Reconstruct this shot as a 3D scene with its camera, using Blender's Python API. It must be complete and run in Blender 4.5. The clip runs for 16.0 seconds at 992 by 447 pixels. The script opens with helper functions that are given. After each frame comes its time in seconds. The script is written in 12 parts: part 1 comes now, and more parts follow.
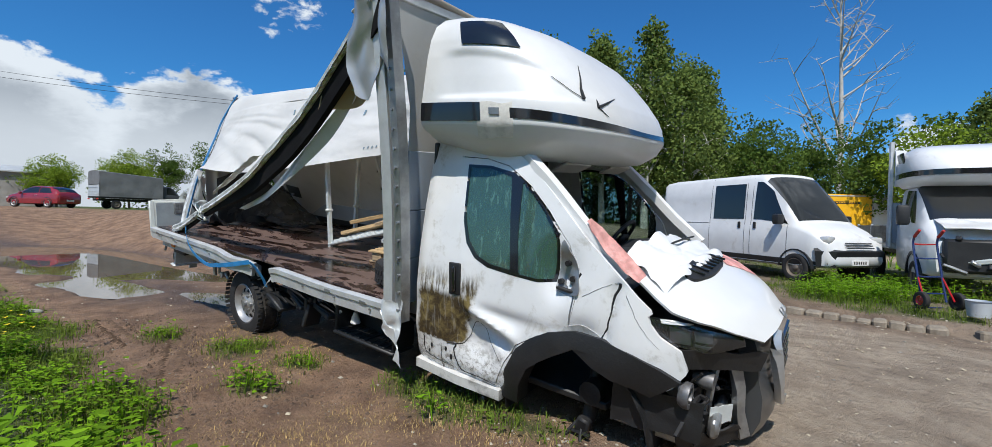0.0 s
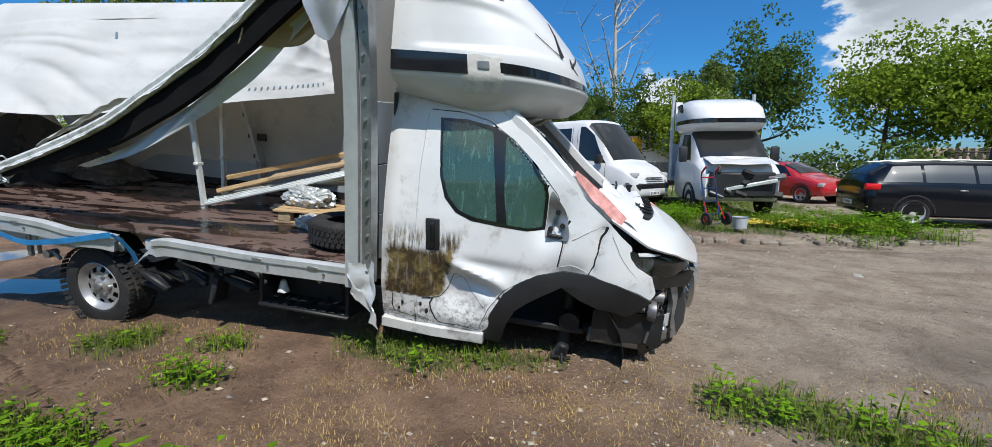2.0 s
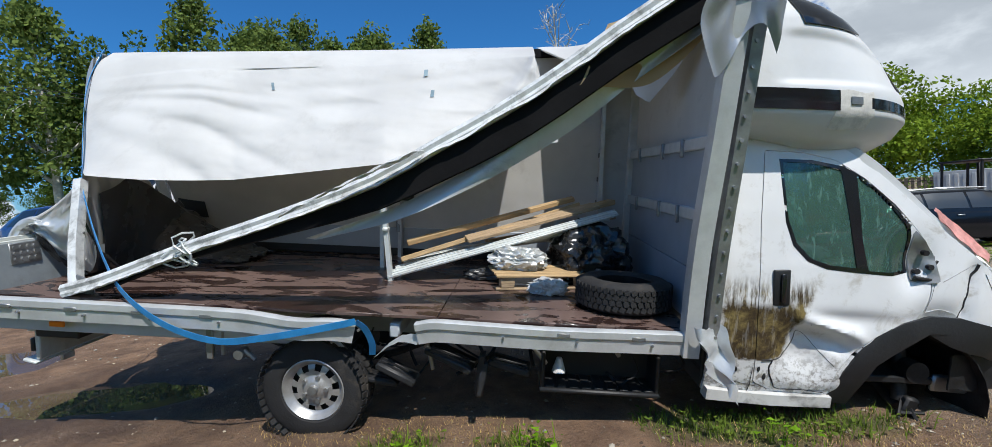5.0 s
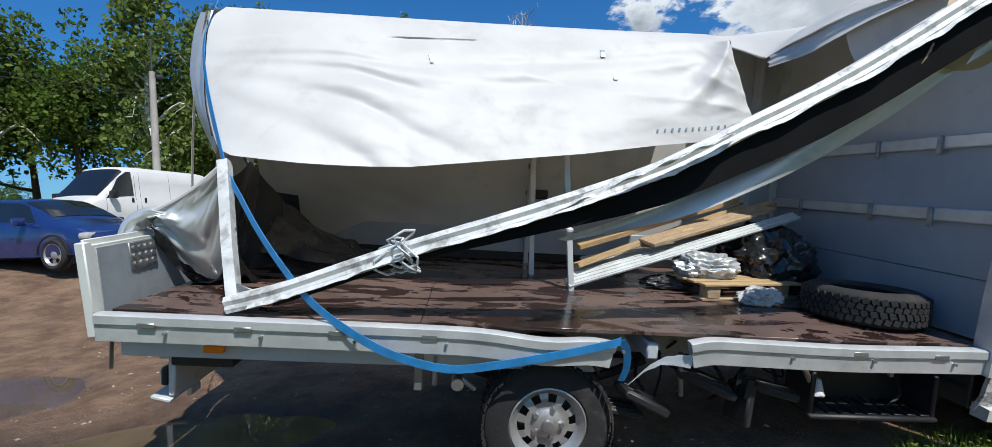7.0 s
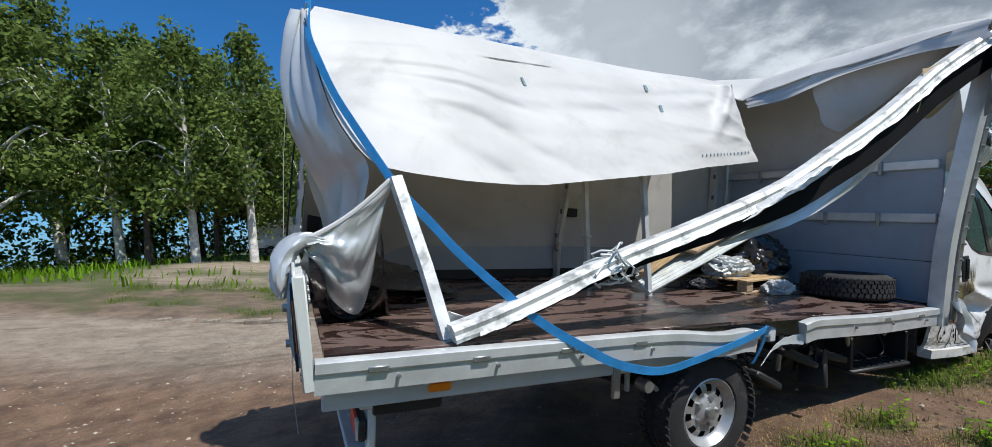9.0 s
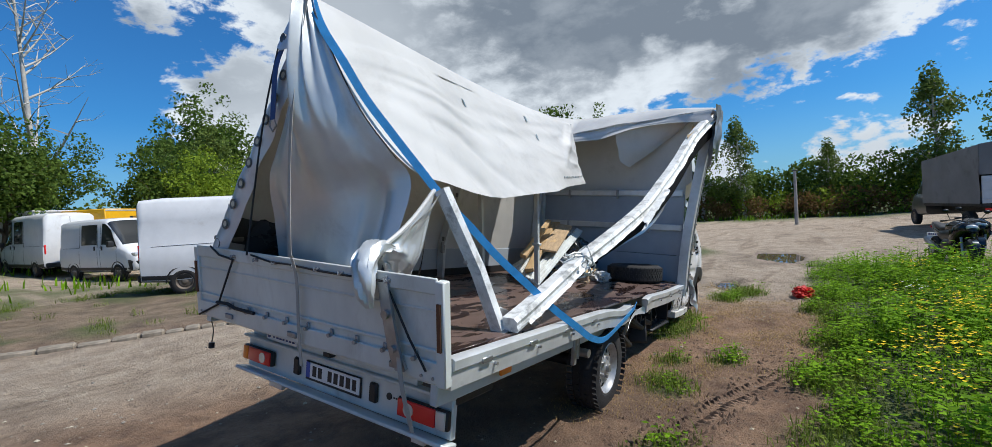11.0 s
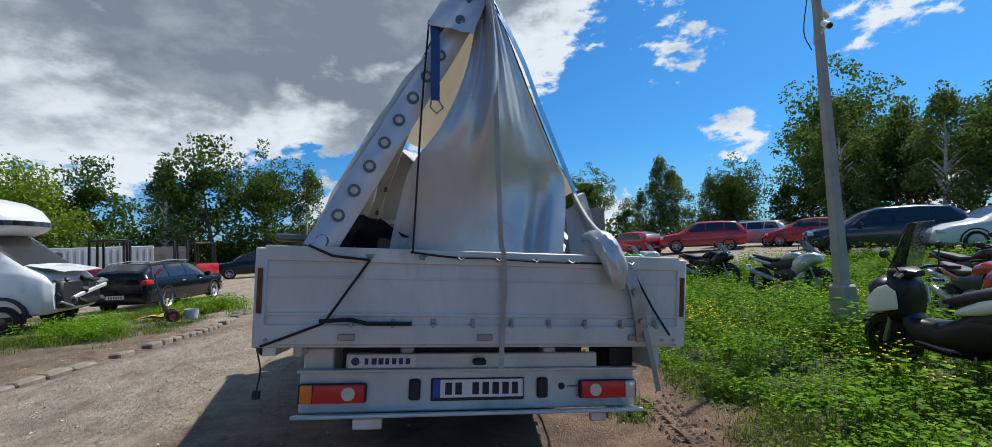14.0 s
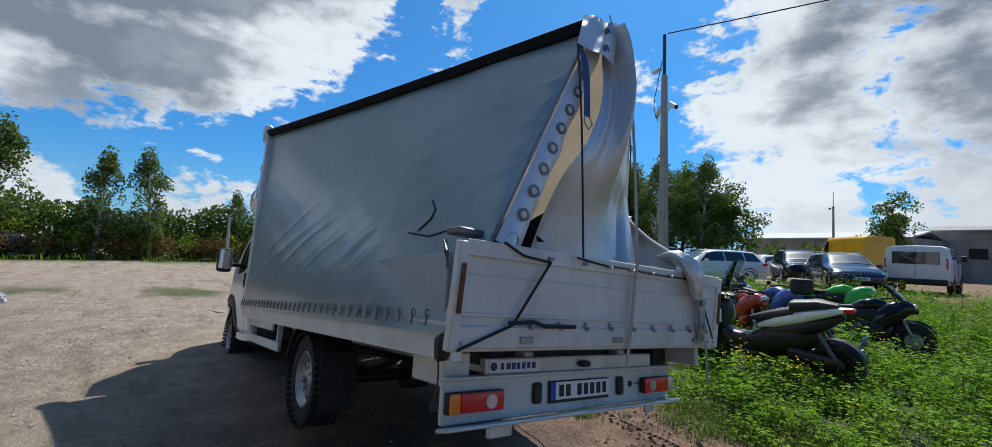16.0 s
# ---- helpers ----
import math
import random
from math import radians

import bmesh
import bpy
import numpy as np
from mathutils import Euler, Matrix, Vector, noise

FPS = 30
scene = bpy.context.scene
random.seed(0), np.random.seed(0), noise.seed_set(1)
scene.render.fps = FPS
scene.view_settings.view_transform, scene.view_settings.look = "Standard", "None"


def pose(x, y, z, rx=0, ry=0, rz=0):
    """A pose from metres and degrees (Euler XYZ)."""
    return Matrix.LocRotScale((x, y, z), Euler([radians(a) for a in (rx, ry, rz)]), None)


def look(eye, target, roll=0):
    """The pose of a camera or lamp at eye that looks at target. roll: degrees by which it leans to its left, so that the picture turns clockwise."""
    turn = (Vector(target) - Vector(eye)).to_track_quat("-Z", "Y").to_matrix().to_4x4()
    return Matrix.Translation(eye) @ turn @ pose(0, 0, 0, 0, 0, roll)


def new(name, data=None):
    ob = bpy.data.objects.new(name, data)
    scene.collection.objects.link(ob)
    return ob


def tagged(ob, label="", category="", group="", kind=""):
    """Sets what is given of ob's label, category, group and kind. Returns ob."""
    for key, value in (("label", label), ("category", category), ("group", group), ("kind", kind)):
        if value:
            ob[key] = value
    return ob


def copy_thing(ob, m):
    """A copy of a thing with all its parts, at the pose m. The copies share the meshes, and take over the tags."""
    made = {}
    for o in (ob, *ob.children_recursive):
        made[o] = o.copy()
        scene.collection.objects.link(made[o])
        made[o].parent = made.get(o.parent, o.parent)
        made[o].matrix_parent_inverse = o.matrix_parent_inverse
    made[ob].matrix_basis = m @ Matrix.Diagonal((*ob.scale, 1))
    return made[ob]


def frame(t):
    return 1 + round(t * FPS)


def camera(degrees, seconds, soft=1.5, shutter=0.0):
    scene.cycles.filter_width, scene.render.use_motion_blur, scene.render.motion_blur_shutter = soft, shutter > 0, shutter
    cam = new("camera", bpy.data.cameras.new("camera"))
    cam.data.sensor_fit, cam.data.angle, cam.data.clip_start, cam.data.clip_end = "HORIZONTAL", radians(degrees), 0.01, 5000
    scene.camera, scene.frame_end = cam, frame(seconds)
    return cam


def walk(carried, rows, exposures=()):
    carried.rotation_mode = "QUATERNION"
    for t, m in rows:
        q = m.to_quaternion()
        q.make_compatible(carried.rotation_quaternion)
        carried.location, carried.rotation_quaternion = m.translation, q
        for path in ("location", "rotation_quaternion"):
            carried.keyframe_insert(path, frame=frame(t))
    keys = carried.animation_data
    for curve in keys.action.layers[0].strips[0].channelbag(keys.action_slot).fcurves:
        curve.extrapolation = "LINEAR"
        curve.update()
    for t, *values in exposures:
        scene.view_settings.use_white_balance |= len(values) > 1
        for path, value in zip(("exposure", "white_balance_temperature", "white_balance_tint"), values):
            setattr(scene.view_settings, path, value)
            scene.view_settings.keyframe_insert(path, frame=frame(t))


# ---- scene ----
cam = camera(93.6, 16.0, soft=0.6)
PATH = [
    (0, (2.582, -3.685, 1.392), (1.427, -2.053, 1.365), 1.5),
    (0.5, (2.45, -3.902, 1.459), (1.404, -2.197, 1.429), 1.2),
    (1, (2.243, -4.097, 1.474), (1.524, -2.235, 1.346), 0.2),
    (1.5, (1.939, -4.164, 1.401), (1.596, -2.209, 1.156), 1.7),
    (2, (1.519, -4.264, 1.467), (1.12, -2.322, 1.2), 0.2),
    (2.5, (1.064, -4.341, 1.506), (0.651, -2.398, 1.282), -1.4),
    (3, (0.662, -4.265, 1.483), (0.339, -2.298, 1.322), -2.0),
    (3.5, (0.1, -4.225, 1.475), (-0.155, -2.242, 1.41), -1.9),
    (3.7, (-0.128, -4.237, 1.488), (-0.352, -2.251, 1.422), -2.8),
    (5.8, (-2.001, -3.999, 1.529), (-2.023, -1.999, 1.489), -2.1),
    (6, (-2.233, -3.92, 1.511), (-2.225, -1.92, 1.472), -2.1),
    (6.5, (-2.667, -3.741, 1.529), (-2.62, -1.742, 1.482), -1.8),
    (7, (-3.17, -3.639, 1.557), (-3.053, -1.643, 1.521), -2.1),
    (7.5, (-3.645, -3.536, 1.527), (-3.371, -1.555, 1.505), -2.2),
    (8, (-4.087, -3.493, 1.61), (-3.705, -1.53, 1.604), -2.3),
    (8.2, (-4.324, -3.437, 1.579), (-3.856, -1.493, 1.611), -3.1),
    (10.3, (-6.163, -2.854, 1.769), (-4.741, -1.449, 1.704), -2.3),
    (10.5, (-6.31, -2.757, 1.788), (-4.788, -1.461, 1.727), -2.2),
    (11, (-6.714, -2.499, 1.787), (-5.04, -1.404, 1.738), -3.3),
    (11.5, (-7.048, -2.022, 1.721), (-5.243, -1.161, 1.699), -3.7),
    (12, (-7.334, -1.538, 1.706), (-5.437, -0.906, 1.739), -2.9),
    (12.5, (-7.51, -1.097, 1.714), (-5.544, -0.727, 1.747), -2.6),
    (13, (-7.587, -0.586, 1.708), (-5.592, -0.445, 1.748), -2.4),
    (13.5, (-7.644, -0.155, 1.68), (-5.645, -0.203, 1.716), -2.1),
    (14, (-7.575, 0.334, 1.642), (-5.608, -0.016, 1.722), -2.5),
    (14.5, (-7.484, 0.805, 1.622), (-5.567, 0.246, 1.739), -1.7),
    (15, (-7.385, 1.29, 1.657), (-5.551, 0.499, 1.767), 0.1),
    (15.5, (-7.052, 1.811, 1.624), (-5.362, 0.749, 1.748), 0.6),
    (16, (-6.847, 2.22, 1.615), (-5.264, 1.004, 1.743), 2.4),
]
walk(cam, [(t, look(eye, target, roll)) for t, eye, target, roll in PATH])

# ---- world and sun ----
SUN_TO = Vector((0.30, -0.60, 1.0)).normalized()
sun_data = bpy.data.lights.new("sun", "SUN")
sun_data.energy, sun_data.angle, sun_data.color = 4.8, radians(0.6), (1.0, 0.955, 0.88)
sun = new("sun", sun_data)
sun.matrix_world = look(SUN_TO * 60, (0, 0, 0))


def math_node(nt, op, a, b=None, c=None, clamp=False):
    n = nt.nodes.new("ShaderNodeMath")
    n.operation, n.use_clamp = op, clamp
    for i, v in enumerate((a, b, c)):
        if v is None:
            continue
        if isinstance(v, (int, float)):
            n.inputs[i].default_value = v
        else:
            nt.links.new(v, n.inputs[i])
    return n.outputs[0]


def smooth_range(nt, value, lo, hi):
    n = nt.nodes.new("ShaderNodeMapRange")
    n.interpolation_type = "SMOOTHSTEP"
    nt.links.new(value, n.inputs["Value"])
    n.inputs["From Min"].default_value, n.inputs["From Max"].default_value = lo, hi
    return n.outputs["Result"]


def mix_col(nt, fac, a, b, blend="MIX"):
    n = nt.nodes.new("ShaderNodeMix")
    n.data_type, n.blend_type = "RGBA", blend
    for i, v in ((0, fac), (6, a), (7, b)):
        if isinstance(v, (int, float)):
            n.inputs[i].default_value = v
        elif isinstance(v, tuple):
            n.inputs[i].default_value = (*v, 1.0)
        else:
            nt.links.new(v, n.inputs[i])
    return n.outputs[2]


def noise_node(nt, vec, scale, detail=4.0, rough=0.55, dist=0.0):
    n = nt.nodes.new("ShaderNodeTexNoise")
    n.inputs["Scale"].default_value, n.inputs["Detail"].default_value = scale, detail
    n.inputs["Roughness"].default_value, n.inputs["Distortion"].default_value = rough, dist
    nt.links.new(vec, n.inputs["Vector"])
    return n.outputs["Fac"]


def bearing(az, el):
    a, e = radians(az), radians(el)
    return (math.cos(e) * math.cos(a), math.cos(e) * math.sin(a), math.sin(e))


# cloud masses by bearing, elevation, half width in degrees and fullness
CLOUDS = [(36, 31, 27, 0.92), (8, 41, 30, 1.25), (24, 35, 26, 1.15), (82, 6, 5, 0.5), (60, 12, 9, 0.64), (52, 13, 8, 0.56), (172, 3, 11, 0.9), (158, 3, 11, 0.9), (146, 2, 7, 0.8), (150, 24, 6, 0.40), (-71, 19, 13, 0.56), (-85, 19, 12, 0.58), (-98, 22, 13, 0.52), (-71, 5, 7, 0.38), (-84, 5, 9, 0.40), (-54, 2, 5, 0.45),
          (-33, 20, 6, 0.33), (-52, 20, 6, 0.33), (-12, 12, 4, 0.30), (-31, 28, 5, 0.33), (68, 21, 5, 0.34), (-66, 8.5, 6, 0.42), (8, 4, 7, 0.42), (-6, 3, 7, 0.42), (-22, 3, 7, 0.36), (-38, 11, 5, 0.32), (-150, 4, 9, 0.7), (110, 62, 14, 0.7)]


def make_world():
    w = bpy.data.worlds.new("sky")
    w.use_nodes = True
    nt = w.node_tree
    nt.nodes.clear()
    out = nt.nodes.new("ShaderNodeOutputWorld")
    bg = nt.nodes.new("ShaderNodeBackground")
    sky = nt.nodes.new("ShaderNodeTexSky")
    sky.sky_type, sky.sun_disc = "NISHITA", False
    sky.sun_elevation = math.asin(SUN_TO.z)
    sky.sun_rotation = math.atan2(SUN_TO.x, SUN_TO.y)
    sky.air_density, sky.dust_density, sky.ozone_density = 1.0, 0.9, 3.0
    co = nt.nodes.new("ShaderNodeTexCoord")
    ray = co.outputs["Generated"]
    sep = nt.nodes.new("ShaderNodeSeparateXYZ")
    nt.links.new(ray, sep.inputs[0])
    # cloud texture, flattened towards the skyline
    flat = nt.nodes.new("ShaderNodeMapping")
    flat.inputs["Scale"].default_value = (1.0, 1.0, 1.9)
    nt.links.new(ray, flat.inputs["Vector"])
    broad = noise_node(nt, flat.outputs[0], 3.4, 3, 0.5, 0.3)
    mid = noise_node(nt, flat.outputs[0], 6.0, 10, 0.56, 0.2)
    fine = noise_node(nt, flat.outputs[0], 22.0, 8, 0.6, 0.2)
    mass = None
    for az, el, r, full in CLOUDS:
        d = nt.nodes.new("ShaderNodeVectorMath")
        d.operation = "DOT_PRODUCT"
        nt.links.new(ray, d.inputs[0])
        d.inputs[1].default_value = bearing(az, el)
        edge = math.cos(radians(r))
        v = math_node(nt, "DIVIDE", math_node(nt, "SUBTRACT", d.outputs["Value"], edge), (1 - edge))
        v = math_node(nt, "SUBTRACT", math_node(nt, "MULTIPLY", v, full), (1 - full) * 0.32)
        mass = v if mass is None else math_node(nt, "MAXIMUM", mass, v)
    mass = math_node(nt, "MAXIMUM", mass, -0.9)
    ragged = math_node(nt, "ADD", math_node(nt, "MULTIPLY", math_node(nt, "SUBTRACT", mid, 0.5), 0.95), math_node(nt, "MULTIPLY", math_node(nt, "SUBTRACT", fine, 0.5), 0.85))
    dens = math_node(nt, "ADD", mass, ragged)
    cover = smooth_range(nt, dens, 0.0, 0.16)
    # thick cloud shows a grey base, thin edges and far low cloud shine white
    thick = smooth_range(nt, math_node(nt, "ADD", dens, math_node(nt, "MULTIPLY", math_node(nt, "SUBTRACT", broad, 0.5), 2.6)), 0.04, 0.70)
    tex = math_node(nt, "ADD", math_node(nt, "MULTIPLY", math_node(nt, "SUBTRACT", mid, 0.5), -0.9), math_node(nt, "MULTIPLY", math_node(nt, "SUBTRACT", fine, 0.5), -0.30))
    base = smooth_range(nt, sep.outputs[2], 0.08, 0.26)
    shade = math_node(nt, "MULTIPLY", math_node(nt, "ADD", thick, tex, clamp=True), math_node(nt, "ADD", 0.28, math_node(nt, "MULTIPLY", base, 0.72)), clamp=True)
    # the sunlit northern flank of the great cloud
    lit = nt.nodes.new("ShaderNodeVectorMath")
    lit.operation = "DOT_PRODUCT"
    nt.links.new(ray, lit.inputs[0])
    lit.inputs[1].default_value = bearing(52, 17)
    shade = math_node(nt, "MULTIPLY", shade, math_node(nt, "SUBTRACT", 1.0, math_node(nt, "MULTIPLY", smooth_range(nt, lit.outputs["Value"], math.cos(radians(18)), math.cos(radians(6))), 0.45)))
    cloud = mix_col(nt, shade, (7.4, 8.1, 8.8), (1.9, 2.35, 2.95))
    haze = smooth_range(nt, sep.outputs[2], 0.20, -0.02)
    deeper = mix_col(nt, 1.0, sky.outputs[0], SKY_TINT, "MULTIPLY")
    clear = mix_col(nt, math_node(nt, "MULTIPLY", haze, 0.34), deeper, (4.6, 6.2, 7.6))
    both = mix_col(nt, cover, clear, cloud)
    nt.links.new(both, bg.inputs[0])
    bg.inputs[1].default_value = 0.105
    nt.links.new(bg.outputs[0], out.inputs[0])
    scene.world = w


SKY_TINT = (0.25, 0.77, 1.22)
make_world()


# ---- materials ----
def mat(name, col, rough=0.6, metal=0.0, var=0.14, scale=2.5, fine=45.0, bump=0.12, dirt=0.0, dirt_col=(0.16, 0.12, 0.08),
        dirt_scale=1.3, coat=0.0, rand=0.0, spec=0.5, through_light=0.0, through_col=None, stretch=None):
    m = bpy.data.materials.new(name)
    m.use_nodes = True
    nt = m.node_tree
    b = nt.nodes["Principled BSDF"]
    co = nt.nodes.new("ShaderNodeTexCoord")
    vec = co.outputs["Object"]
    if stretch:
        mp = nt.nodes.new("ShaderNodeMapping")
        mp.inputs["Scale"].default_value = stretch
        nt.links.new(vec, mp.inputs["Vector"])
        vec = mp.outputs[0]
    a = noise_node(nt, vec, scale, 5, 0.6)
    f = noise_node(nt, vec, fine, 3, 0.6)
    dark = tuple(c * (1 - var) for c in col)
    light = tuple(min(c * (1 + var), 1.0) for c in col)
    c1 = mix_col(nt, smooth_range(nt, a, 0.3, 0.7), dark, light)
    c1 = mix_col(nt, math_node(nt, "MULTIPLY", smooth_range(nt, f, 0.35, 0.65), var * 0.8), c1, dark)
    rough_out = math_node(nt, "ADD", rough - 0.06, math_node(nt, "MULTIPLY", a, 0.12))
    if rand:
        oi = nt.nodes.new("ShaderNodeObjectInfo")
        c1 = mix_col(nt, math_node(nt, "MULTIPLY", oi.outputs["Random"], rand), c1, tuple(c * 0.45 for c in col))
    if dirt:
        d = noise_node(nt, vec, dirt_scale, 8, 0.7, 0.4)
        dm = math_node(nt, "MULTIPLY", smooth_range(nt, d, 0.62 - dirt * 0.28, 0.80 - dirt * 0.18), min(1.0, 0.35 + dirt))
        c1 = mix_col(nt, dm, c1, dirt_col)
        rough_out = math_node(nt, "ADD", rough_out, math_node(nt, "MULTIPLY", dm, 0.35), clamp=True)
    nt.links.new(c1, b.inputs["Base Color"])
    nt.links.new(rough_out, b.inputs["Roughness"])
    b.inputs["Metallic"].default_value = metal
    b.inputs["Specular IOR Level"].default_value = spec
    b.inputs["Coat Weight"].default_value = coat
    b.inputs["Coat Roughness"].default_value = 0.06
    if bump:
        bp = nt.nodes.new("ShaderNodeBump")
        bp.inputs["Strength"].default_value, bp.inputs["Distance"].default_value = bump, 0.01
        nt.links.new(f, bp.inputs["Height"])
        nt.links.new(bp.outputs[0], b.inputs["Normal"])
    if through_light:
        tr = nt.nodes.new("ShaderNodeBsdfTranslucent")
        if through_col:
            tr.inputs[0].default_value = (*through_col, 1)
        else:
            nt.links.new(c1, tr.inputs[0])
        mx = nt.nodes.new("ShaderNodeMixShader")
        mx.inputs[0].default_value = through_light
        nt.links.new(b.outputs[0], mx.inputs[1]), nt.links.new(tr.outputs[0], mx.inputs[2])
        nt.links.new(mx.outputs[0], nt.nodes["Material Output"].inputs[0])
    return m


def glass_mat(name, tint, clear=0.6, streak=0.0):
    m = bpy.data.materials.new(name)
    m.use_nodes = True
    nt = m.node_tree
    nt.nodes.remove(nt.nodes["Principled BSDF"])
    tr = nt.nodes.new("ShaderNodeBsdfTransparent")
    tr.inputs[0].default_value = (*tint, 1)
    df = nt.nodes.new("ShaderNodeBsdfPrincipled")
    df.inputs["Base Color"].default_value = (tint[0] * 0.10, tint[1] * 0.10, tint[2] * 0.10, 1)
    df.inputs["Roughness"].default_value = 0.4
    gl = nt.nodes.new("ShaderNodeBsdfGlossy")
    gl.inputs["Roughness"].default_value = 0.03
    fr = nt.nodes.new("ShaderNodeFresnel")
    fr.inputs[0].default_value = 1.5
    m1, m2 = nt.nodes.new("ShaderNodeMixShader"), nt.nodes.new("ShaderNodeMixShader")
    nt.links.new(df.outputs[0], m1.inputs[1]), nt.links.new(tr.outputs[0], m1.inputs[2])
    m1.inputs[0].default_value = clear
    if streak:
        co = nt.nodes.new("ShaderNodeTexCoord")
        mp = nt.nodes.new("ShaderNodeMapping")
        mp.inputs["Scale"].default_value = (14, 14, 3)
        nt.links.new(co.outputs["Object"], mp.inputs["Vector"])
        s = smooth_range(nt, noise_node(nt, mp.outputs[0], 2.0, 6, 0.7, 0.6), 0.52, 0.70)
        df.inputs["Roughness"].default_value = 0.25
        df.inputs["Base Color"].default_value = (0.10, 0.20, 0.17, 1)
        nt.links.new(math_node(nt, "SUBTRACT", clear, math_node(nt, "MULTIPLY", s, streak)), m1.inputs[0])
    nt.links.new(math_node(nt, "ADD", fr.outputs[0], 0.03), m2.inputs[0])
    nt.links.new(m1.outputs[0], m2.inputs[1]), nt.links.new(gl.outputs[0], m2.inputs[2])
    nt.links.new(m2.outputs[0], nt.nodes["Material Output"].inputs[0])
    return m


WHITE = mat("white_van_paint", (0.70, 0.71, 0.72), 0.32, var=0.04, scale=1.2, bump=0.02, coat=0.5, dirt=0.12, dirt_col=(0.30, 0.26, 0.21), dirt_scale=2.2)
WHITE_OLD = mat("dull_white_paint", (0.66, 0.67, 0.68), 0.4, var=0.05, bump=0.03, coat=0.25, dirt=0.2, dirt_col=(0.34, 0.30, 0.25))
BLACK = mat("black_plastic", (0.015, 0.016, 0.018), 0.52, var=0.3, bump=0.2, dirt=0.15, dirt_col=(0.045, 0.04, 0.034))
DARK = mat("dark_engine_metal", (0.03, 0.03, 0.032), 0.6, 0.4, var=0.5, scale=7, bump=0.3, dirt=0.35, dirt_col=(0.05, 0.04, 0.03))
GLOSS_BLACK = mat("gloss_black", (0.012, 0.012, 0.014), 0.14, var=0.2, bump=0.0, coat=0.6)
ALU = mat("aluminium", (0.62, 0.64, 0.65), 0.38, 0.42, var=0.12, scale=5, fine=90, bump=0.08, dirt=0.22, dirt_col=(0.25, 0.24, 0.22))
ALU_WHITE = mat("white_coated_aluminium", (0.60, 0.64, 0.64), 0.4, 0.18, var=0.10, scale=4, bump=0.06, dirt=0.42, dirt_col=(0.32, 0.31, 0.29))
GREYPANEL = mat("grey_body_panel", (0.50, 0.54, 0.58), 0.42, 0.1, var=0.08, scale=3, bump=0.04, dirt=0.2, dirt_col=(0.22, 0.21, 0.2))
TAILWHITE = mat("grey_white_tailboard", (0.61, 0.635, 0.61), 0.4, 0.12, var=0.10, scale=3, bump=0.05, dirt=0.38, dirt_col=(0.36, 0.34, 0.31), dirt_scale=2.0, stretch=(1, 1, 0.5))
STEEL = mat("galvanised_steel", (0.36, 0.37, 0.38), 0.45, 0.8, var=0.2, scale=8, bump=0.1, dirt=0.3)
RIM_BRIGHT = mat("polished_alloy_rim", (0.74, 0.75, 0.76), 0.25, 0.5, var=0.05, bump=0)
RIM = mat("silver_steel_rim", (0.42, 0.42, 0.42), 0.38, 0.55, var=0.15, scale=9, bump=0.05, dirt=0.35, dirt_col=(0.16, 0.13, 0.10), dirt_scale=6)
RUBBER = mat("tyre_rubber", (0.019, 0.019, 0.020), 0.82, var=0.25, scale=9, fine=70, bump=0.3, dirt=0.3, dirt_col=(0.11, 0.09, 0.07), dirt_scale=4)
TARP_WHITE = mat("white_pvc_tarpaulin", (0.66, 0.665, 0.66), 0.5, var=0.08, scale=1.5, fine=160, bump=0.08, dirt=0.30, dirt_col=(0.50, 0.50, 0.49), dirt_scale=1.6, through_light=0.20, through_col=(0.70, 0.57, 0.40))
TARP_GREY = mat("silver_grey_pvc_tarpaulin", (0.225, 0.315, 0.36), 0.30, 0.15, var=0.12, scale=1.3, fine=160, bump=0.05, dirt=0.28, dirt_col=(0.22, 0.26, 0.30), dirt_scale=1.4, coat=0.12, through_light=0.06)
# base colour carries the warm tone of sunlight passing through the white sheet
TARP_SUN_TINT = mat("sun_tinted_tarpaulin_lining", (0.64, 0.49, 0.29), 0.5, var=0.08, scale=1.3, fine=160, bump=0.05, dirt=0.30, dirt_col=(0.25, 0.19, 0.12), through_light=0.45)
TARP_INNER = mat("light_grey_tarpaulin_lining", (0.60, 0.60, 0.58), 0.5, var=0.08, scale=1.3, bump=0.04, dirt=0.25, dirt_col=(0.30, 0.29, 0.27), through_light=0.25)
TARP_BLACK = mat("black_rubber_seal", (0.010, 0.010, 0.011), 0.85, var=0.3, bump=0.1, spec=0.12)
STRAP_BLUE = mat("blue_ratchet_strap", (0.03, 0.27, 0.62), 0.5, var=0.15, scale=9, fine=220, bump=0.25)
STRAP_NAVY = mat("dark_blue_webbing", (0.03, 0.07, 0.20), 0.6, var=0.15, fine=220, bump=0.2)
STRAP_GREY = mat("dirty_grey_webbing", (0.40, 0.38, 0.34), 0.7, var=0.2, fine=220, bump=0.2)
CORD = mat("black_elastic_cord", (0.012, 0.012, 0.014), 0.7, var=0.2, bump=0.1)
PLY = mat("brown_phenolic_plywood_deck", (0.128, 0.086, 0.074), 0.36, var=0.25, scale=1.6, fine=60, bump=0.10, dirt=0.42, dirt_col=(0.15, 0.11, 0.09), dirt_scale=2.1)
WATER = mat("shallow_muddy_water", (0.12, 0.088, 0.06), 0.02, var=0.2, bump=0.005, spec=0.5, fine=5)
WOOD = mat("pine_timber", (0.52, 0.36, 0.19), 0.65, var=0.22, scale=6, fine=50, bump=0.2, stretch=(1, 9, 9), rand=0.3)
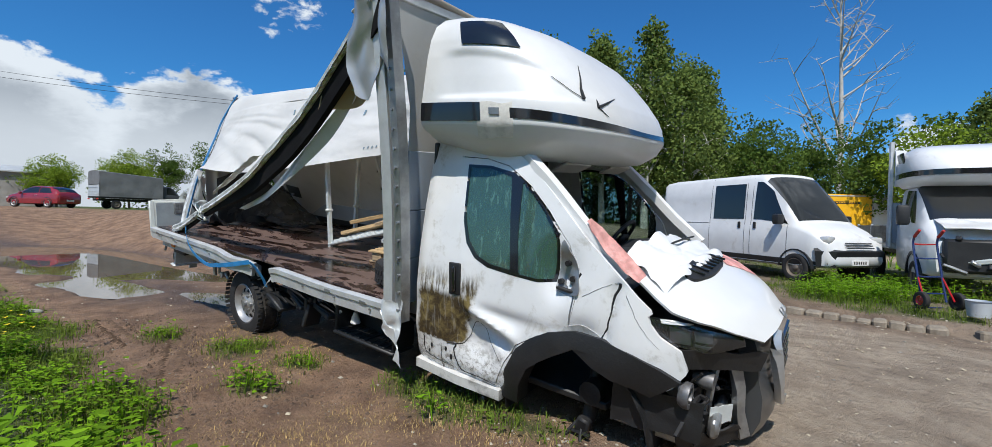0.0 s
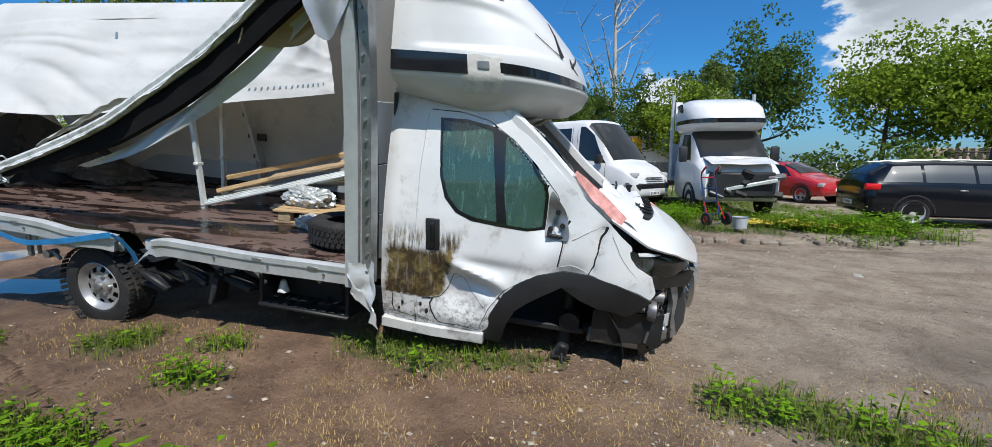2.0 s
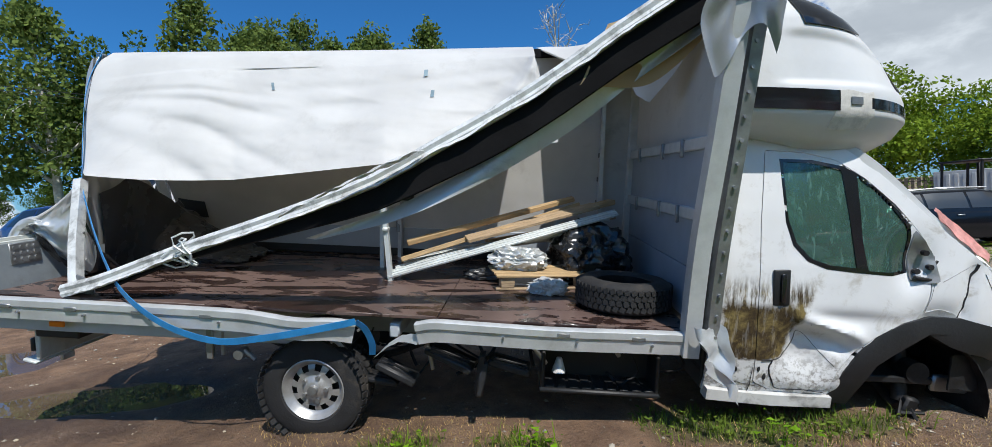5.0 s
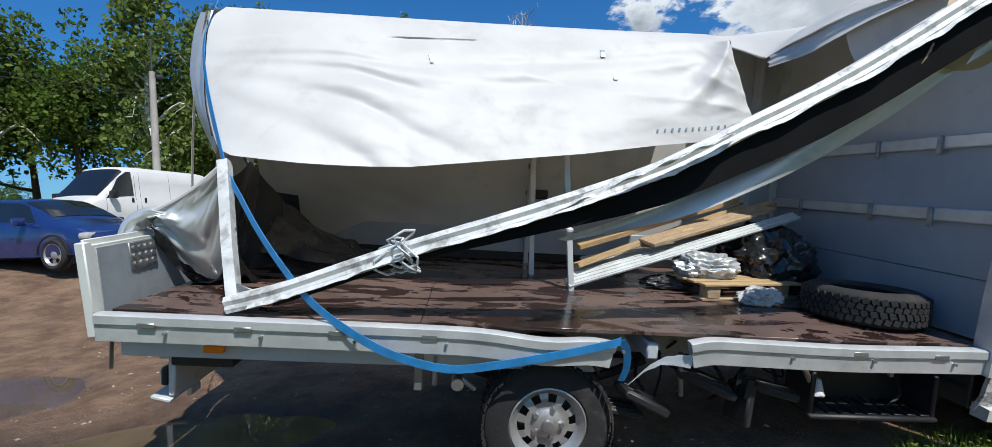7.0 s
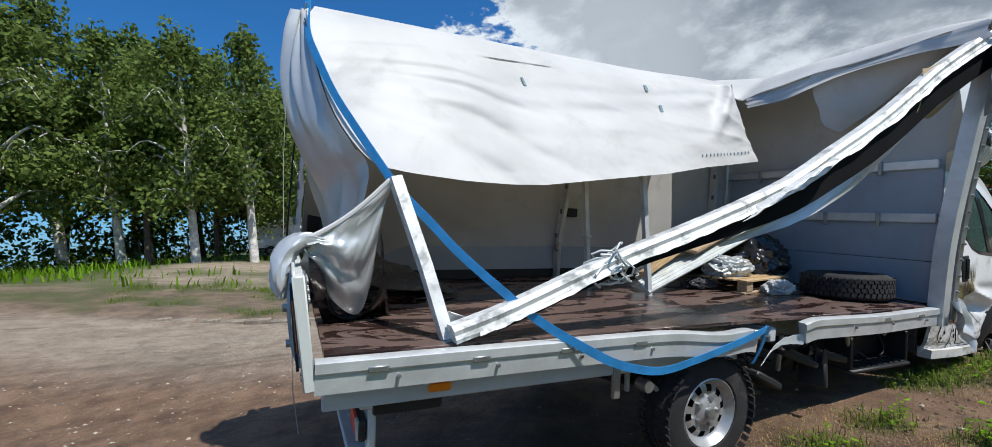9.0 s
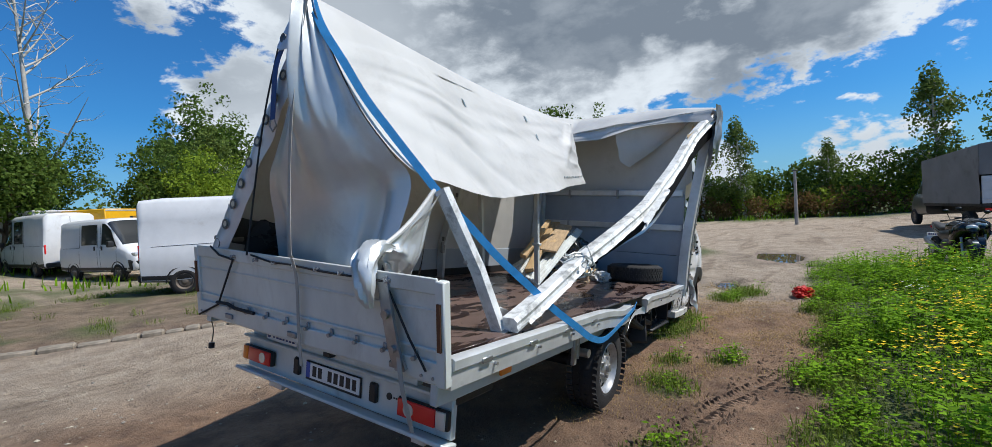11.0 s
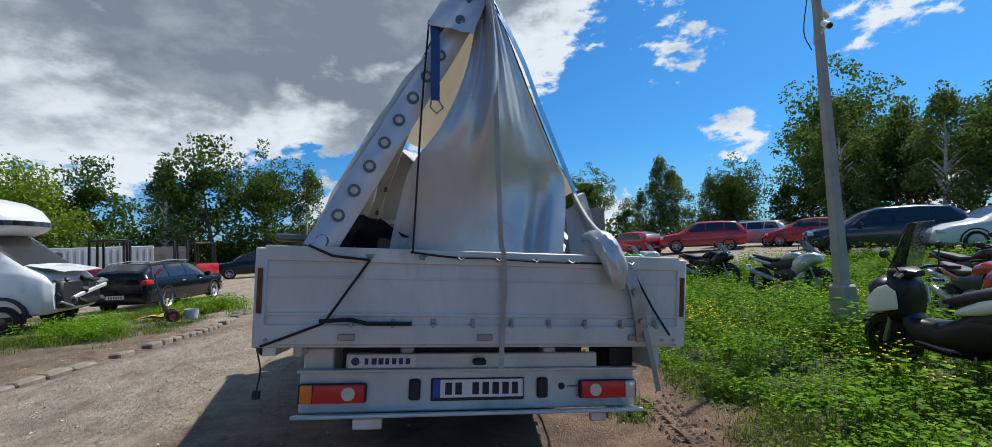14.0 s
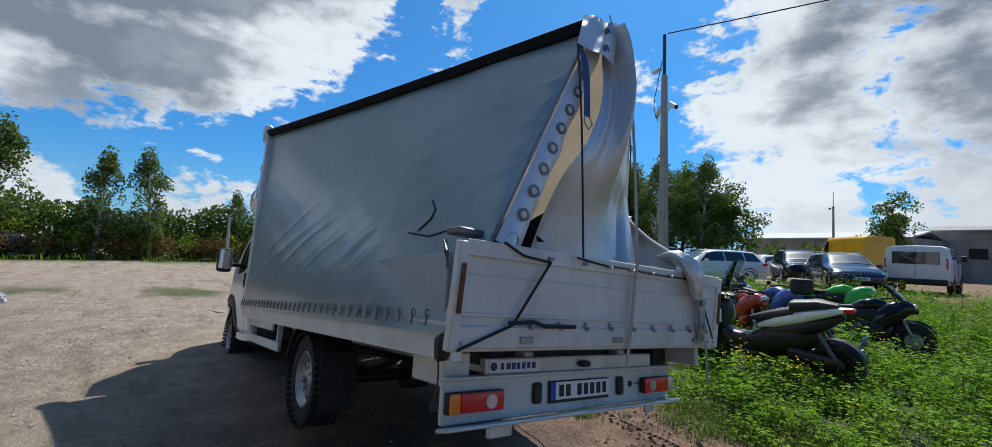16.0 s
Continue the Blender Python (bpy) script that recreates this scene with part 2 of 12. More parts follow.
WOOD_GREY = mat("weathered_pallet_wood", (0.40, 0.29, 0.18), 0.75, var=0.3, scale=7, bump=0.25, stretch=(1, 9, 9))
RED_LENS = mat("red_lamp_lens", (0.72, 0.010, 0.012), 0.3, var=0.08, bump=0, coat=0.25)
ORANGE_LENS = mat("orange_lamp_lens", (0.90, 0.22, 0.01), 0.3, var=0.08, bump=0, coat=0.25)
CLEAR_LENS = mat("clear_lamp_lens", (0.62, 0.62, 0.60), 0.12, 0.3, var=0.1, bump=0, coat=0.8)
PLATE_WHITE = mat("plate_white", (0.78, 0.78, 0.77), 0.4, var=0.04, bump=0)
PLATE_BLUE = mat("plate_blue", (0.02, 0.08, 0.42), 0.4, var=0.04, bump=0)
INK = mat("black_ink", (0.015, 0.015, 0.018), 0.5, var=0.1, bump=0)
INK_BLUE = mat("dark_blue_ink", (0.02, 0.04, 0.16), 0.5, var=0.1, bump=0)
PINK_TAPE = mat("pink_protective_film", (0.66, 0.30, 0.27), 0.55, var=0.3, scale=9, bump=0.3, dirt=0.35, dirt_col=(0.66, 0.58, 0.55), dirt_scale=9)
FILM_WHITE = mat("crumpled_white_film", (0.82, 0.83, 0.84), 0.3, var=0.04, scale=5, bump=0.1, through_light=0.12)
GLASS_GREEN = glass_mat("tinted_cab_glass", (0.22, 0.40, 0.36), 0.62, 0.5)
GLASS_CLEAR = glass_mat("clear_cab_glass", (0.62, 0.72, 0.68), 0.85)
GLASS_CAR = glass_mat("dark_car_glass", (0.10, 0.12, 0.13), 0.30)

CONCRETE = mat("weathered_concrete", (0.36, 0.34, 0.31), 0.85, var=0.16, scale=2, fine=50, bump=0.3, dirt=0.25, dirt_col=(0.2, 0.18, 0.15))
YELLOW = mat("yellow_paint", (0.80, 0.42, 0.01), 0.4, var=0.06, bump=0.02, coat=0.3)
YELLOW_SHEET = mat("dirty_yellow_sheet", (0.62, 0.42, 0.05), 0.6, var=0.2, scale=4, bump=0.15, dirt=0.3)
RED_PAINT = mat("red_car_paint", (0.42, 0.018, 0.022), 0.25, var=0.08, bump=0, coat=0.8)
DARKRED_PAINT = mat("dark_red_car_paint", (0.24, 0.02, 0.03), 0.25, var=0.08, bump=0, coat=0.8)
BLACK_PAINT = mat("black_car_paint", (0.006, 0.007, 0.010), 0.16, var=0.1, bump=0, coat=0.25, dirt=0.02, dirt_col=(0.03, 0.028, 0.025), spec=0.3)
NAVY_PAINT = mat("dark_blue_car_paint", (0.010, 0.026, 0.12), 0.2, var=0.12, bump=0, coat=0.8)
SILVER_PAINT = mat("silver_car_paint", (0.46, 0.48, 0.50), 0.3, 0.5, var=0.08, bump=0, coat=0.7)
GREEN_PAINT = mat("bright_green_fairing", (0.05, 0.50, 0.06), 0.3, var=0.1, bump=0, coat=0.6)
GREY_DARK = mat("dark_grey_paint", (0.045, 0.05, 0.055), 0.35, var=0.12, bump=0, coat=0.4)
SEAT = mat("black_seat_vinyl", (0.02, 0.02, 0.022), 0.5, var=0.2, fine=120, bump=0.2)
BARK_BIRCH = mat("birch_bark", (0.58, 0.56, 0.52), 0.85, var=0.35, scale=5, fine=20, bump=0.4, dirt=0.3, dirt_col=(0.05, 0.045, 0.04), dirt_scale=3.5)
BARK = mat("brown_bark", (0.10, 0.075, 0.055), 0.9, var=0.35, scale=7, fine=40, bump=0.7)
RED_PLASTIC = mat("red_plastic_bag", (0.70, 0.05, 0.04), 0.35, var=0.2, scale=9, bump=0.3, through_light=0.25)
CLEAR_BAG = mat("clear_plastic_film", (0.60, 0.62, 0.63), 0.18, var=0.1, scale=12, bump=0.3, through_light=0.3)
BLUE_BOARD = mat("blue_grey_wall_board", (0.31, 0.355, 0.41), 0.4, var=0.1, scale=2, bump=0.03, dirt=0.25, dirt_col=(0.32, 0.33, 0.34))
RUST = mat("rusty_steel", (0.16, 0.07, 0.035), 0.8, 0.3, var=0.4, scale=7, bump=0.4)
WALL_OLD = mat("grey_rendered_wall", (0.30, 0.29, 0.27), 0.85, var=0.2, scale=0.7, bump=0.2, dirt=0.3)


def leaf_mat(name, col, var=0.35, through_light=0.35):
    m = bpy.data.materials.new(name)
    m.use_nodes = True
    nt = m.node_tree
    b = nt.nodes["Principled BSDF"]
    geo = nt.nodes.new("ShaderNodeNewGeometry")
    dark, light = tuple(c * (1 - var) for c in col), (min(1, col[0] * (1 + var * 1.3)), min(1, col[1] * (1 + var)), col[2] * (1 + var * 0.4))
    c = mix_col(nt, geo.outputs["Random Per Island"], dark, light)
    big = noise_node(nt, geo.outputs["Position"], 0.5, 2)
    c = mix_col(nt, math_node(nt, "MULTIPLY", smooth_range(nt, big, 0.4, 0.65), 0.4), c, tuple(v * 1.35 for v in col))
    nt.links.new(c, b.inputs["Base Color"])
    b.inputs["Roughness"].default_value = 0.75
    b.inputs["Specular IOR Level"].default_value = 0.12
    tr = nt.nodes.new("ShaderNodeBsdfTranslucent")
    nt.links.new(c, tr.inputs[0])
    mx = nt.nodes.new("ShaderNodeMixShader")
    mx.inputs[0].default_value = through_light
    nt.links.new(b.outputs[0], mx.inputs[1]), nt.links.new(tr.outputs[0], mx.inputs[2])
    nt.links.new(mx.outputs[0], nt.nodes["Material Output"].inputs[0])
    return m


LEAF_BIRCH = leaf_mat("birch_leaves", (0.125, 0.185, 0.050))
LEAF_DARK = leaf_mat("dark_green_leaves", (0.088, 0.150, 0.032), 0.45, 0.42)
LEAF_BRIGHT = leaf_mat("bright_green_leaves", (0.185, 0.275, 0.030))
LEAF_WEED = leaf_mat("weed_leaves", (0.135, 0.275, 0.014), 0.5)
LEAF_GRASS = leaf_mat("dull_grass_blades", (0.125, 0.190, 0.032), 0.5)
LEAF_DRY = leaf_mat("dry_grass", (0.30, 0.22, 0.09), 0.4)
LEAF_STRAW = leaf_mat("straw", (0.42, 0.31, 0.15), 0.35, 0.15)
LEAF_RUSSET = leaf_mat("russet_brush", (0.16, 0.105, 0.045), 0.4)
PEBBLE = leaf_mat("pebble_grey", (0.30, 0.28, 0.25), 0.45, 0.0)
FLOWER = leaf_mat("yellow_flowers", (0.75, 0.55, 0.03), 0.15, 0.2)
FLOWER_WHITE = leaf_mat("white_flowers", (0.75, 0.76, 0.70), 0.1, 0.2)


# ---- mesh helpers ----
def link_mesh(name, me, material, parent=None, label="", m=None):
    if isinstance(material, (list, tuple)):
        for x in material:
            me.materials.append(x)
    else:
        me.materials.append(material)
    ob = new(name, me)
    if parent is not None:
        ob.parent = parent
    if m is not None:
        ob.matrix_basis = m
    if label:
        ob["label"] = label
    return ob


def part(name, bm, material, parent=None, label="", smooth=40, m=None):
    bmesh.ops.recalc_face_normals(bm, faces=bm.faces[:])
    me = bpy.data.meshes.new(name)
    bm.to_mesh(me)
    bm.free()
    if smooth:
        me.shade_smooth()
        me.set_sharp_from_angle(angle=radians(smooth))
    return link_mesh(name, me, material, parent, label, m)


def thing(name, label, category, m, group="", kind=""):
    ob = new(name)
    ob.empty_display_size = 0.2
    ob.matrix_basis = m
    return tagged(ob, label, category, group, kind)


def box(bm, size, at=(0, 0, 0), rot=None, bevel=0.0, seg=1):
    r = bmesh.ops.create_cube(bm, size=1.0)
    vs = r["verts"]
    bmesh.ops.scale(bm, vec=size, verts=vs)
    if bevel:
        es = list({e for v in vs for e in v.link_edges})
        rb = bmesh.ops.bevel(bm, geom=es, offset=min(bevel, min(size) * 0.45), segments=seg, affect="EDGES", profile=0.5)
        vs = list({v for f in rb["faces"] for v in f.verts} | {v for v in vs if v.is_valid})
    mt = Matrix.Translation(at)
    if rot is not None:
        mt = mt @ Euler([radians(a) for a in rot]).to_matrix().to_4x4()
    bmesh.ops.transform(bm, matrix=mt, verts=vs)
    return vs


def cyl(bm, r, depth, at=(0, 0, 0), axis="z", seg=20, r2=None, rot=None):
    res = bmesh.ops.create_cone(bm, cap_ends=True, cap_tris=False, segments=seg, radius1=r, radius2=r if r2 is None else r2, depth=depth)
    mt = Matrix.Translation(at)
    if rot is not None:
        mt = mt @ Euler([radians(a) for a in rot]).to_matrix().to_4x4()
    elif axis == "y":
        mt = mt @ Matrix.Rotation(radians(90), 4, "X")
    elif axis == "x":
        mt = mt @ Matrix.Rotation(radians(90), 4, "Y")
    bmesh.ops.transform(bm, matrix=mt, verts=res["verts"])
    return res["verts"]


def rings(bm, loops, closed=True, cap=True):
    """A skin over rings of points, one after another."""
    rows = [[bm.verts.new(p) for p in lp] for lp in loops]
    n = len(rows[0])
    for a, b in zip(rows, rows[1:]):
        for i in range(n if closed else n - 1):
            k = (i + 1) % n
            try:
                bm.faces.new((a[i], a[k], b[k], b[i]))
            except ValueError:
                pass
    if cap and closed:
        for rr in (rows[0], rows[-1]):
            try:
                bm.faces.new(rr)
            except ValueError:
                pass
    return rows


def tube(bm, pts, radius, seg=8, taper=None):
    pts = [Vector(p) for p in pts]
    loops = []
    ref = Vector((0, 0, 1))
    for i, p in enumerate(pts):
        d = (pts[min(i + 1, len(pts) - 1)] - pts[max(i - 1, 0)]).normalized()
        if abs(d.dot(ref)) > 0.95:
            ref = Vector((1, 0, 0))
        u = d.cross(ref).normalized()
        v = d.cross(u)
        r = radius if taper is None else radius + (taper - radius) * i / (len(pts) - 1)
        loops.append([p + u * (math.cos(a) * r) + v * (math.sin(a) * r) for a in [2 * math.pi * k / seg for k in range(seg)]])
    rings(bm, loops)


def sweep(bm, pts, profile, up=Vector((0, 0, 1))):
    """A profile of (side, up) offsets carried along points."""
    pts = [Vector(p) for p in pts]
    loops = []
    for i, p in enumerate(pts):
        d = (pts[min(i + 1, len(pts) - 1)] - pts[max(i - 1, 0)]).normalized()
        s = d.cross(up).normalized()
        u = s.cross(d)
        loops.append([p + s * a + u * b for a, b in profile])
    rings(bm, loops)


def ribbon(bm, pts, width, thick, side):
    """A flat strap along points; side: the way of its width at each point, or one for all."""
    pts = [Vector(p) for p in pts]
    loops = []
    for i, p in enumerate(pts):
        d = (pts[min(i + 1, len(pts) - 1)] - pts[max(i - 1, 0)]).normalized()
        s = Vector(side[i] if isinstance(side, list) else side)
        s = (s - d * s.dot(d)).normalized()
        n = d.cross(s)
        loops.append([p + s * (a * width / 2) + n * (b * thick / 2) for a, b in ((-1, -1), (1, -1), (1, 1), (-1, 1))])
    rings(bm, loops)


def curve_pts(ctrl, n=8):
    """A smooth run through control points."""
    c = [Vector(p) for p in ctrl]
    c = [c[0] * 2 - c[1]] + c + [c[-1] * 2 - c[-2]]
    out = []
    for i in range(1, len(c) - 2):
        for k in range(n):
            t = k / n
            a, b, d, e = c[i - 1], c[i], c[i + 1], c[i + 2]
            out.append(0.5 * (2 * b + (d - a) * t + (2 * a - 5 * b + 4 * d - e) * t * t + (3 * b - a - 3 * d + e) * t ** 3))
    out.append(c[-2])
    return out


def revolve(bm, profile, axis="y", seg=32, at=(0, 0, 0), closed=False):
    """A turned shape from (radius, along) points."""
    loops = []
    for r, h in profile:
        lp = []
        for k in range(seg):
            a = 2 * math.pi * k / seg
            c, s = r * math.cos(a), r * math.sin(a)
            p = {"y": (c, h, s), "z": (c, s, h), "x": (h, c, s)}[axis]
            lp.append(Vector(p) + Vector(at))
        loops.append(lp)
    if closed:
        loops.append(loops[0])
    rings(bm, loops, cap=not closed)


def surface(bm, f, nu, nv, thick=0.0):
    """A sheet from f(u, v), u and v from 0 to 1; with a thickness it gets a back and rims."""
    g = [[Vector(f(i / nu, j / nv)) for j in range(nv + 1)] for i in range(nu + 1)]
    top = [[bm.verts.new(p) for p in row] for row in g]
    for i in range(nu):
        for j in range(nv):
            bm.faces.new((top[i][j], top[i + 1][j], top[i + 1][j + 1], top[i][j + 1]))
    if thick:
        back = []
        for i in range(nu + 1):
            row = []
            for j in range(nv + 1):
                du = g[min(i + 1, nu)][j] - g[max(i - 1, 0)][j]
                dv = g[i][min(j + 1, nv)] - g[i][max(j - 1, 0)]
                n = du.cross(dv)
                n = n.normalized() if n.length > 1e-9 else Vector((0, 0, 1))
                row.append(bm.verts.new(g[i][j] - n * thick))
            back.append(row)
        for i in range(nu):
            for j in range(nv):
                bm.faces.new((back[i][j], back[i][j + 1], back[i + 1][j + 1], back[i + 1][j]))
        for i in range(nu):
            for j in (0, nv):
                bm.faces.new((top[i][j], top[i + 1][j], back[i + 1][j], back[i][j]))
        for j in range(nv):
            for i in (0, nu):
                bm.faces.new((top[i][j], top[i][j + 1], back[i][j + 1], back[i][j]))


def inside(x, z, poly):
    hit = False
    for (x1, z1), (x2, z2) in zip(poly, poly[1:] + poly[:1]):
        if (z1 > z) != (z2 > z) and x < (x2 - x1) * (z - z1) / (z2 - z1) + x1:
            hit = not hit
    return hit


def nearest(x, z, polys):
    best = None
    for poly in polys:
        for (x1, z1), (x2, z2) in zip(poly, poly[1:] + poly[:1]):
            dx, dz = x2 - x1, z2 - z1
            t = max(0, min(1, ((x - x1) * dx + (z - z1) * dz) / (dx * dx + dz * dz + 1e-12)))
            qx, qz = x1 + t * dx, z1 + t * dz
            d = (qx - x) ** 2 + (qz - z) ** 2
            if best is None or d < best[0]:
                best = (d, qx, qz)
    return best[1], best[2]


def round_poly(poly, n=5, amount=0.3):
    """Corners of an outline cut round."""
    out = []
    for i, p in enumerate(poly):
        a, b, c = Vector(poly[i - 1]), Vector(p), Vector(poly[(i + 1) % len(poly)])
        s, e = b + (a - b) * amount, b + (c - b) * amount
        for k in range(n + 1):
            t = k / n
            q = s * (1 - t) ** 2 + b * 2 * t * (1 - t) + e * t * t
            out.append((q.x, q.y))
    return out


def skin(bm, outline, holes, place, step, thick, back):
    """A sheet cut to an outline with holes, in two flat coordinates; place(a, b) puts it into space; back: the way in which its thickness goes."""
    polys = [outline] + holes
    a0, a1 = min(p[0] for p in outline), max(p[0] for p in outline)
    b0, b1 = min(p[1] for p in outline), max(p[1] for p in outline)
    na, nb = max(2, int((a1 - a0) / step)), max(2, int((b1 - b0) / step))
    cells, edge = [], {}
    for i in range(na):
        for j in range(nb):
            ca, cb = a0 + (i + 0.5) * (a1 - a0) / na, b0 + (j + 0.5) * (b1 - b0) / nb
            if inside(ca, cb, outline) and not any(inside(ca, cb, h) for h in holes):
                q = [(i, j), (i + 1, j), (i + 1, j + 1), (i, j + 1)]
                cells.append(q)
                for s, e in zip(q, q[1:] + q[:1]):
                    k = (min(s, e), max(s, e))
                    edge[k] = edge.get(k, 0) + 1
    rim = {p for k, n in edge.items() if n == 1 for p in k}
    front, rear, off = {}, {}, Vector(back) * thick
    for q in cells:
        for p in q:
            if p not in front:
                a, b = a0 + p[0] * (a1 - a0) / na, b0 + p[1] * (b1 - b0) / nb
                if p in rim:
                    a, b = nearest(a, b, polys)
                v = Vector(place(a, b))
                front[p], rear[p] = bm.verts.new(v), bm.verts.new(v + off)
    for q in cells:
        bm.faces.new([front[p] for p in q])
        bm.faces.new([rear[p] for p in reversed(q)])
    for (s, e), n in edge.items():
        if n == 1:
            bm.faces.new((front[s], front[e], rear[e], rear[s]))


def fold(x, y, z=0.0, f=1.0):
    return noise.noise(Vector((x * f, y * f, z * f)))


def bars_text(parent, name, m, width, height, material, count=5, seed=1):
    """Writing that cannot be told apart: plain bars."""
    rng = random.Random(seed)
    bm = bmesh.new()
    x = -width / 2
    for k in range(count):
        w = width / count * rng.uniform(0.5, 0.8)
        box(bm, (w, height, 0.002), (x + w / 2, 0, 0))
        x += width / count
    ob = part(name, bm, material, parent, smooth=0)
    ob.matrix_basis = m
    return ob


# ---- ground ----
def step01(v, lo, hi):
    t = max(0.0, min(1.0, (v - lo) / (hi - lo)))
    return t * t * (3 - 2 * t)


PUDDLES = [(-5.35, -0.05, 1.15, 0.42, 0.06), (-8.1, -0.95, 1.5, 0.55, 0.12), (-8.8, 0.8, 1.8, 0.9, 0.2), (-11.2, -0.2, 2.5, 1.25, 0.2), (-15.4, 0.3, 5.0, 1.75, 0.1), (4.15, -1.15, 0.75, 0.26, 0.1), (9.6, -1.9, 1.5, 0.6, 0.2)]
KERB = [(-16.0, 11.8), (-8.0, 8.9), (-3.5, 6.9), (-1.4, 5.85), (2.1, 5.05), (4.2, 4.75), (7.6, 5.4)]


def kerb_y(x):
    for (x1, y1), (x2, y2) in zip(KERB, KERB[1:]):
        if x1 <= x <= x2:
            return y1 + (y2 - y1) * (x - x1) / (x2 - x1)
    return KERB[0][1] if x < KERB[0][0] else KERB[-1][1]


def puddle_in(x, y):
    best = 0.0
    for px, py, a, b, turn in PUDDLES:
        dx, dy = x - px, y - py
        c, s = math.cos(turn), math.sin(turn)
        u, v = (dx * c + dy * s) / a, (-dx * s + dy * c) / b
        r = math.sqrt(u * u + v * v) + 0.35 * fold(x, y, 3.0, 0.9) + 0.12 * fold(x, y, 7.0, 3.0)
        best = max(best, step01(1.25 - r, 0.0, 0.5))
    return best


def lie(x, y):
    """The broad lie of the land."""
    north_west = step01((-x * 0.9 + y * 0.3) - 6.0, 0.0, 12.0) * 1.25 * max(step01(y, 0.8, 6.0), step01(-x - 20.0, 0.0, 14.0))
    south = step01(-y - 4.5, 0.0, 16.0) * 0.75
    return north_west + south + 0.10 * (step01(y - kerb_y(x), 0.0, 0.35) if -16 < x < 7.6 and y < 14 else 0.0)


def land(x, y):
    far = math.hypot(x + 1, y)
    h = lie(x, y)
    if far < 26:
        near = 1 - step01(far, 14, 26)
        h += near * (0.045 * fold(x, y, 1.0, 0.5) + 0.022 * fold(x, y, 5.0, 1.9) + 0.010 * fold(x, y, 9.0, 6.0))
        # churned wheel ruts beside and behind the wreck
        for ry, w in ((-1.45, 0.16), (-1.95, 0.2)):
            if -8 < x < 1:
                c = ry + 0.22 * math.sin(x * 0.7)
                h -= near * 0.05 * math.exp(-((y - c) / w) ** 2) * (0.6 + 0.4 * math.sin(x * 21) * math.exp(-((y - c) / 0.1) ** 2))
        flat = puddle_in(x, y)
        if flat > 0:
            pond = min(PUDDLES, key=lambda p: math.hypot((x - p[0]) / p[2], (y - p[1]) / p[3]))
            h += (lie(pond[0], pond[1]) - lie(x, y)) * flat - 0.12 * flat
    return h


TUFTS = [(-2.1, -1.40, 0.55), (-1.35, -1.25, 0.4), (0.2, -0.95, 0.6), (0.95, -1.0, 0.4), (2.6, -1.3, 0.55), (3.2, -1.65, 0.6), (-1.1, -1.75, 0.35), (-3.4, -1.6, 0.4), (10.6, 1.0, 2.2), (12.2, 4.6, 2.0)]


def bare(x, y):
    """Where the soil lies open: 1 for earth, 0 for green."""
    n = 0.55 * fold(x, y, 2.0, 0.55) + 0.5 * fold(x, y, 4.0, 1.6)
    d = y + 2.35 + 0.03 * x
    south = step01(-d + 0.75 * n, 0.0, 0.5) * step01(x + 9.5 + n, 0, 1) * step01(8.5 - x + 2 * n, 0, 2) * step01(y + 18.5 + n, 0, 1.5)
    if x > -0.9:
        south *= step01(-y - 2.45 + 0.3 * n, 0.0, 0.35)
    north = step01(y - kerb_y(x) - 0.25 + 0.5 * n, 0, 0.4) * step01(22 - y + 3 * n, 0, 4) * step01(9.0 - x + n, 0, 2) * step01(x + 14, 0, 3) * (0.10 + 0.75 * step01(n + 0.16 * step01(y, 8.5, 13.0) + 0.2 * step01(x, 1.0, 3.0), 0.0, 0.30))
    tuft = 0.0
    for tx, ty, tr in TUFTS:
        tuft = max(tuft, step01(1.0 + 0.8 * n - math.hypot((x - tx) / tr, (y - ty) / (tr * 0.55)), 0, 0.6))
    far_n = step01(y - 24, 0, 4) + step01(x - 32 + 2 * n, 0, 3) * step01(26 - abs(y), 0, 4) + step01(-x - 28 + 2 * n, 0, 4) * step01(y - 4, 0, 4)
    nw = step01(y - 13 + n * 2, 0, 2) * step01(-x - 9, 0, 3)
    return 1 - min(1.0, max(south, north, tuft * 0.9, min(1, far_n), nw))


def spaced(lo, hi, fine_lo, fine_hi, fine, grow):
    a = list(np.arange(fine_lo, fine_hi, fine))
    s, v = fine, fine_hi
    while v < hi:
        a.append(v)
        s *= grow
        v += s
    a.append(hi)
    s, v, left = fine, fine_lo, []
    while v > lo:
        s *= grow
        v -= s
        left.append(max(v, lo))
    return sorted(set(left + a))


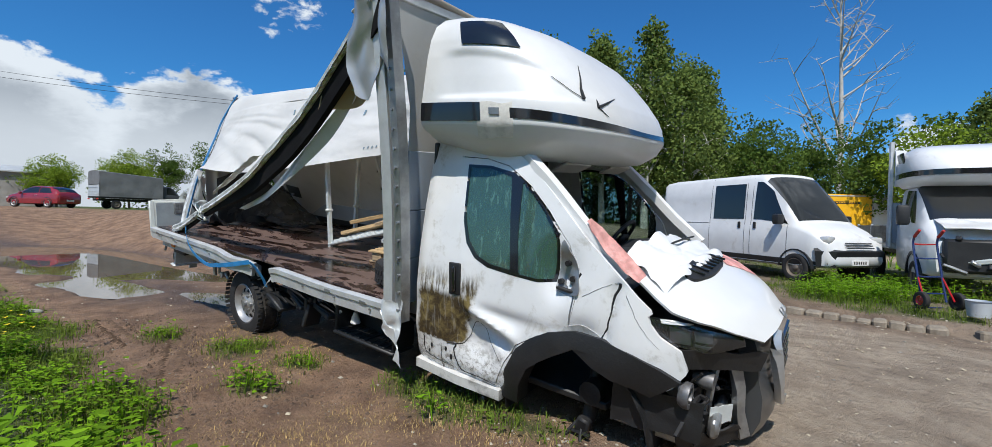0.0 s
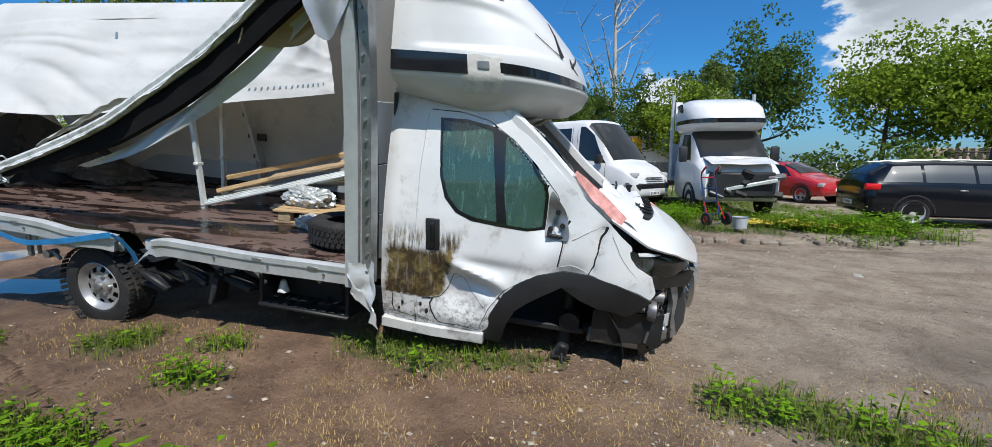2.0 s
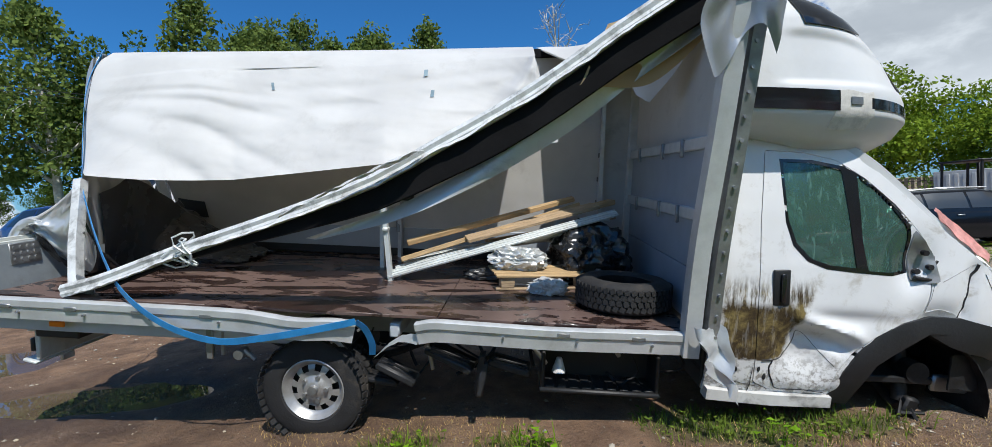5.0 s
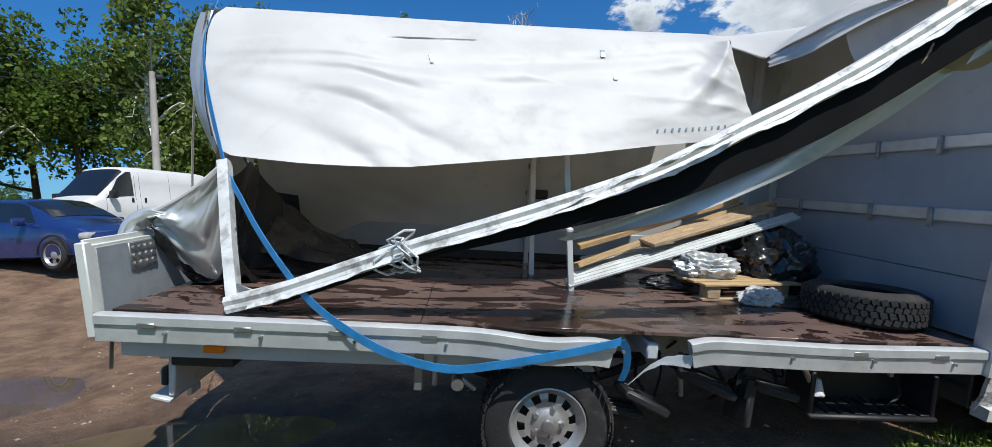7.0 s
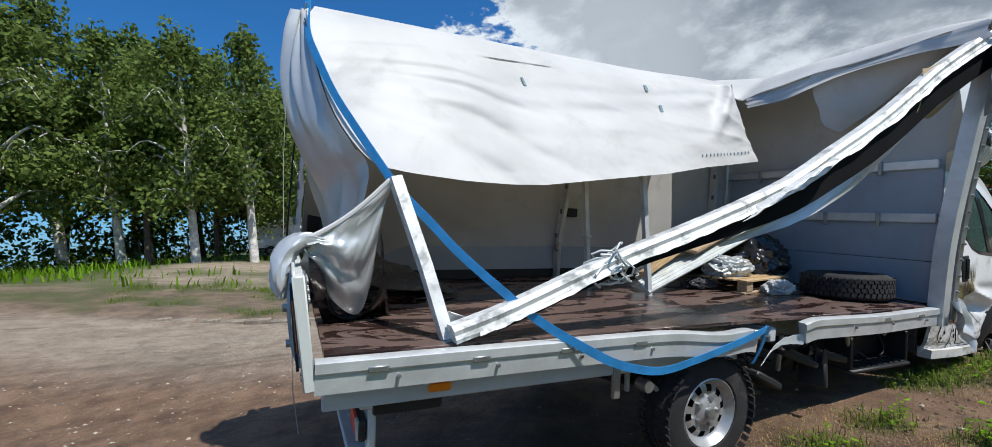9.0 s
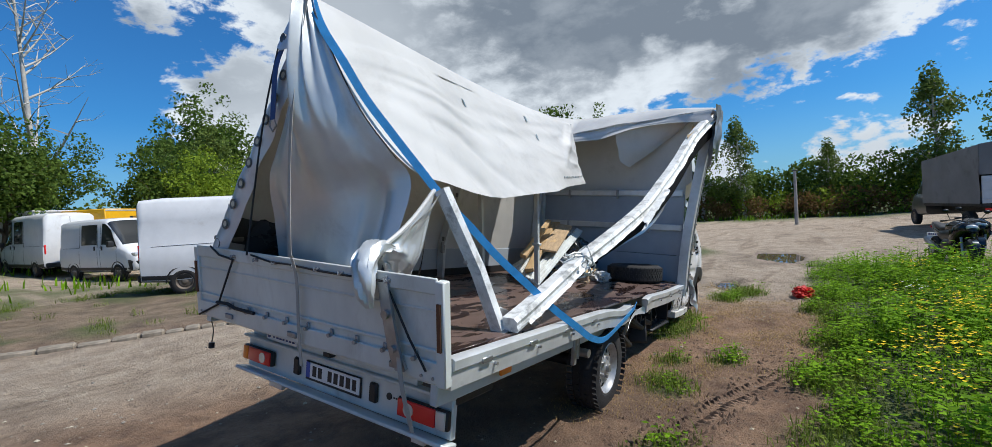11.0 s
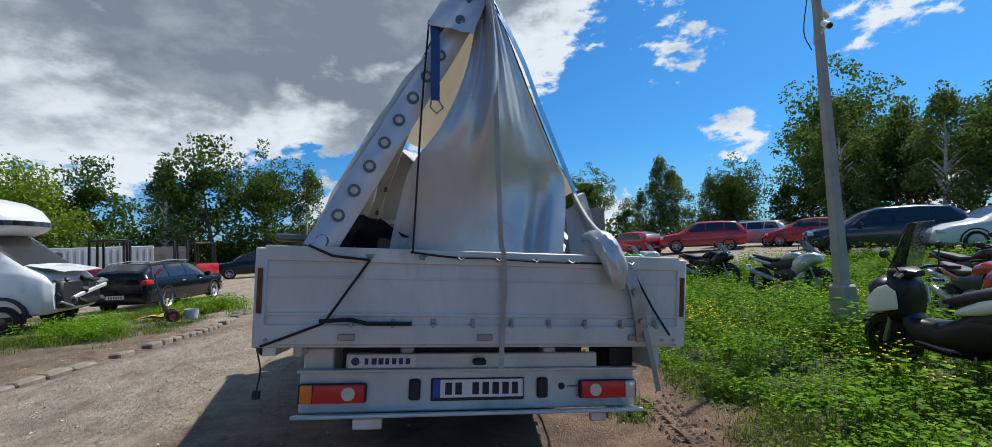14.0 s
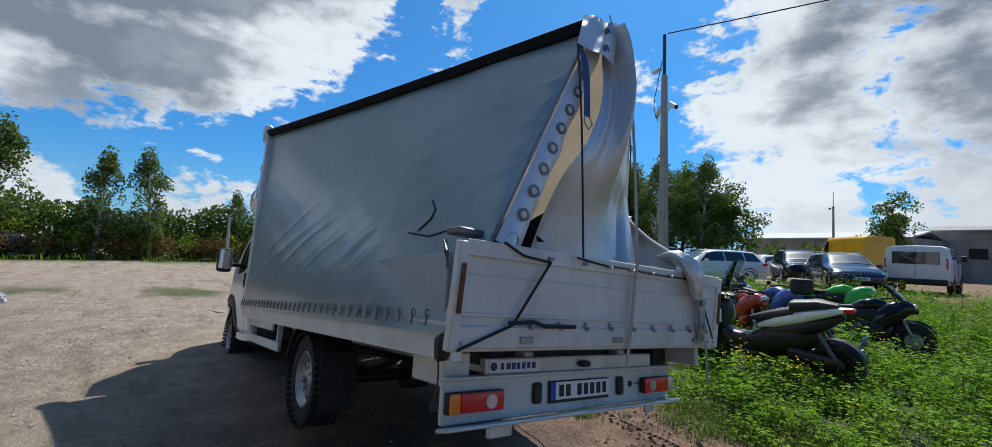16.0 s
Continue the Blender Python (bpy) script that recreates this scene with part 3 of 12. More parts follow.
def make_ground():
    xs = spaced(-900, 900, -9.5, 6.5, 0.11, 1.16)
    ys = spaced(-900, 900, -5.5, 6.5, 0.11, 1.16)
    verts = [(x, y, land(x, y)) for x in xs for y in ys]
    ny = len(ys)
    faces = [(i * ny + j, (i + 1) * ny + j, (i + 1) * ny + j + 1, i * ny + j + 1) for i in range(len(xs) - 1) for j in range(ny - 1)]
    me = bpy.data.meshes.new("ground")
    me.from_pydata(verts, [], faces)
    green = me.attributes.new("green", "FLOAT", "POINT")
    wet = me.attributes.new("wet", "FLOAT", "POINT")
    green.data.foreach_set("value", [1 - bare(x, y) for x, y, _ in verts])
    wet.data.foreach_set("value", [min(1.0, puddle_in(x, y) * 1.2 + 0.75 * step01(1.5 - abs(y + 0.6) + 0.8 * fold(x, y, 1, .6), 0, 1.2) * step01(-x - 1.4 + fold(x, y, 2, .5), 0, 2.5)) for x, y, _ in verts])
    me.shade_smooth()
    m = bpy.data.materials.new("yard_soil")
    m.use_nodes = True
    nt = m.node_tree
    b = nt.nodes["Principled BSDF"]
    geo = nt.nodes.new("ShaderNodeNewGeometry")
    pos = geo.outputs["Position"]
    green_in, wet_in = nt.nodes.new("ShaderNodeAttribute"), nt.nodes.new("ShaderNodeAttribute")
    green_in.attribute_name, wet_in.attribute_name = "green", "wet"
    g, w = green_in.outputs["Fac"], wet_in.outputs["Fac"]
    broad = noise_node(nt, pos, 0.35, 6, 0.6, 0.3)
    mid = noise_node(nt, pos, 2.3, 8, 0.65)
    fine = noise_node(nt, pos, 26.0, 6, 0.7)
    peb = nt.nodes.new("ShaderNodeTexVoronoi")
    peb.inputs["Scale"].default_value = 38.0
    nt.links.new(pos, peb.inputs["Vector"])
    sx = nt.nodes.new("ShaderNodeSeparateXYZ")
    nt.links.new(pos, sx.inputs[0])
    # pale packed road to the north and east, brown churned earth beside the wreck
    brown = smooth_range(nt, math_node(nt, "ADD", math_node(nt, "ADD", sx.outputs[1], math_node(nt, "MULTIPLY", sx.outputs[0], 0.55)), math_node(nt, "MULTIPLY", broad, 1.6)), 2.6, 0.2)
    brown = math_node(nt, "MULTIPLY", brown, smooth_range(nt, sx.outputs[0], 4.0, 1.0))
    verge = smooth_range(nt, math_node(nt, "ADD", math_node(nt, "ADD", sx.outputs[1], math_node(nt, "MULTIPLY", sx.outputs[0], 0.42)), broad), 5.55, 6.3)
    verge = math_node(nt, "MULTIPLY", verge, math_node(nt, "MULTIPLY", smooth_range(nt, sx.outputs[0], 6.0, 3.0), smooth_range(nt, sx.outputs[1], 17.0, 12.0)))
    road = mix_col(nt, smooth_range(nt, mid, 0.3, 0.7), (0.28, 0.220, 0.166), (0.475, 0.388, 0.298))
    road = mix_col(nt, math_node(nt, "MULTIPLY", smooth_range(nt, broad, 0.54, 0.68), 0.5), road, (0.125, 0.096, 0.072))
    # wheel-swept streaks along the way
    swept = nt.nodes.new("ShaderNodeMapping")
    swept.inputs["Rotation"].default_value = (0, 0, radians(14))
    swept.inputs["Scale"].default_value = (0.22, 1.7, 1.0)
    nt.links.new(pos, swept.inputs["Vector"])
    lane = noise_node(nt, swept.outputs[0], 0.9, 7, 0.62, 0.5)
    road = mix_col(nt, math_node(nt, "MULTIPLY", smooth_range(nt, lane, 0.54, 0.64), 0.5), road, (0.135, 0.094, 0.062))
    road = mix_col(nt, math_node(nt, "MULTIPLY", smooth_range(nt, lane, 0.46, 0.34), 0.35), road, (0.42, 0.36, 0.29))
    earth = mix_col(nt, smooth_range(nt, mid, 0.32, 0.68), (0.145, 0.080, 0.048), (0.335, 0.205, 0.125))
    soil = mix_col(nt, brown, road, earth)
    grit = noise_node(nt, pos, 140.0, 4, 0.75)
    crumb = noise_node(nt, pos, 9.0, 8, 0.72, 0.4)
    soil = mix_col(nt, math_node(nt, "MULTIPLY", smooth_range(nt, crumb, 0.52, 0.64), 0.36), soil, (0.062, 0.044, 0.033))
    soil = mix_col(nt, math_node(nt, "MULTIPLY", smooth_range(nt, grit, 0.55, 0.70), 0.5), soil, (0.37, 0.30, 0.225))
    soil = mix_col(nt, math_node(nt, "MULTIPLY", smooth_range(nt, grit, 0.46, 0.34), 0.6), soil, (0.050, 0.038, 0.030))
    soil = mix_col(nt, math_node(nt, "MULTIPLY", smooth_range(nt, fine, 0.5, 0.75), 0.35), soil, (0.32, 0.25, 0.18))
    stone = math_node(nt, "MULTIPLY", smooth_range(nt, peb.outputs["Distance"], 0.22, 0.12), smooth_range(nt, mid, 0.50, 0.62))
    soil = mix_col(nt, math_node(nt, "MULTIPLY", stone, 0.7), soil, (0.36, 0.34, 0.31))
    soil = mix_col(nt, math_node(nt, "MULTIPLY", verge, 0.72), soil, mix_col(nt, smooth_range(nt, mid, 0.32, 0.68), (0.085, 0.050, 0.032), (0.23, 0.150, 0.095)))
    turf = mix_col(nt, smooth_range(nt, fine, 0.3, 0.7), (0.035, 0.055, 0.012), (0.10, 0.135, 0.03))
    col = mix_col(nt, math_node(nt, "MULTIPLY", g, smooth_range(nt, mid, 0.15, 0.5)), soil, turf)
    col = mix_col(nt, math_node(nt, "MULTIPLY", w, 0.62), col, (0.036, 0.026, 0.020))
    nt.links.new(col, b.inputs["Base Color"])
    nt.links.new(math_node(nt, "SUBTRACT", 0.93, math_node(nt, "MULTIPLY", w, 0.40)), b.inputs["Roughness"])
    bp = nt.nodes.new("ShaderNodeBump")
    bp.inputs["Strength"].default_value, bp.inputs["Distance"].default_value = 1.0, 0.06
    hh = math_node(nt, "ADD", math_node(nt, "MULTIPLY", fine, 0.6), math_node(nt, "MULTIPLY", stone, 0.4))
    hh = math_node(nt, "ADD", hh, math_node(nt, "ADD", math_node(nt, "MULTIPLY", crumb, 0.8), math_node(nt, "MULTIPLY", grit, 0.22)))
    nt.links.new(math_node(nt, "ADD", hh, mid), bp.inputs["Height"])
    nt.links.new(bp.outputs[0], b.inputs["Normal"])
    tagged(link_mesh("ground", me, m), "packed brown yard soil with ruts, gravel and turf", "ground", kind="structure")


make_ground()


def make_puddle(px, py, a, b, turn, drop):
    bm = bmesh.new()
    level = lie(px, py) - 0.048 - drop
    ring = []
    for k in range(40):
        t = 2 * math.pi * k / 40
        u, v = 1.28 * a * math.cos(t), 1.28 * b * math.sin(t)
        c, s = math.cos(turn), math.sin(turn)
        ring.append(bm.verts.new((px + u * c - v * s, py + u * s + v * c, level)))
    bm.faces.new(ring)
    tagged(part("puddle", bm, WATER, smooth=0), "shallow muddy rain puddle lying in a rut", "puddle", "puddles of the yard", "structure")


for i, p in enumerate(PUDDLES):
    make_puddle(*p, 0.004 * i)


KERB_GREY = mat("dirty_kerb_concrete", (0.25, 0.215, 0.17), 0.9, var=0.35, scale=5, bump=0.4, dirt=0.6, dirt_col=(0.12, 0.09, 0.065))


def make_kerb():
    rng = random.Random(4)
    top = thing("kerb", "worn concrete kerb half buried in soil and grass", "kerb", Matrix(), kind="structure")
    run = curve_pts([(x, y, 0) for x, y in KERB[1:]], 10)
    for a, b in zip(run, run[1:]):
        d = b - a
        k = max(1, round(d.length / 0.55))
        for i in range(k):
            p = a + d * ((i + 0.5) / k)
            if rng.random() < 0.06:
                continue
            bm = bmesh.new()
            box(bm, (d.length / k - 0.015, 0.20, 0.22), (0, 0, 0), (rng.uniform(-6, 6), rng.uniform(-3, 3), math.degrees(math.atan2(d.y, d.x)) + rng.uniform(-3, 3)), 0.025)
            ob = part("kerb_stone", bm, KERB_GREY, top, smooth=0)
            ob.matrix_basis = Matrix.Translation((p.x, p.y, lie(p.x, p.y - 0.3) - 0.022 + rng.uniform(-0.03, 0.012)))


make_kerb()

# ---- the wrecked box truck: built level in its own space, then set down leaning on its nose and right side ----
TRUCK = Matrix.Translation((-0.137, 0.041, -0.290)) @ Matrix.Rotation(radians(5.3), 4, "Y") @ Matrix.Rotation(radians(4.45), 4, "X")
truck = thing("crashed_box_truck", "white crashed box truck with torn tarpaulin body and missing front wheel", "truck", TRUCK)
DECK = 1.055


def make_wheel(name, parent, at, r, w, rim_r, rim, out=1, spokes=0, holes=0, label=""):
    """A wheel with its axle along y; out: the side on which its face shows (+1 for +y)."""
    hub_ob = new(name)
    hub_ob.parent = parent
    hub_ob.matrix_basis = Matrix.Translation(at)
    if label:
        hub_ob["label"] = label
    bm = bmesh.new()
    h = w / 2
    prof = [(rim_r, -h * 0.8), (rim_r + 0.02, -h * 0.95), (r * 0.86, -h), (r * 0.965, -h * 0.82), (r, -h * 0.55), (r, h * 0.55), (r * 0.965, h * 0.82), (r * 0.86, h), (rim_r + 0.02, h * 0.95), (rim_r, h * 0.8)]
    revolve(bm, prof, "y", 44 if holes else 32, closed=True)
    part("tyre", bm, RUBBER, hub_ob, smooth=35)
    if holes:
        bm = bmesh.new()
        for k in range(44):
            for row, yy in enumerate((-0.5, -0.17, 0.17, 0.5)):
                a = 2 * math.pi * (k + 0.5 * (row % 2)) / 44
                box(bm, (0.036, w * 0.20, 0.010), ((r + 0.001) * math.sin(a), yy * w, (r + 0.001) * math.cos(a)), (0, math.degrees(a), 12 if row % 2 else -12))
        tagged(part("tread", bm, RUBBER, hub_ob, smooth=0), kind="stuff")
    bm = bmesh.new()
    o = out
    dish = [(rim_r + 0.012, h * 0.86), (rim_r + 0.002, h * 0.92), (rim_r * 0.93, h * 0.74), (rim_r * 0.86, h * 0.52), (rim_r * 0.80, h * 0.46), (rim_r * 0.70, h * 0.56), (rim_r * 0.60, h * 0.60), (rim_r * 0.46, h * 0.52), (rim_r * 0.38, h * 0.58), (rim_r * 0.30, h * 0.72), (rim_r * 0.16, h * 0.76), (0.002, h * 0.76)]
    seg = 60 if holes else 30
    rows = [[bm.verts.new((rr * math.cos(2 * math.pi * k / seg), o * hh, rr * math.sin(2 * math.pi * k / seg))) for k in range(seg)] for rr, hh in dish]
    for i, (a, b) in enumerate(zip(rows, rows[1:])):
        for k in range(seg):
            if holes and i in (4, 5) and (k % (seg // holes)) < 3:
                continue
            if spokes and 3 <= i <= 6 and (k % (seg // spokes)) < seg // spokes * 0.44:
                continue
            bm.faces.new((a[k], a[(k + 1) % seg], b[(k + 1) % seg], b[k]))
    part("rim", bm, rim, hub_ob, smooth=50)
    bm = bmesh.new()
    cyl(bm, rim_r * 0.98, h * 0.5, (0, o * h * 0.02, 0), "y", 32)
    part("brake_drum", bm, DARK, hub_ob)
    if holes:
        for k in range(5):
            bm = bmesh.new()
            a = 2 * math.pi * k / 5
            cyl(bm, rim_r * 0.075, 0.03, (rim_r * 0.40 * math.cos(a), o * (h * 0.58 + 0.008), rim_r * 0.40 * math.sin(a)), "y", 6)
            part("wheel_nut", bm, STEEL, hub_ob, smooth=0)
        bm = bmesh.new()
        cyl(bm, rim_r * 0.15, 0.05, (0, o * (h * 0.76 + 0.004), 0), "y", 20)
        part("hub_cap", bm, STEEL, hub_ob, smooth=0)
    return hub_ob


def make_chassis():
    bm = bmesh.new()
    for y in (-0.42, 0.42):
        box(bm, (4.9, 0.08, 0.17), (-2.35, y, 0.80), bevel=0.01)
    for x in (-4.5, -3.7, -2.1, -1.4, -0.6):
        box(bm, (0.07, 2.05, 0.10), (x, 0, 0.93), bevel=0.01)
    part("chassis_frame", bm, GREYPANEL, truck, "grey painted chassis frame")
    bm = bmesh.new()
    box(bm, (2.6, 0.05, 0.16), (-3.72, -0.985, 0.865), bevel=0.008)
    part("side_frame_rail", bm, GREYPANEL, truck)
    bm = bmesh.new()
    box(bm, (4.85, 0.05, 0.10), (-2.5, 0.985, 0.90), bevel=0.008)
    part("side_frame_rail", bm, ALU_WHITE, truck)
    bm = bmesh.new()
    cyl(bm, 0.055, 1.75, (-2.674, 0, 0.47), "y", 16)
    cyl(bm, 0.13, 0.22, (-2.674, 0.0, 0.47), "y", 20)
    for y in (-0.55, 0.55):
        tube(bm, curve_pts([(-3.4, y, 0.70), (-3.0, y, 0.56), (-2.67, y, 0.53), (-2.3, y, 0.56), (-1.95, y, 0.70)], 4), 0.03, 6)
    part("rear_axle", bm, DARK, truck)
    bm = bmesh.new()
    box(bm, (0.75, 0.38, 0.30), (-1.15, 0.05, 0.72), bevel=0.05)
    box(bm, (0.55, 0.30, 0.24), (-2.0, -0.18, 0.72), bevel=0.05)
    tube(bm, curve_pts([(0.3, -0.2, 0.66), (-0.6, -0.3, 0.62), (-1.8, 0.22, 0.62), (-3.2, 0.25, 0.66), (-4.5, 0.3, 0.62)], 5), 0.035, 8)
    box(bm, (0.9, 0.9, 0.16), (0.6, 0, 0.64), bevel=0.03)
    cyl(bm, 0.11, 0.6, (-3.4, 0.15, 0.66), "x", 18)
    part("underbody", bm, DARK, truck)


make_chassis()
RW = 0.372
make_wheel("rear_wheel", truck, (-2.674, -0.93, 0.468), RW, 0.225, 0.215, RIM, -1, holes=10, label="steel rear wheel with muddy tyre")
make_wheel("rear_wheel", truck, (-2.674, 0.93, 0.468), RW, 0.225, 0.215, RIM, 1, holes=10, label="steel rear wheel with muddy tyre")
make_wheel("front_wheel", truck, (1.365, 0.90, 0.50), RW, 0.225, 0.215, RIM, 1, holes=10, label="left front wheel on steel rim")


def make_deck():
    for k, (x0, x1) in enumerate(((-5.02, -3.42), (-3.416, -1.80), (-1.796, -0.12))):
        bm = bmesh.new()
        box(bm, (x1 - x0, 2.16, 0.022), ((x0 + x1) / 2, 0.02, DECK - 0.011), (0.15 * (k - 1), 0, 0), 0.002)
        deck = part("deck_board", bm, PLY, truck, "dark brown phenolic plywood load floor, wet and scuffed")
    # stains of water that stand on the boards
    rng = random.Random(7)
    for cx, cy, a, b in ((-3.6, 0.15, 0.50, 0.16), (-3.05, 0.05, 0.34, 0.12), (-2.75, 0.35, 0.32, 0.09), (-1.75, -0.35, 0.30, 0.05), (-3.0, -0.5, 0.38, 0.05)):
        bm = bmesh.new()
        n, ph = 34, rng.uniform(0, 6)
        vs = []
        for k in range(n):
            t = 2 * math.pi * k / n
            r = 1 + 0.55 * fold(math.cos(t) * 1.4, math.sin(t) * 1.4, cx * 3) + 0.25 * fold(math.cos(t) * 4, math.sin(t) * 4, ph)
            vs.append(bm.verts.new((cx + a * r * math.cos(t), cy + b * r * math.sin(t) + 0.18 * a * math.cos(t), DECK + 0.0025)))
        bm.faces.new(vs)
        part("water_stain", bm, WET, deck, smooth=0)
    # right edge rail: two lengths, torn apart over the wheel
    prof = [(0.0, -0.115), (0.045, -0.115), (0.05, -0.03), (0.062, -0.02), (0.062, 0.022), (0.05, 0.03), (0.0, 0.03)]
    bm = bmesh.new()
    sweep(bm, [(-5.06, -1.075, 1.02)] + curve_pts([(-4.6, -1.075, 1.02), (-3.6, -1.08, 1.02), (-3.1, -1.085, 1.015), (-2.75, -1.10, 0.985), (-2.5, -1.085, 0.99), (-2.36, -1.05, 0.965)], 4), prof)
    part("deck_edge_rail", bm, ALU, truck, "dented aluminium edge rail")
    bm = bmesh.new()
    run = curve_pts([(-1.93, -1.085, 0.995), (-1.80, -1.09, 1.02), (-1.55, -1.085, 1.015), (-1.0, -1.08, 1.005), (-0.5, -1.08, 1.015), (-0.18, -1.08, 1.02)], 5)
    sweep(bm, run, prof)
    part("deck_edge_rail", bm, ALU, truck, "bent and torn aluminium edge rail")
    bm = bmesh.new()
    surface(bm, lambda u, v: Vector((-1.90, -1.12, 1.0)).lerp(Vector((-2.22, -1.05, 0.80)), u) + Vector((-0.02 * v, 0.03 * math.sin(3 * u), -0.05 - 0.075 * v * (1 - 0.75 * u) + 0.05 * math.sin(math.pi * u) + 0.010 * fold(u * 8, v * 3, 2))), 20, 5, 0.003)
    part("torn_rail_strip", bm, ALU, truck, "torn strip of the aluminium edge rail")
    bm = bmesh.new()
    sweep(bm, [(-5.06, 1.09, 0.965), (-0.05, 1.09, 0.965)], [(-0.03, -0.09), (0.03, -0.09), (0.035, 0.08), (-0.03, 0.08)])
    part("deck_edge_rail", bm, ALU_WHITE, truck, "white left edge rail")
    for k in range(10):
        x = -4.8 + 0.48 * k
        if -2.4 < x < -1.9:
            continue
        bm = bmesh.new()
        box(bm, (0.09, 0.012, 0.028), (x, -1.138, 1.0), bevel=0.004)
        part("lashing_ring", bm, STEEL, truck)
        bm = bmesh.new()
        cyl(bm, 0.009, 0.02, (x + 0.09, -1.135, 0.96), "y", 8)
        part("rivet", bm, STEEL, truck)
    bm = bmesh.new()
    box(bm, (0.11, 0.02, 0.04), (-4.50, -1.065, 0.862), bevel=0.006)
    part("side_marker_lamp", bm, ORANGE_LENS, truck, "orange side marker lamp")
    bm = bmesh.new()
    box(bm, (0.09, 0.02, 0.035), (-4.35, 1.02, 0.90), bevel=0.006)
    part("side_marker_lamp", bm, ORANGE_LENS, truck, "orange side marker lamp")


def soak(m):
    """Dark wet streaks soaked into the boards."""
    nt = m.node_tree
    b = nt.nodes["Principled BSDF"]
    co = nt.nodes.new("ShaderNodeTexCoord")
    mp = nt.nodes.new("ShaderNodeMapping")
    mp.inputs["Scale"].default_value = (1.0, 2.6, 1.0)
    nt.links.new(co.outputs["Object"], mp.inputs["Vector"])
    wet = smooth_range(nt, noise_node(nt, mp.outputs[0], 1.7, 9, 0.66, 0.9), 0.505, 0.535)
    old, rg = b.inputs["Base Color"].links[0].from_socket, b.inputs["Roughness"].links[0].from_socket
    nt.links.new(mix_col(nt, math_node(nt, "MULTIPLY", wet, 0.9), old, (0.018, 0.009, 0.008)), b.inputs["Base Color"])
    nt.links.new(math_node(nt, "SUBTRACT", rg, math_node(nt, "MULTIPLY", wet, 0.26), clamp=True), b.inputs["Roughness"])


soak(PLY)
WET = mat("standing_water_on_wood", (0.020, 0.011, 0.009), 0.06, var=0.2, bump=0.01, fine=20)
make_deck()


TARP_SILVER_HEAD = mat("torn_silver_tarpaulin", (0.42, 0.44, 0.46), 0.34, 0.5, var=0.12, scale=3, fine=160, bump=0.06, dirt=0.3, dirt_col=(0.26, 0.27, 0.28), dirt_scale=4)


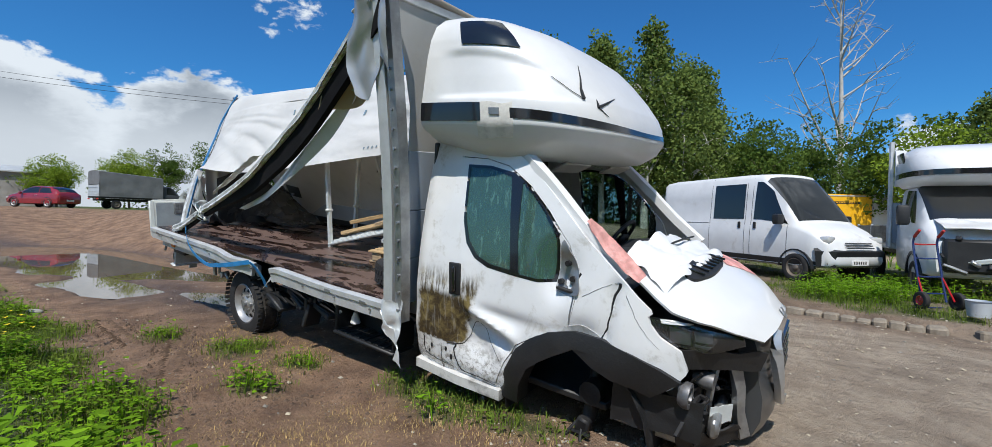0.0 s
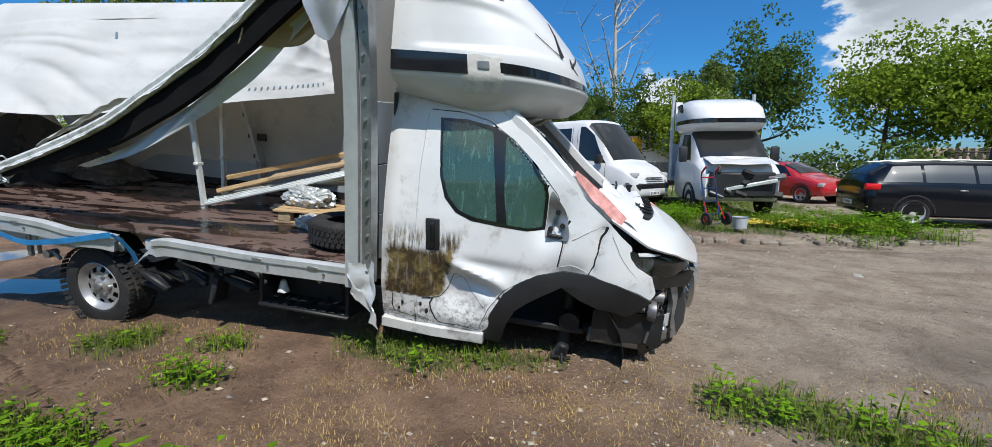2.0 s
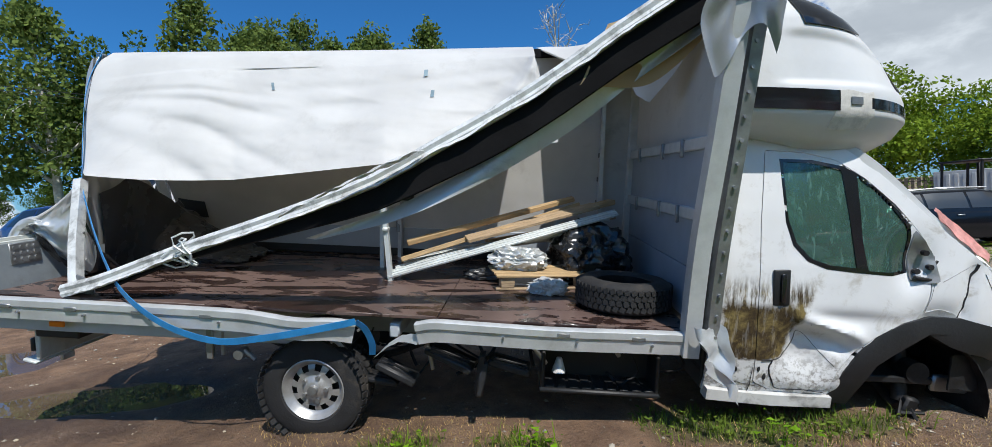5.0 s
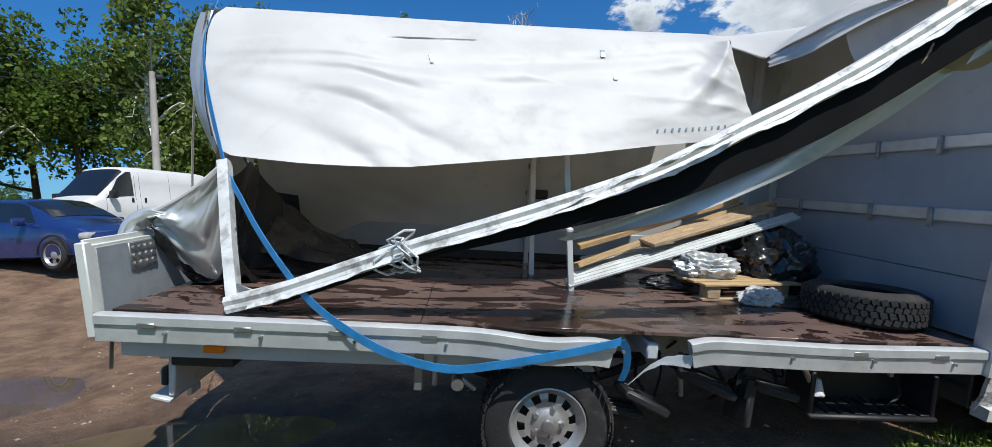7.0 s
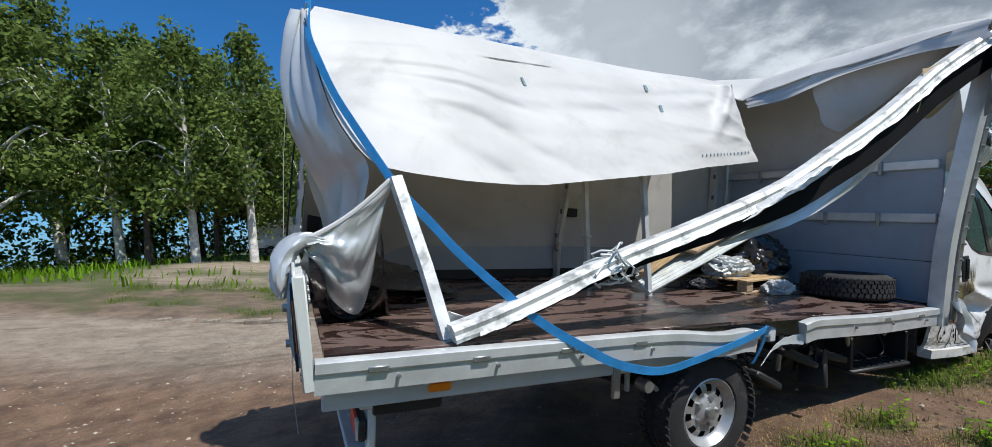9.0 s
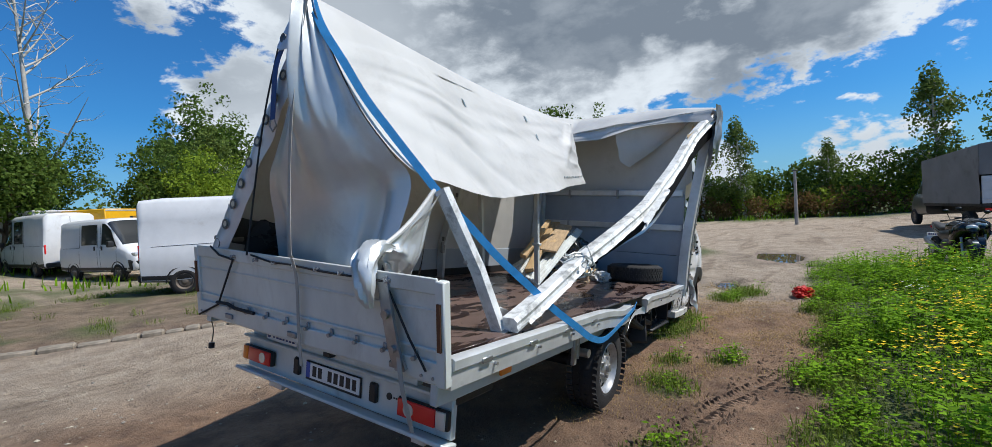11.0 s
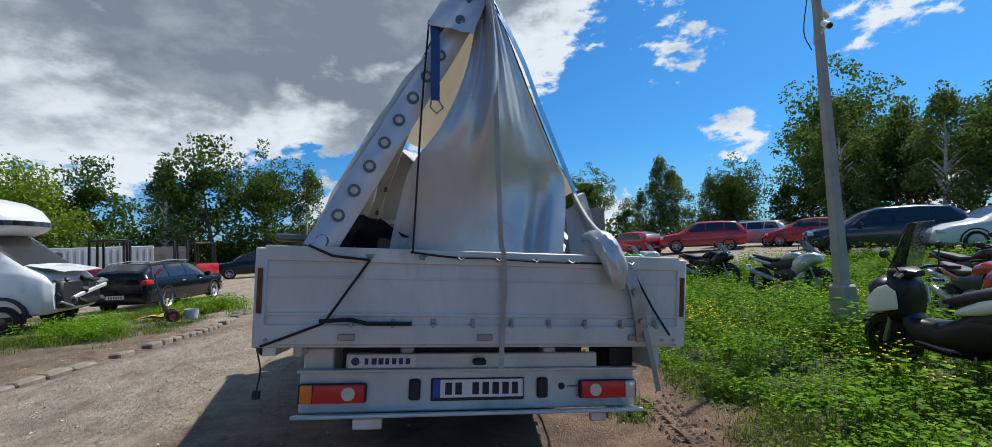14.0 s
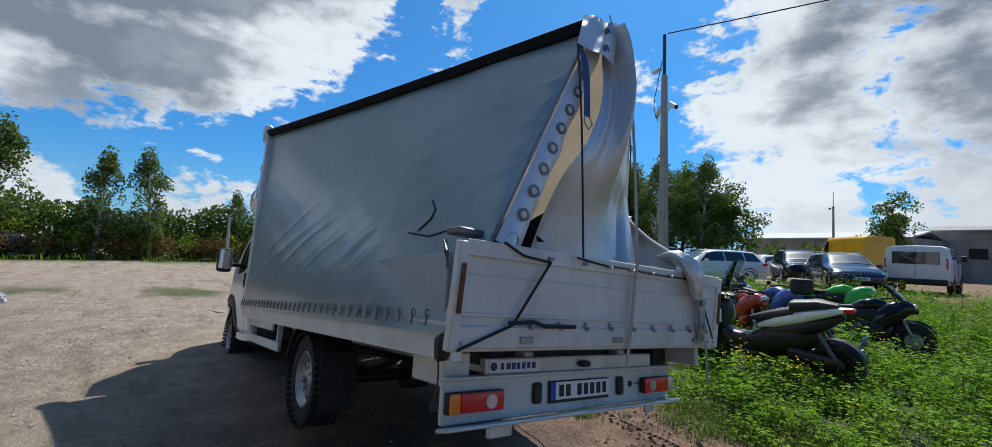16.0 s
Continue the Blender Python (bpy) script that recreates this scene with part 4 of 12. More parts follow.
def make_headboard():
    x = -0.075
    for z0, z1 in ((1.06, 1.42), (1.425, 1.80), (1.805, 2.26)):
        bm = bmesh.new()
        box(bm, (0.028, 2.14, z1 - z0), (x, 0, (z0 + z1) / 2), bevel=0.004)
        hb = part("headboard", bm, BLUE_BOARD, truck, "blue-grey front wall board of the load space")
    bm = bmesh.new()
    surface(bm, lambda u, v: (x + 0.01 + 0.015 * fold(u * 3, v * 2, 4), -1.07 + 2.14 * u - 0.24 * max(0, v - 0.3) * (1 - u), 2.255 + 1.10 * v), 20, 10, 0.004)
    part("upper_front_sheet", bm, TARP_INNER, hb)
    for z in (1.80, 2.27):
        bm = bmesh.new()
        box(bm, (0.035, 2.10, 0.085), (x - 0.03, 0, z), bevel=0.008)
        part("cross_rail", bm, ALU, hb, "aluminium cross rail")
        for y in (-0.62, -0.15, 0.6):
            bm = bmesh.new()
            box(bm, (0.025, 0.035, 0.13), (x - 0.055, y, z - 0.02), bevel=0.006)
            part("latch_hook", bm, STEEL, hb)
    # corner posts
    bm = bmesh.new()
    pr = [(-0.055, -0.05), (-0.055, 0.05), (-0.025, 0.05), (-0.025, 0.02), (0.02, 0.02), (0.02, 0.05), (0.055, 0.05), (0.055, -0.05)]
    sweep(bm, curve_pts([(-0.15, -1.10, 0.90), (-0.14, -1.13, 1.6), (-0.11, -1.22, 2.4), (-0.10, -1.36, 3.36)], 6), [(a * 1.0, b) for a, b in pr], Vector((1, 0, 0)))
    part("corner_post", bm, ALU, truck, "bent aluminium front corner post")
    bm = bmesh.new()
    sweep(bm, curve_pts([(-0.03, -1.12, 0.95), (-0.02, -1.15, 1.6), (0.0, -1.235, 2.4), (0.01, -1.37, 3.38)], 8), [(-0.04, -0.035), (-0.04, 0.035), (0.04, 0.045), (0.05, 0.0), (0.04, -0.035)], Vector((1, 0, 0)))
    for k in range(16):
        z = 1.05 + k * 0.135
        y = -1.12 - 0.23 * ((z - 0.95) / 2.3) ** 1.6
        cyl(bm, 0.011, 0.03, (-0.02 + 0.02 * (z - 1) / 2.3, y - 0.045, z), "y", 8)
    part("post_cover", bm, STEEL, truck, "riveted grey steel post cover")
    bm = bmesh.new()
    box(bm, (0.10, 0.10, 2.36), (-0.10, 1.08, 2.215), bevel=0.015)
    part("corner_post", bm, ALU, truck)
    bm = bmesh.new()
    box(bm, (0.07, 2.36, 0.07), (-0.09, -0.12, 3.345), (0.6, 0, 0), 0.01)
    part("top_cross_bar", bm, ALU, truck)
    # torn foil hanging at the foot of the post
    bm = bmesh.new()
    surface(bm, lambda u, v: (-0.16 + 0.20 * u + 0.08 * v + 0.05 * fold(u * 3, v * 4, 1), -1.19 - 0.04 * math.sin(6 * u + 3 * v) - 0.05 * v, 1.12 - 0.36 * v * (0.7 + 0.6 * u) + 0.05 * fold(u * 4, v * 3, 2)), 10, 12, 0.002)
    part("torn_foil", bm, ALU, truck, "crumpled torn aluminium skin")
    bm = bmesh.new()
    surface(bm, lambda u, v: (-0.30 + 0.38 * u + 0.05 * math.sin(7 * v) * (1 - u), -1.43 + 0.06 * v - 0.045 * math.sin(7 * u + 2 * v) + 0.05 * fold(u * 4, v * 4, 5), 3.40 - v * (0.66 + 0.14 * math.sin(5.5 * u + 0.9))), 22, 20, 0.002)
    part("torn_sleeve", bm, TARP_SILVER_HEAD, truck, "torn silver tarpaulin sleeve")


make_headboard()


INNER_GREY = mat("dull_inner_aluminium", (0.30, 0.34, 0.37), 0.5, 0.2, var=0.12, scale=4, bump=0.06, dirt=0.35, dirt_col=(0.20, 0.20, 0.20))


def make_tailgate():
    tg = new("tailgate")
    tg.parent = truck
    tg["label"] = "closed grey-white aluminium tailboard"
    tg.matrix_basis = Matrix.Translation((-5.07, 0, 0.93)) @ Matrix.Rotation(radians(-7.0), 4, "Y")
    bm = bmesh.new()
    box(bm, (0.030, 2.20, 0.475), (0, 0.02, 0.225), bevel=0.004)
    part("board", bm, TAILWHITE, tg)
    bm = bmesh.new()
    box(bm, (0.005, 2.14, 0.44), (0.0185, 0.02, 0.225), bevel=0.002)
    part("inner_panel", bm, INNER_GREY, tg, "dull blue-grey inner face of the tailboard")
    for z, h, d in ((0.455, 0.075, 0.014), (0.055, 0.10, 0.016), (0.155, 0.018, 0.010), (0.34, 0.012, 0.006)):
        bm = bmesh.new()
        box(bm, (d, 2.20, h), (-0.015 - d / 2, 0.02, z), bevel=0.004)
        part("rib", bm, TAILWHITE, tg)
    for y in (-1.095, 1.135):
        bm = bmesh.new()
        box(bm, (0.05, 0.055, 0.49), (-0.006, y, 0.235), bevel=0.006)
        part("end_post", bm, TAILWHITE, tg)
        bm = bmesh.new()
        box(bm, (0.008, 0.022, 0.22), (-0.036, y, 0.27))
        part("reflector_slot", bm, RUST, tg)
    for k in range(9):
        y = 0.70 - 0.205 * k
        bm = bmesh.new()
        box(bm, (0.010, 0.024, 0.042), (-0.022, y, 0.115), bevel=0.003)
        cyl(bm, 0.012, 0.03, (-0.033, y, 0.105), "x", 8)
        part("tie_bracket", bm, STEEL, tg)
    for y in (0.72, 0.02, -0.82):
        bm = bmesh.new()
        box(bm, (0.014, 0.085, 0.032), (-0.036, y, 0.045), bevel=0.004)
        part("hinge", bm, STEEL, tg)
    for y in (-1.05, -0.98, 1.10, 1.03):
        bm = bmesh.new()
        cyl(bm, 0.008, 0.008, (-0.034, y, 0.03), "x", 8)
        part("rivet", bm, STEEL, tg)
    # inner pressed step plate, seen from the load side
    bm = bmesh.new()
    box(bm, (0.012, 0.22, 0.16), (0.024, -0.72, 0.36), bevel=0.004)
    for i in range(4):
        for j in range(3):
            cyl(bm, 0.017, 0.012, (0.032, -0.795 + 0.05 * i, 0.315 + 0.045 * j), "x", 10)
    part("tread_plate", bm, STEEL, tg)
    # elastic cords
    bm = bmesh.new()
    top, row = 0.478, 0.115
    tube(bm, [(-0.03, 0.92, top + 0.02), (-0.035, 0.80, top - 0.03), (-0.04, 0.62, top - 0.045)], 0.007, 6)
    tube(bm, [(-0.04, 0.62, top - 0.045), (-0.045, 0.78, 0.19), (-0.045, 0.83, row), (-0.04, 1.12, 0.0)], 0.007, 6)
    tube(bm, [(-0.045, 0.85, row + 0.01), (-0.05, 0.7, row + 0.02), (-0.045, 0.62, row), (-0.045, 0.40, row)], 0.011, 6)
    tube(bm, curve_pts([(-0.03, 0.42, top + 0.0), (-0.04, 0.2, top - 0.02), (-0.04, 0.0, top - 0.02), (-0.04, -0.3, top - 0.03), (-0.04, -0.75, top - 0.03)], 4), 0.006, 6)
    tube(bm, [(-0.04, -0.78, top - 0.05), (-0.045, -0.92, 0.2), (-0.045, -1.02, 0.06)], 0.006, 6)
    part("elastic_cord", bm, CORD, tg)
    for y in (0.62, 0.36, 0.16, -0.04, -0.24, -0.44, -0.78):
        bm = bmesh.new()
        box(bm, (0.012, 0.03, 0.022), (-0.03, y, 0.452), bevel=0.003)
        tube(bm, [(-0.04, y - 0.02, 0.46), (-0.055, y, 0.445), (-0.04, y + 0.02, 0.46)], 0.004, 5)
        part("cord_hook", bm, STEEL, tg)
    # loose strap over the board
    bm = bmesh.new()
    ribbon(bm, curve_pts([(-0.062, -0.058, 0.50), (-0.050, -0.066, 0.42), (-0.048, -0.072, 0.3), (-0.05, -0.07, 0.1), (-0.045, -0.07, -0.12)], 5), 0.026, 0.003, (0, 1, 0))
    part("webbing_strap", bm, STRAP_GREY, tg)
    # folded corner hinge arm and the tarpaulin end that hangs over it
    bm = bmesh.new()
    sweep(bm, curve_pts([(-0.03, -0.74, 0.46), (-0.06, -0.80, 0.30), (-0.06, -0.84, 0.12), (-0.04, -0.86, 0.03)], 5), [(-0.035, -0.006), (0.035, -0.006), (0.035, 0.01), (-0.035, 0.01)], Vector((1, 0, 0)))
    cyl(bm, 0.022, 0.03, (-0.07, -0.80, 0.30), "x", 14)
    cyl(bm, 0.018, 0.03, (-0.07, -0.84, 0.14), "x", 14)
    box(bm, (0.02, 0.06, 0.05), (-0.04, -0.85, 0.05), bevel=0.004)
    part("hinge_arm", bm, STEEL, tg)
    bm = bmesh.new()
    ribbon(bm, curve_pts([(-0.06, -0.86, 0.12), (-0.075, -0.90, -0.05), (-0.07, -0.95, -0.24)], 4), 0.028, 0.003, (0, 1, 0))
    part("webbing_strap", bm, STRAP_GREY, tg)


make_tailgate()


def make_rear_end():
    x = -4.82
    bm = bmesh.new()
    box(bm, (0.04, 1.94, 0.22), (x + 0.03, 0.02, 0.645), bevel=0.008)
    beam = part("rear_beam", bm, TAILWHITE, truck, "grey-white rear lamp beam")
    bm = bmesh.new()
    box(bm, (0.11, 1.98, 0.022), (x - 0.02, 0.02, 0.525), (0, 12, 0), 0.006)
    box(bm, (0.06, 1.96, 0.018), (x + 0.0, 0.02, 0.762), bevel=0.005)
    part("beam_lip", bm, ALU_WHITE, beam)
    bm = bmesh.new()
    box(bm, (0.05, 1.46, 0.085), (x + 0.02, 0.02, 0.812), bevel=0.006)
    part("number_panel", bm, ALU_WHITE, truck)
    bm = bmesh.new()
    box(bm, (0.3, 1.3, 0.09), (x + 0.25, 0.0, 0.84))
    part("dark_gap_beam", bm, BLACK, truck)
    for s, outer in ((1, ORANGE_LENS), (-1, CLEAR_LENS)):
        cy = 0.81 if s > 0 else -0.77
        bm = bmesh.new()
        box(bm, (0.035, 0.36, 0.105), (x - 0.012, cy, 0.645), bevel=0.012, seg=2)
        lamp = part("tail_lamp", bm, BLACK, beam, "red tail lamp cluster")
        bm = bmesh.new()
        box(bm, (0.016, 0.27, 0.096), (x - 0.033, cy - s * 0.035, 0.645), bevel=0.008, seg=2)
        part("lens", bm, RED_LENS, lamp)
        bm = bmesh.new()
        box(bm, (0.017, 0.064, 0.096), (x - 0.033, cy + s * 0.135, 0.645), bevel=0.008, seg=2)
        part("lens", bm, outer, lamp)
        bm = bmesh.new()
        cyl(bm, 0.036, 0.014, (x - 0.038, cy - s * 0.085, 0.645), "x", 24)
        part("lens", bm, CLEAR_LENS, lamp)
    bm = bmesh.new()
    box(bm, (0.010, 0.54, 0.125), (x + 0.004, 0.01, 0.652), bevel=0.004)
    plate = part("number_plate", bm, INK, beam, "white registration plate with dark frame")
    bm = bmesh.new()
    box(bm, (0.004, 0.478, 0.098), (x - 0.004, -0.012, 0.658))
    part("plate_face", bm, PLATE_WHITE, plate, smooth=0)
    bm = bmesh.new()
    box(bm, (0.004, 0.04, 0.098), (x - 0.0045, 0.247, 0.658))
    part("plate_band", bm, PLATE_BLUE, plate, smooth=0)
    face = Matrix.Translation((x - 0.0072, 0.0, 0.658)) @ Matrix(((0, 0, -1, 0), (-1, 0, 0, 0), (0, 1, 0, 0), (0, 0, 0, 1)))
    for k, w in ((-0.185, 0.038), (-0.128, 0.038), (-0.03, 0.038), (0.028, 0.038), (0.086, 0.038), (0.144, 0.038), (0.20, 0.034)):
        bm = bmesh.new()
        box(bm, (w, 0.066, 0.002), (k + 0.005, 0, 0))
        part("plate_mark", bm, INK, plate, smooth=0).matrix_basis = face
    for cy in (0.37, -0.37):
        bm = bmesh.new()
        box(bm, (0.03, 0.065, 0.115), (x + 0.0, cy, 0.655), bevel=0.01)
        part("rubber_buffer", bm, BLACK, beam)
    bm = bmesh.new()
    box(bm, (0.05, 0.075, 0.035), (x - 0.03, 0.01, 0.81), bevel=0.008)
    part("plate_lamp", bm, BLACK, beam)
    bm = bmesh.new()
    cyl(bm, 0.020, 0.006, (x + 0.007, -0.49, 0.66), "x", 20)
    part("round_badge", bm, INK, beam)
    bars_text(beam, "badge_marks", Matrix.Translation((x + 0.006, -0.56, 0.66)) @ Matrix(((0, 0, -1, 0), (-1, 0, 0, 0), (0, 1, 0, 0), (0, 0, 0, 1))), 0.07, 0.008, INK, 4)
    # maker's board: plain shapes in the mark's colours
    bm = bmesh.new()
    box(bm, (0.006, 0.36, 0.066), (x - 0.009, 0.55, 0.812))
    sign = part("name_board", bm, PLATE_WHITE, beam, smooth=0)
    bm = bmesh.new()
    cyl(bm, 0.022, 0.004, (x - 0.013, 0.70, 0.812), "x", 20)
    part("round_mark", bm, INK_BLUE, sign)
    bars_text(sign, "name_marks", Matrix.Translation((x - 0.0135, 0.52, 0.812)) @ Matrix(((0, 0, -1, 0), (-1, 0, 0, 0), (0, 1, 0, 0), (0, 0, 0, 1))), 0.26, 0.034, INK_BLUE, 7)
    bm = bmesh.new()
    box(bm, (0.03, 0.16, 0.06), (x + 0.02, 0.62, 0.475), bevel=0.006)
    part("tow_bracket", bm, ALU, beam)
    bm = bmesh.new()
    box(bm, (0.03, 0.10, 0.05), (x + 0.02, -0.72, 0.48), bevel=0.006)
    part("tow_bracket", bm, ALU, beam)
    # steel boxes at the rear corners
    bm = bmesh.new()
    box(bm, (0.34, 0.16, 0.17), (-4.62, -0.88, 0.80), bevel=0.01)
    part("corner_bracket", bm, BLACK, truck)
    bm = bmesh.new()
    box(bm, (0.34, 0.16, 0.17), (-4.62, 0.90, 0.80), bevel=0.01)
    part("corner_bracket", bm, ALU_WHITE, truck)
    bm = bmesh.new()
    tube(bm, curve_pts([(-4.95, 1.10, 1.02), (-5.02, 1.16, 0.94), (-5.0, 1.14, 0.80), (-5.0, 1.15, 0.70)], 4), 0.004, 5)
    cyl(bm, 0.02, 0.04, (-5.0, 1.15, 0.68), "z", 12)
    box(bm, (0.09, 0.05, 0.12), (-5.0, 1.13, 0.93), (10, 15, 10), 0.02)
    part("hanging_marker_lamp", bm, BLACK, truck)


make_rear_end()


def make_underside_parts():
    # rear wheel guards
    for s in (-1, 1):
        bm = bmesh.new()
        loops = []
        for k in range(15):
            a = radians(12 + 156 * k / 14)
            r = 0.47
            p = Vector((-2.674 - r * math.cos(a), 0, 0.455 + r * math.sin(a)))
            q = Vector((-2.674 - (r + 0.012) * math.cos(a), 0, 0.455 + (r + 0.012) * math.sin(a)))
            sag = -0.05 * max(0, k - 9) if s < 0 else 0
            loops.append([p + Vector((0, s * 0.78, sag)), p + Vector((0, s * 1.07, sag)), q + Vector((0, s * 1.075, sag)), q + Vector((0, s * 0.78, sag))])
        if s > 0:
            rings(bm, loops)
            part("mudguard", bm, BLACK, truck, "black wheel arch mudguard")
        else:
            rings(bm, loops[5:11])
            part("mudguard", bm, BLACK, truck, "broken black mudguard")
    bm = bmesh.new()
    box(bm, (0.012, 0.28, 0.42), (-3.20, 0.93, 0.52), (0, 6, 0), 0.004)
    part("mud_flap", bm, RUBBER, truck)
    # cracked mudguard pieces and steps between wheel and cab
    rng = random.Random(3)
    for (x, y, z, sx, sz, ry) in ((-2.10, -0.92, 0.60, 0.30, 0.05, 25), (-2.22, -0.86, 0.52, 0.26, 0.04, 8), (-1.72, -0.90, 0.72, 0.36, 0.05, 20), (-1.50, -0.93, 0.60, 0.05, 0.24, 10), (-1.30, -0.88, 0.68, 0.30, 0.05, 12)):
        bm = bmesh.new()
        box(bm, (sx, 0.20, sz), (0, 0, 0), (rng.uniform(-8, 8), ry, rng.uniform(-10, 10)), 0.012)
        for k in range(3):
            box(bm, (sx * 0.8, 0.012, sz * 0.5), (0, -0.08 + 0.05 * k, sz * 0.5), (0, ry, 0), 0.003)
        ob = part("broken_plastic_guard", bm, BLACK, truck)
        ob.matrix_basis = Matrix.Translation((x, y, z))
    bm = bmesh.new()
    box(bm, (0.82, 0.26, 0.03), (-0.68, -0.86, 0.55), bevel=0.01)
    for x in (-1.07, -0.29):
        box(bm, (0.03, 0.22, 0.26), (x, -0.86, 0.69), bevel=0.008)
    box(bm, (0.80, 0.03, 0.22), (-0.68, -0.74, 0.68), bevel=0.008)
    step = part("step_box", bm, BLACK, truck, "black open side step box")
    for k in range(9):
        bm = bmesh.new()
        box(bm, (0.06, 0.22, 0.012), (-1.02 + 0.085 * k, -0.86, 0.571), bevel=0.003)
        part("tread_bar", bm, BLACK, step)
    bm = bmesh.new()
    cyl(bm, 0.05, 0.10, (-0.95, -0.84, 0.68), "z", 14, 0.02)
    part("white_funnel", bm, FILM_WHITE, truck)
    for a, b in (((-1.2, -0.98, 0.92), (-1.05, -0.93, 0.72)), ((-0.62, -0.98, 0.92), (-0.55, -0.92, 0.80)), ((-1.9, -0.95, 0.90), (-1.85, -0.9, 0.62)), ((-3.33, -1.0, 0.85), (-3.33, -1.0, 0.68)), ((-3.18, -1.0, 0.72), (-3.10, -1.0, 0.66))):
        bm = bmesh.new()
        tube(bm, [a, b], 0.016, 8)
        part("support_bracket", bm, STEEL, truck)
    bm = bmesh.new()
    box(bm, (0.05, 0.03, 0.22), (-3.42, -1.01, 0.76), bevel=0.006)
    part("support_bracket", bm, STEEL, truck)
    bm = bmesh.new()
    cyl(bm, 0.035, 0.09, (-3.20, -1.0, 0.70), "y", 14)
    part("spring_bush", bm, STEEL, truck)
    rng2 = random.Random(9)
    for k in range(14):
        bm = bmesh.new()
        p = Vector((-2.35 + 0.17 * k + rng2.uniform(-.1, .1), -0.62 + rng2.uniform(-.2, .2), 0.82))
        tube(bm, curve_pts([p, p + Vector((rng2.uniform(-.12, .12), rng2.uniform(-.1, .1), -0.16)), p + Vector((rng2.uniform(-.3, .3), rng2.uniform(-.1, .1), rng2.uniform(-.36, -.1)))], 4), rng2.uniform(0.006, 0.014), 5)
        part("dangling_cable", bm, CORD, truck)
    # left side skirt
    bm = bmesh.new()
    box(bm, (1.5, 0.03, 0.09), (-1.2, 1.08, 0.66), bevel=0.01)
    box(bm, (1.1, 0.03, 0.09), (-1.1, 1.08, 0.84), bevel=0.01)
    for x in (-1.8, -0.6):
        box(bm, (0.04, 0.05, 0.34), (x, 1.05, 0.78), bevel=0.006)
    part("side_guard", bm, ALU_WHITE, truck, "aluminium side under-run guard")


make_underside_parts()

# ---- cab ----
def lerp_table(t, table):
    for (a, va), (b, vb) in zip(table, table[1:]):
        if t <= b:
            return va + (vb - va) * max(0.0, (t - a) / (b - a))
    return table[-1][1]


def side_y(x, z):
    """How far the cab's flank stands out at a length and height."""
    y = lerp_table(z, [(0.55, 0.93), (0.70, 1.0), (0.95, 1.035), (1.22, 1.045), (1.50, 1.025), (1.85, 0.975), (2.15, 0.915), (2.35, 0.86)])
    y -= 0.20 * step01(x, 1.55, 2.25) ** 1.3
    y -= 0.03 * step01(0.1 - x, 0, 0.1)
    return y


def dent(x, z):
    """The crushed lower door and wing of the right flank."""
    d = 0.075 * math.exp(-(((x - 0.62) / 0.20) ** 2 + ((z - 0.93) / 0.15) ** 2))
    d += 0.05 * math.exp(-(((x - 1.42) / 0.16) ** 2 + ((z - 1.18) / 0.10) ** 2))
    d += 0.06 * math.exp(-(((x - 1.25) / 0.10) ** 2 + ((z - 1.55) / 0.14) ** 2))
    d += 0.022 * math.exp(-(((x - 0.85) / 0.34) ** 2 + ((z - 1.17) / 0.05) ** 2))
    ridge = 1.165 - 0.30 * (x - 0.58)
    d -= 0.034 * math.exp(-((z - ridge) / 0.045) ** 2) * step01(x, 0.45, 0.60) * step01(1.05 - x, 0, 0.15)
    d += 0.055 * math.exp(-((z - ridge + 0.10) / 0.055) ** 2) * step01(x, 0.48, 0.62) * step01(0.98 - x, 0, 0.15)
    d += 0.035 * math.exp(-((x - 1.59 + 0.12 * (1.35 - z)) / 0.035) ** 2) * step01(z, 1.12, 1.25) * step01(1.60 - z, 0, 0.1)
    d += 0.012 * fold(x, z, 1.0, 5.0) * step01(1.35 - z, 0, 0.4)
    return d


DIRTY_WHITE = mat("mud_splashed_white_paint", (0.74, 0.75, 0.76), 0.34, var=0.05, scale=2, bump=0.02, coat=0.4, dirt=0.34, dirt_col=(0.34, 0.31, 0.25), dirt_scale=5.5)


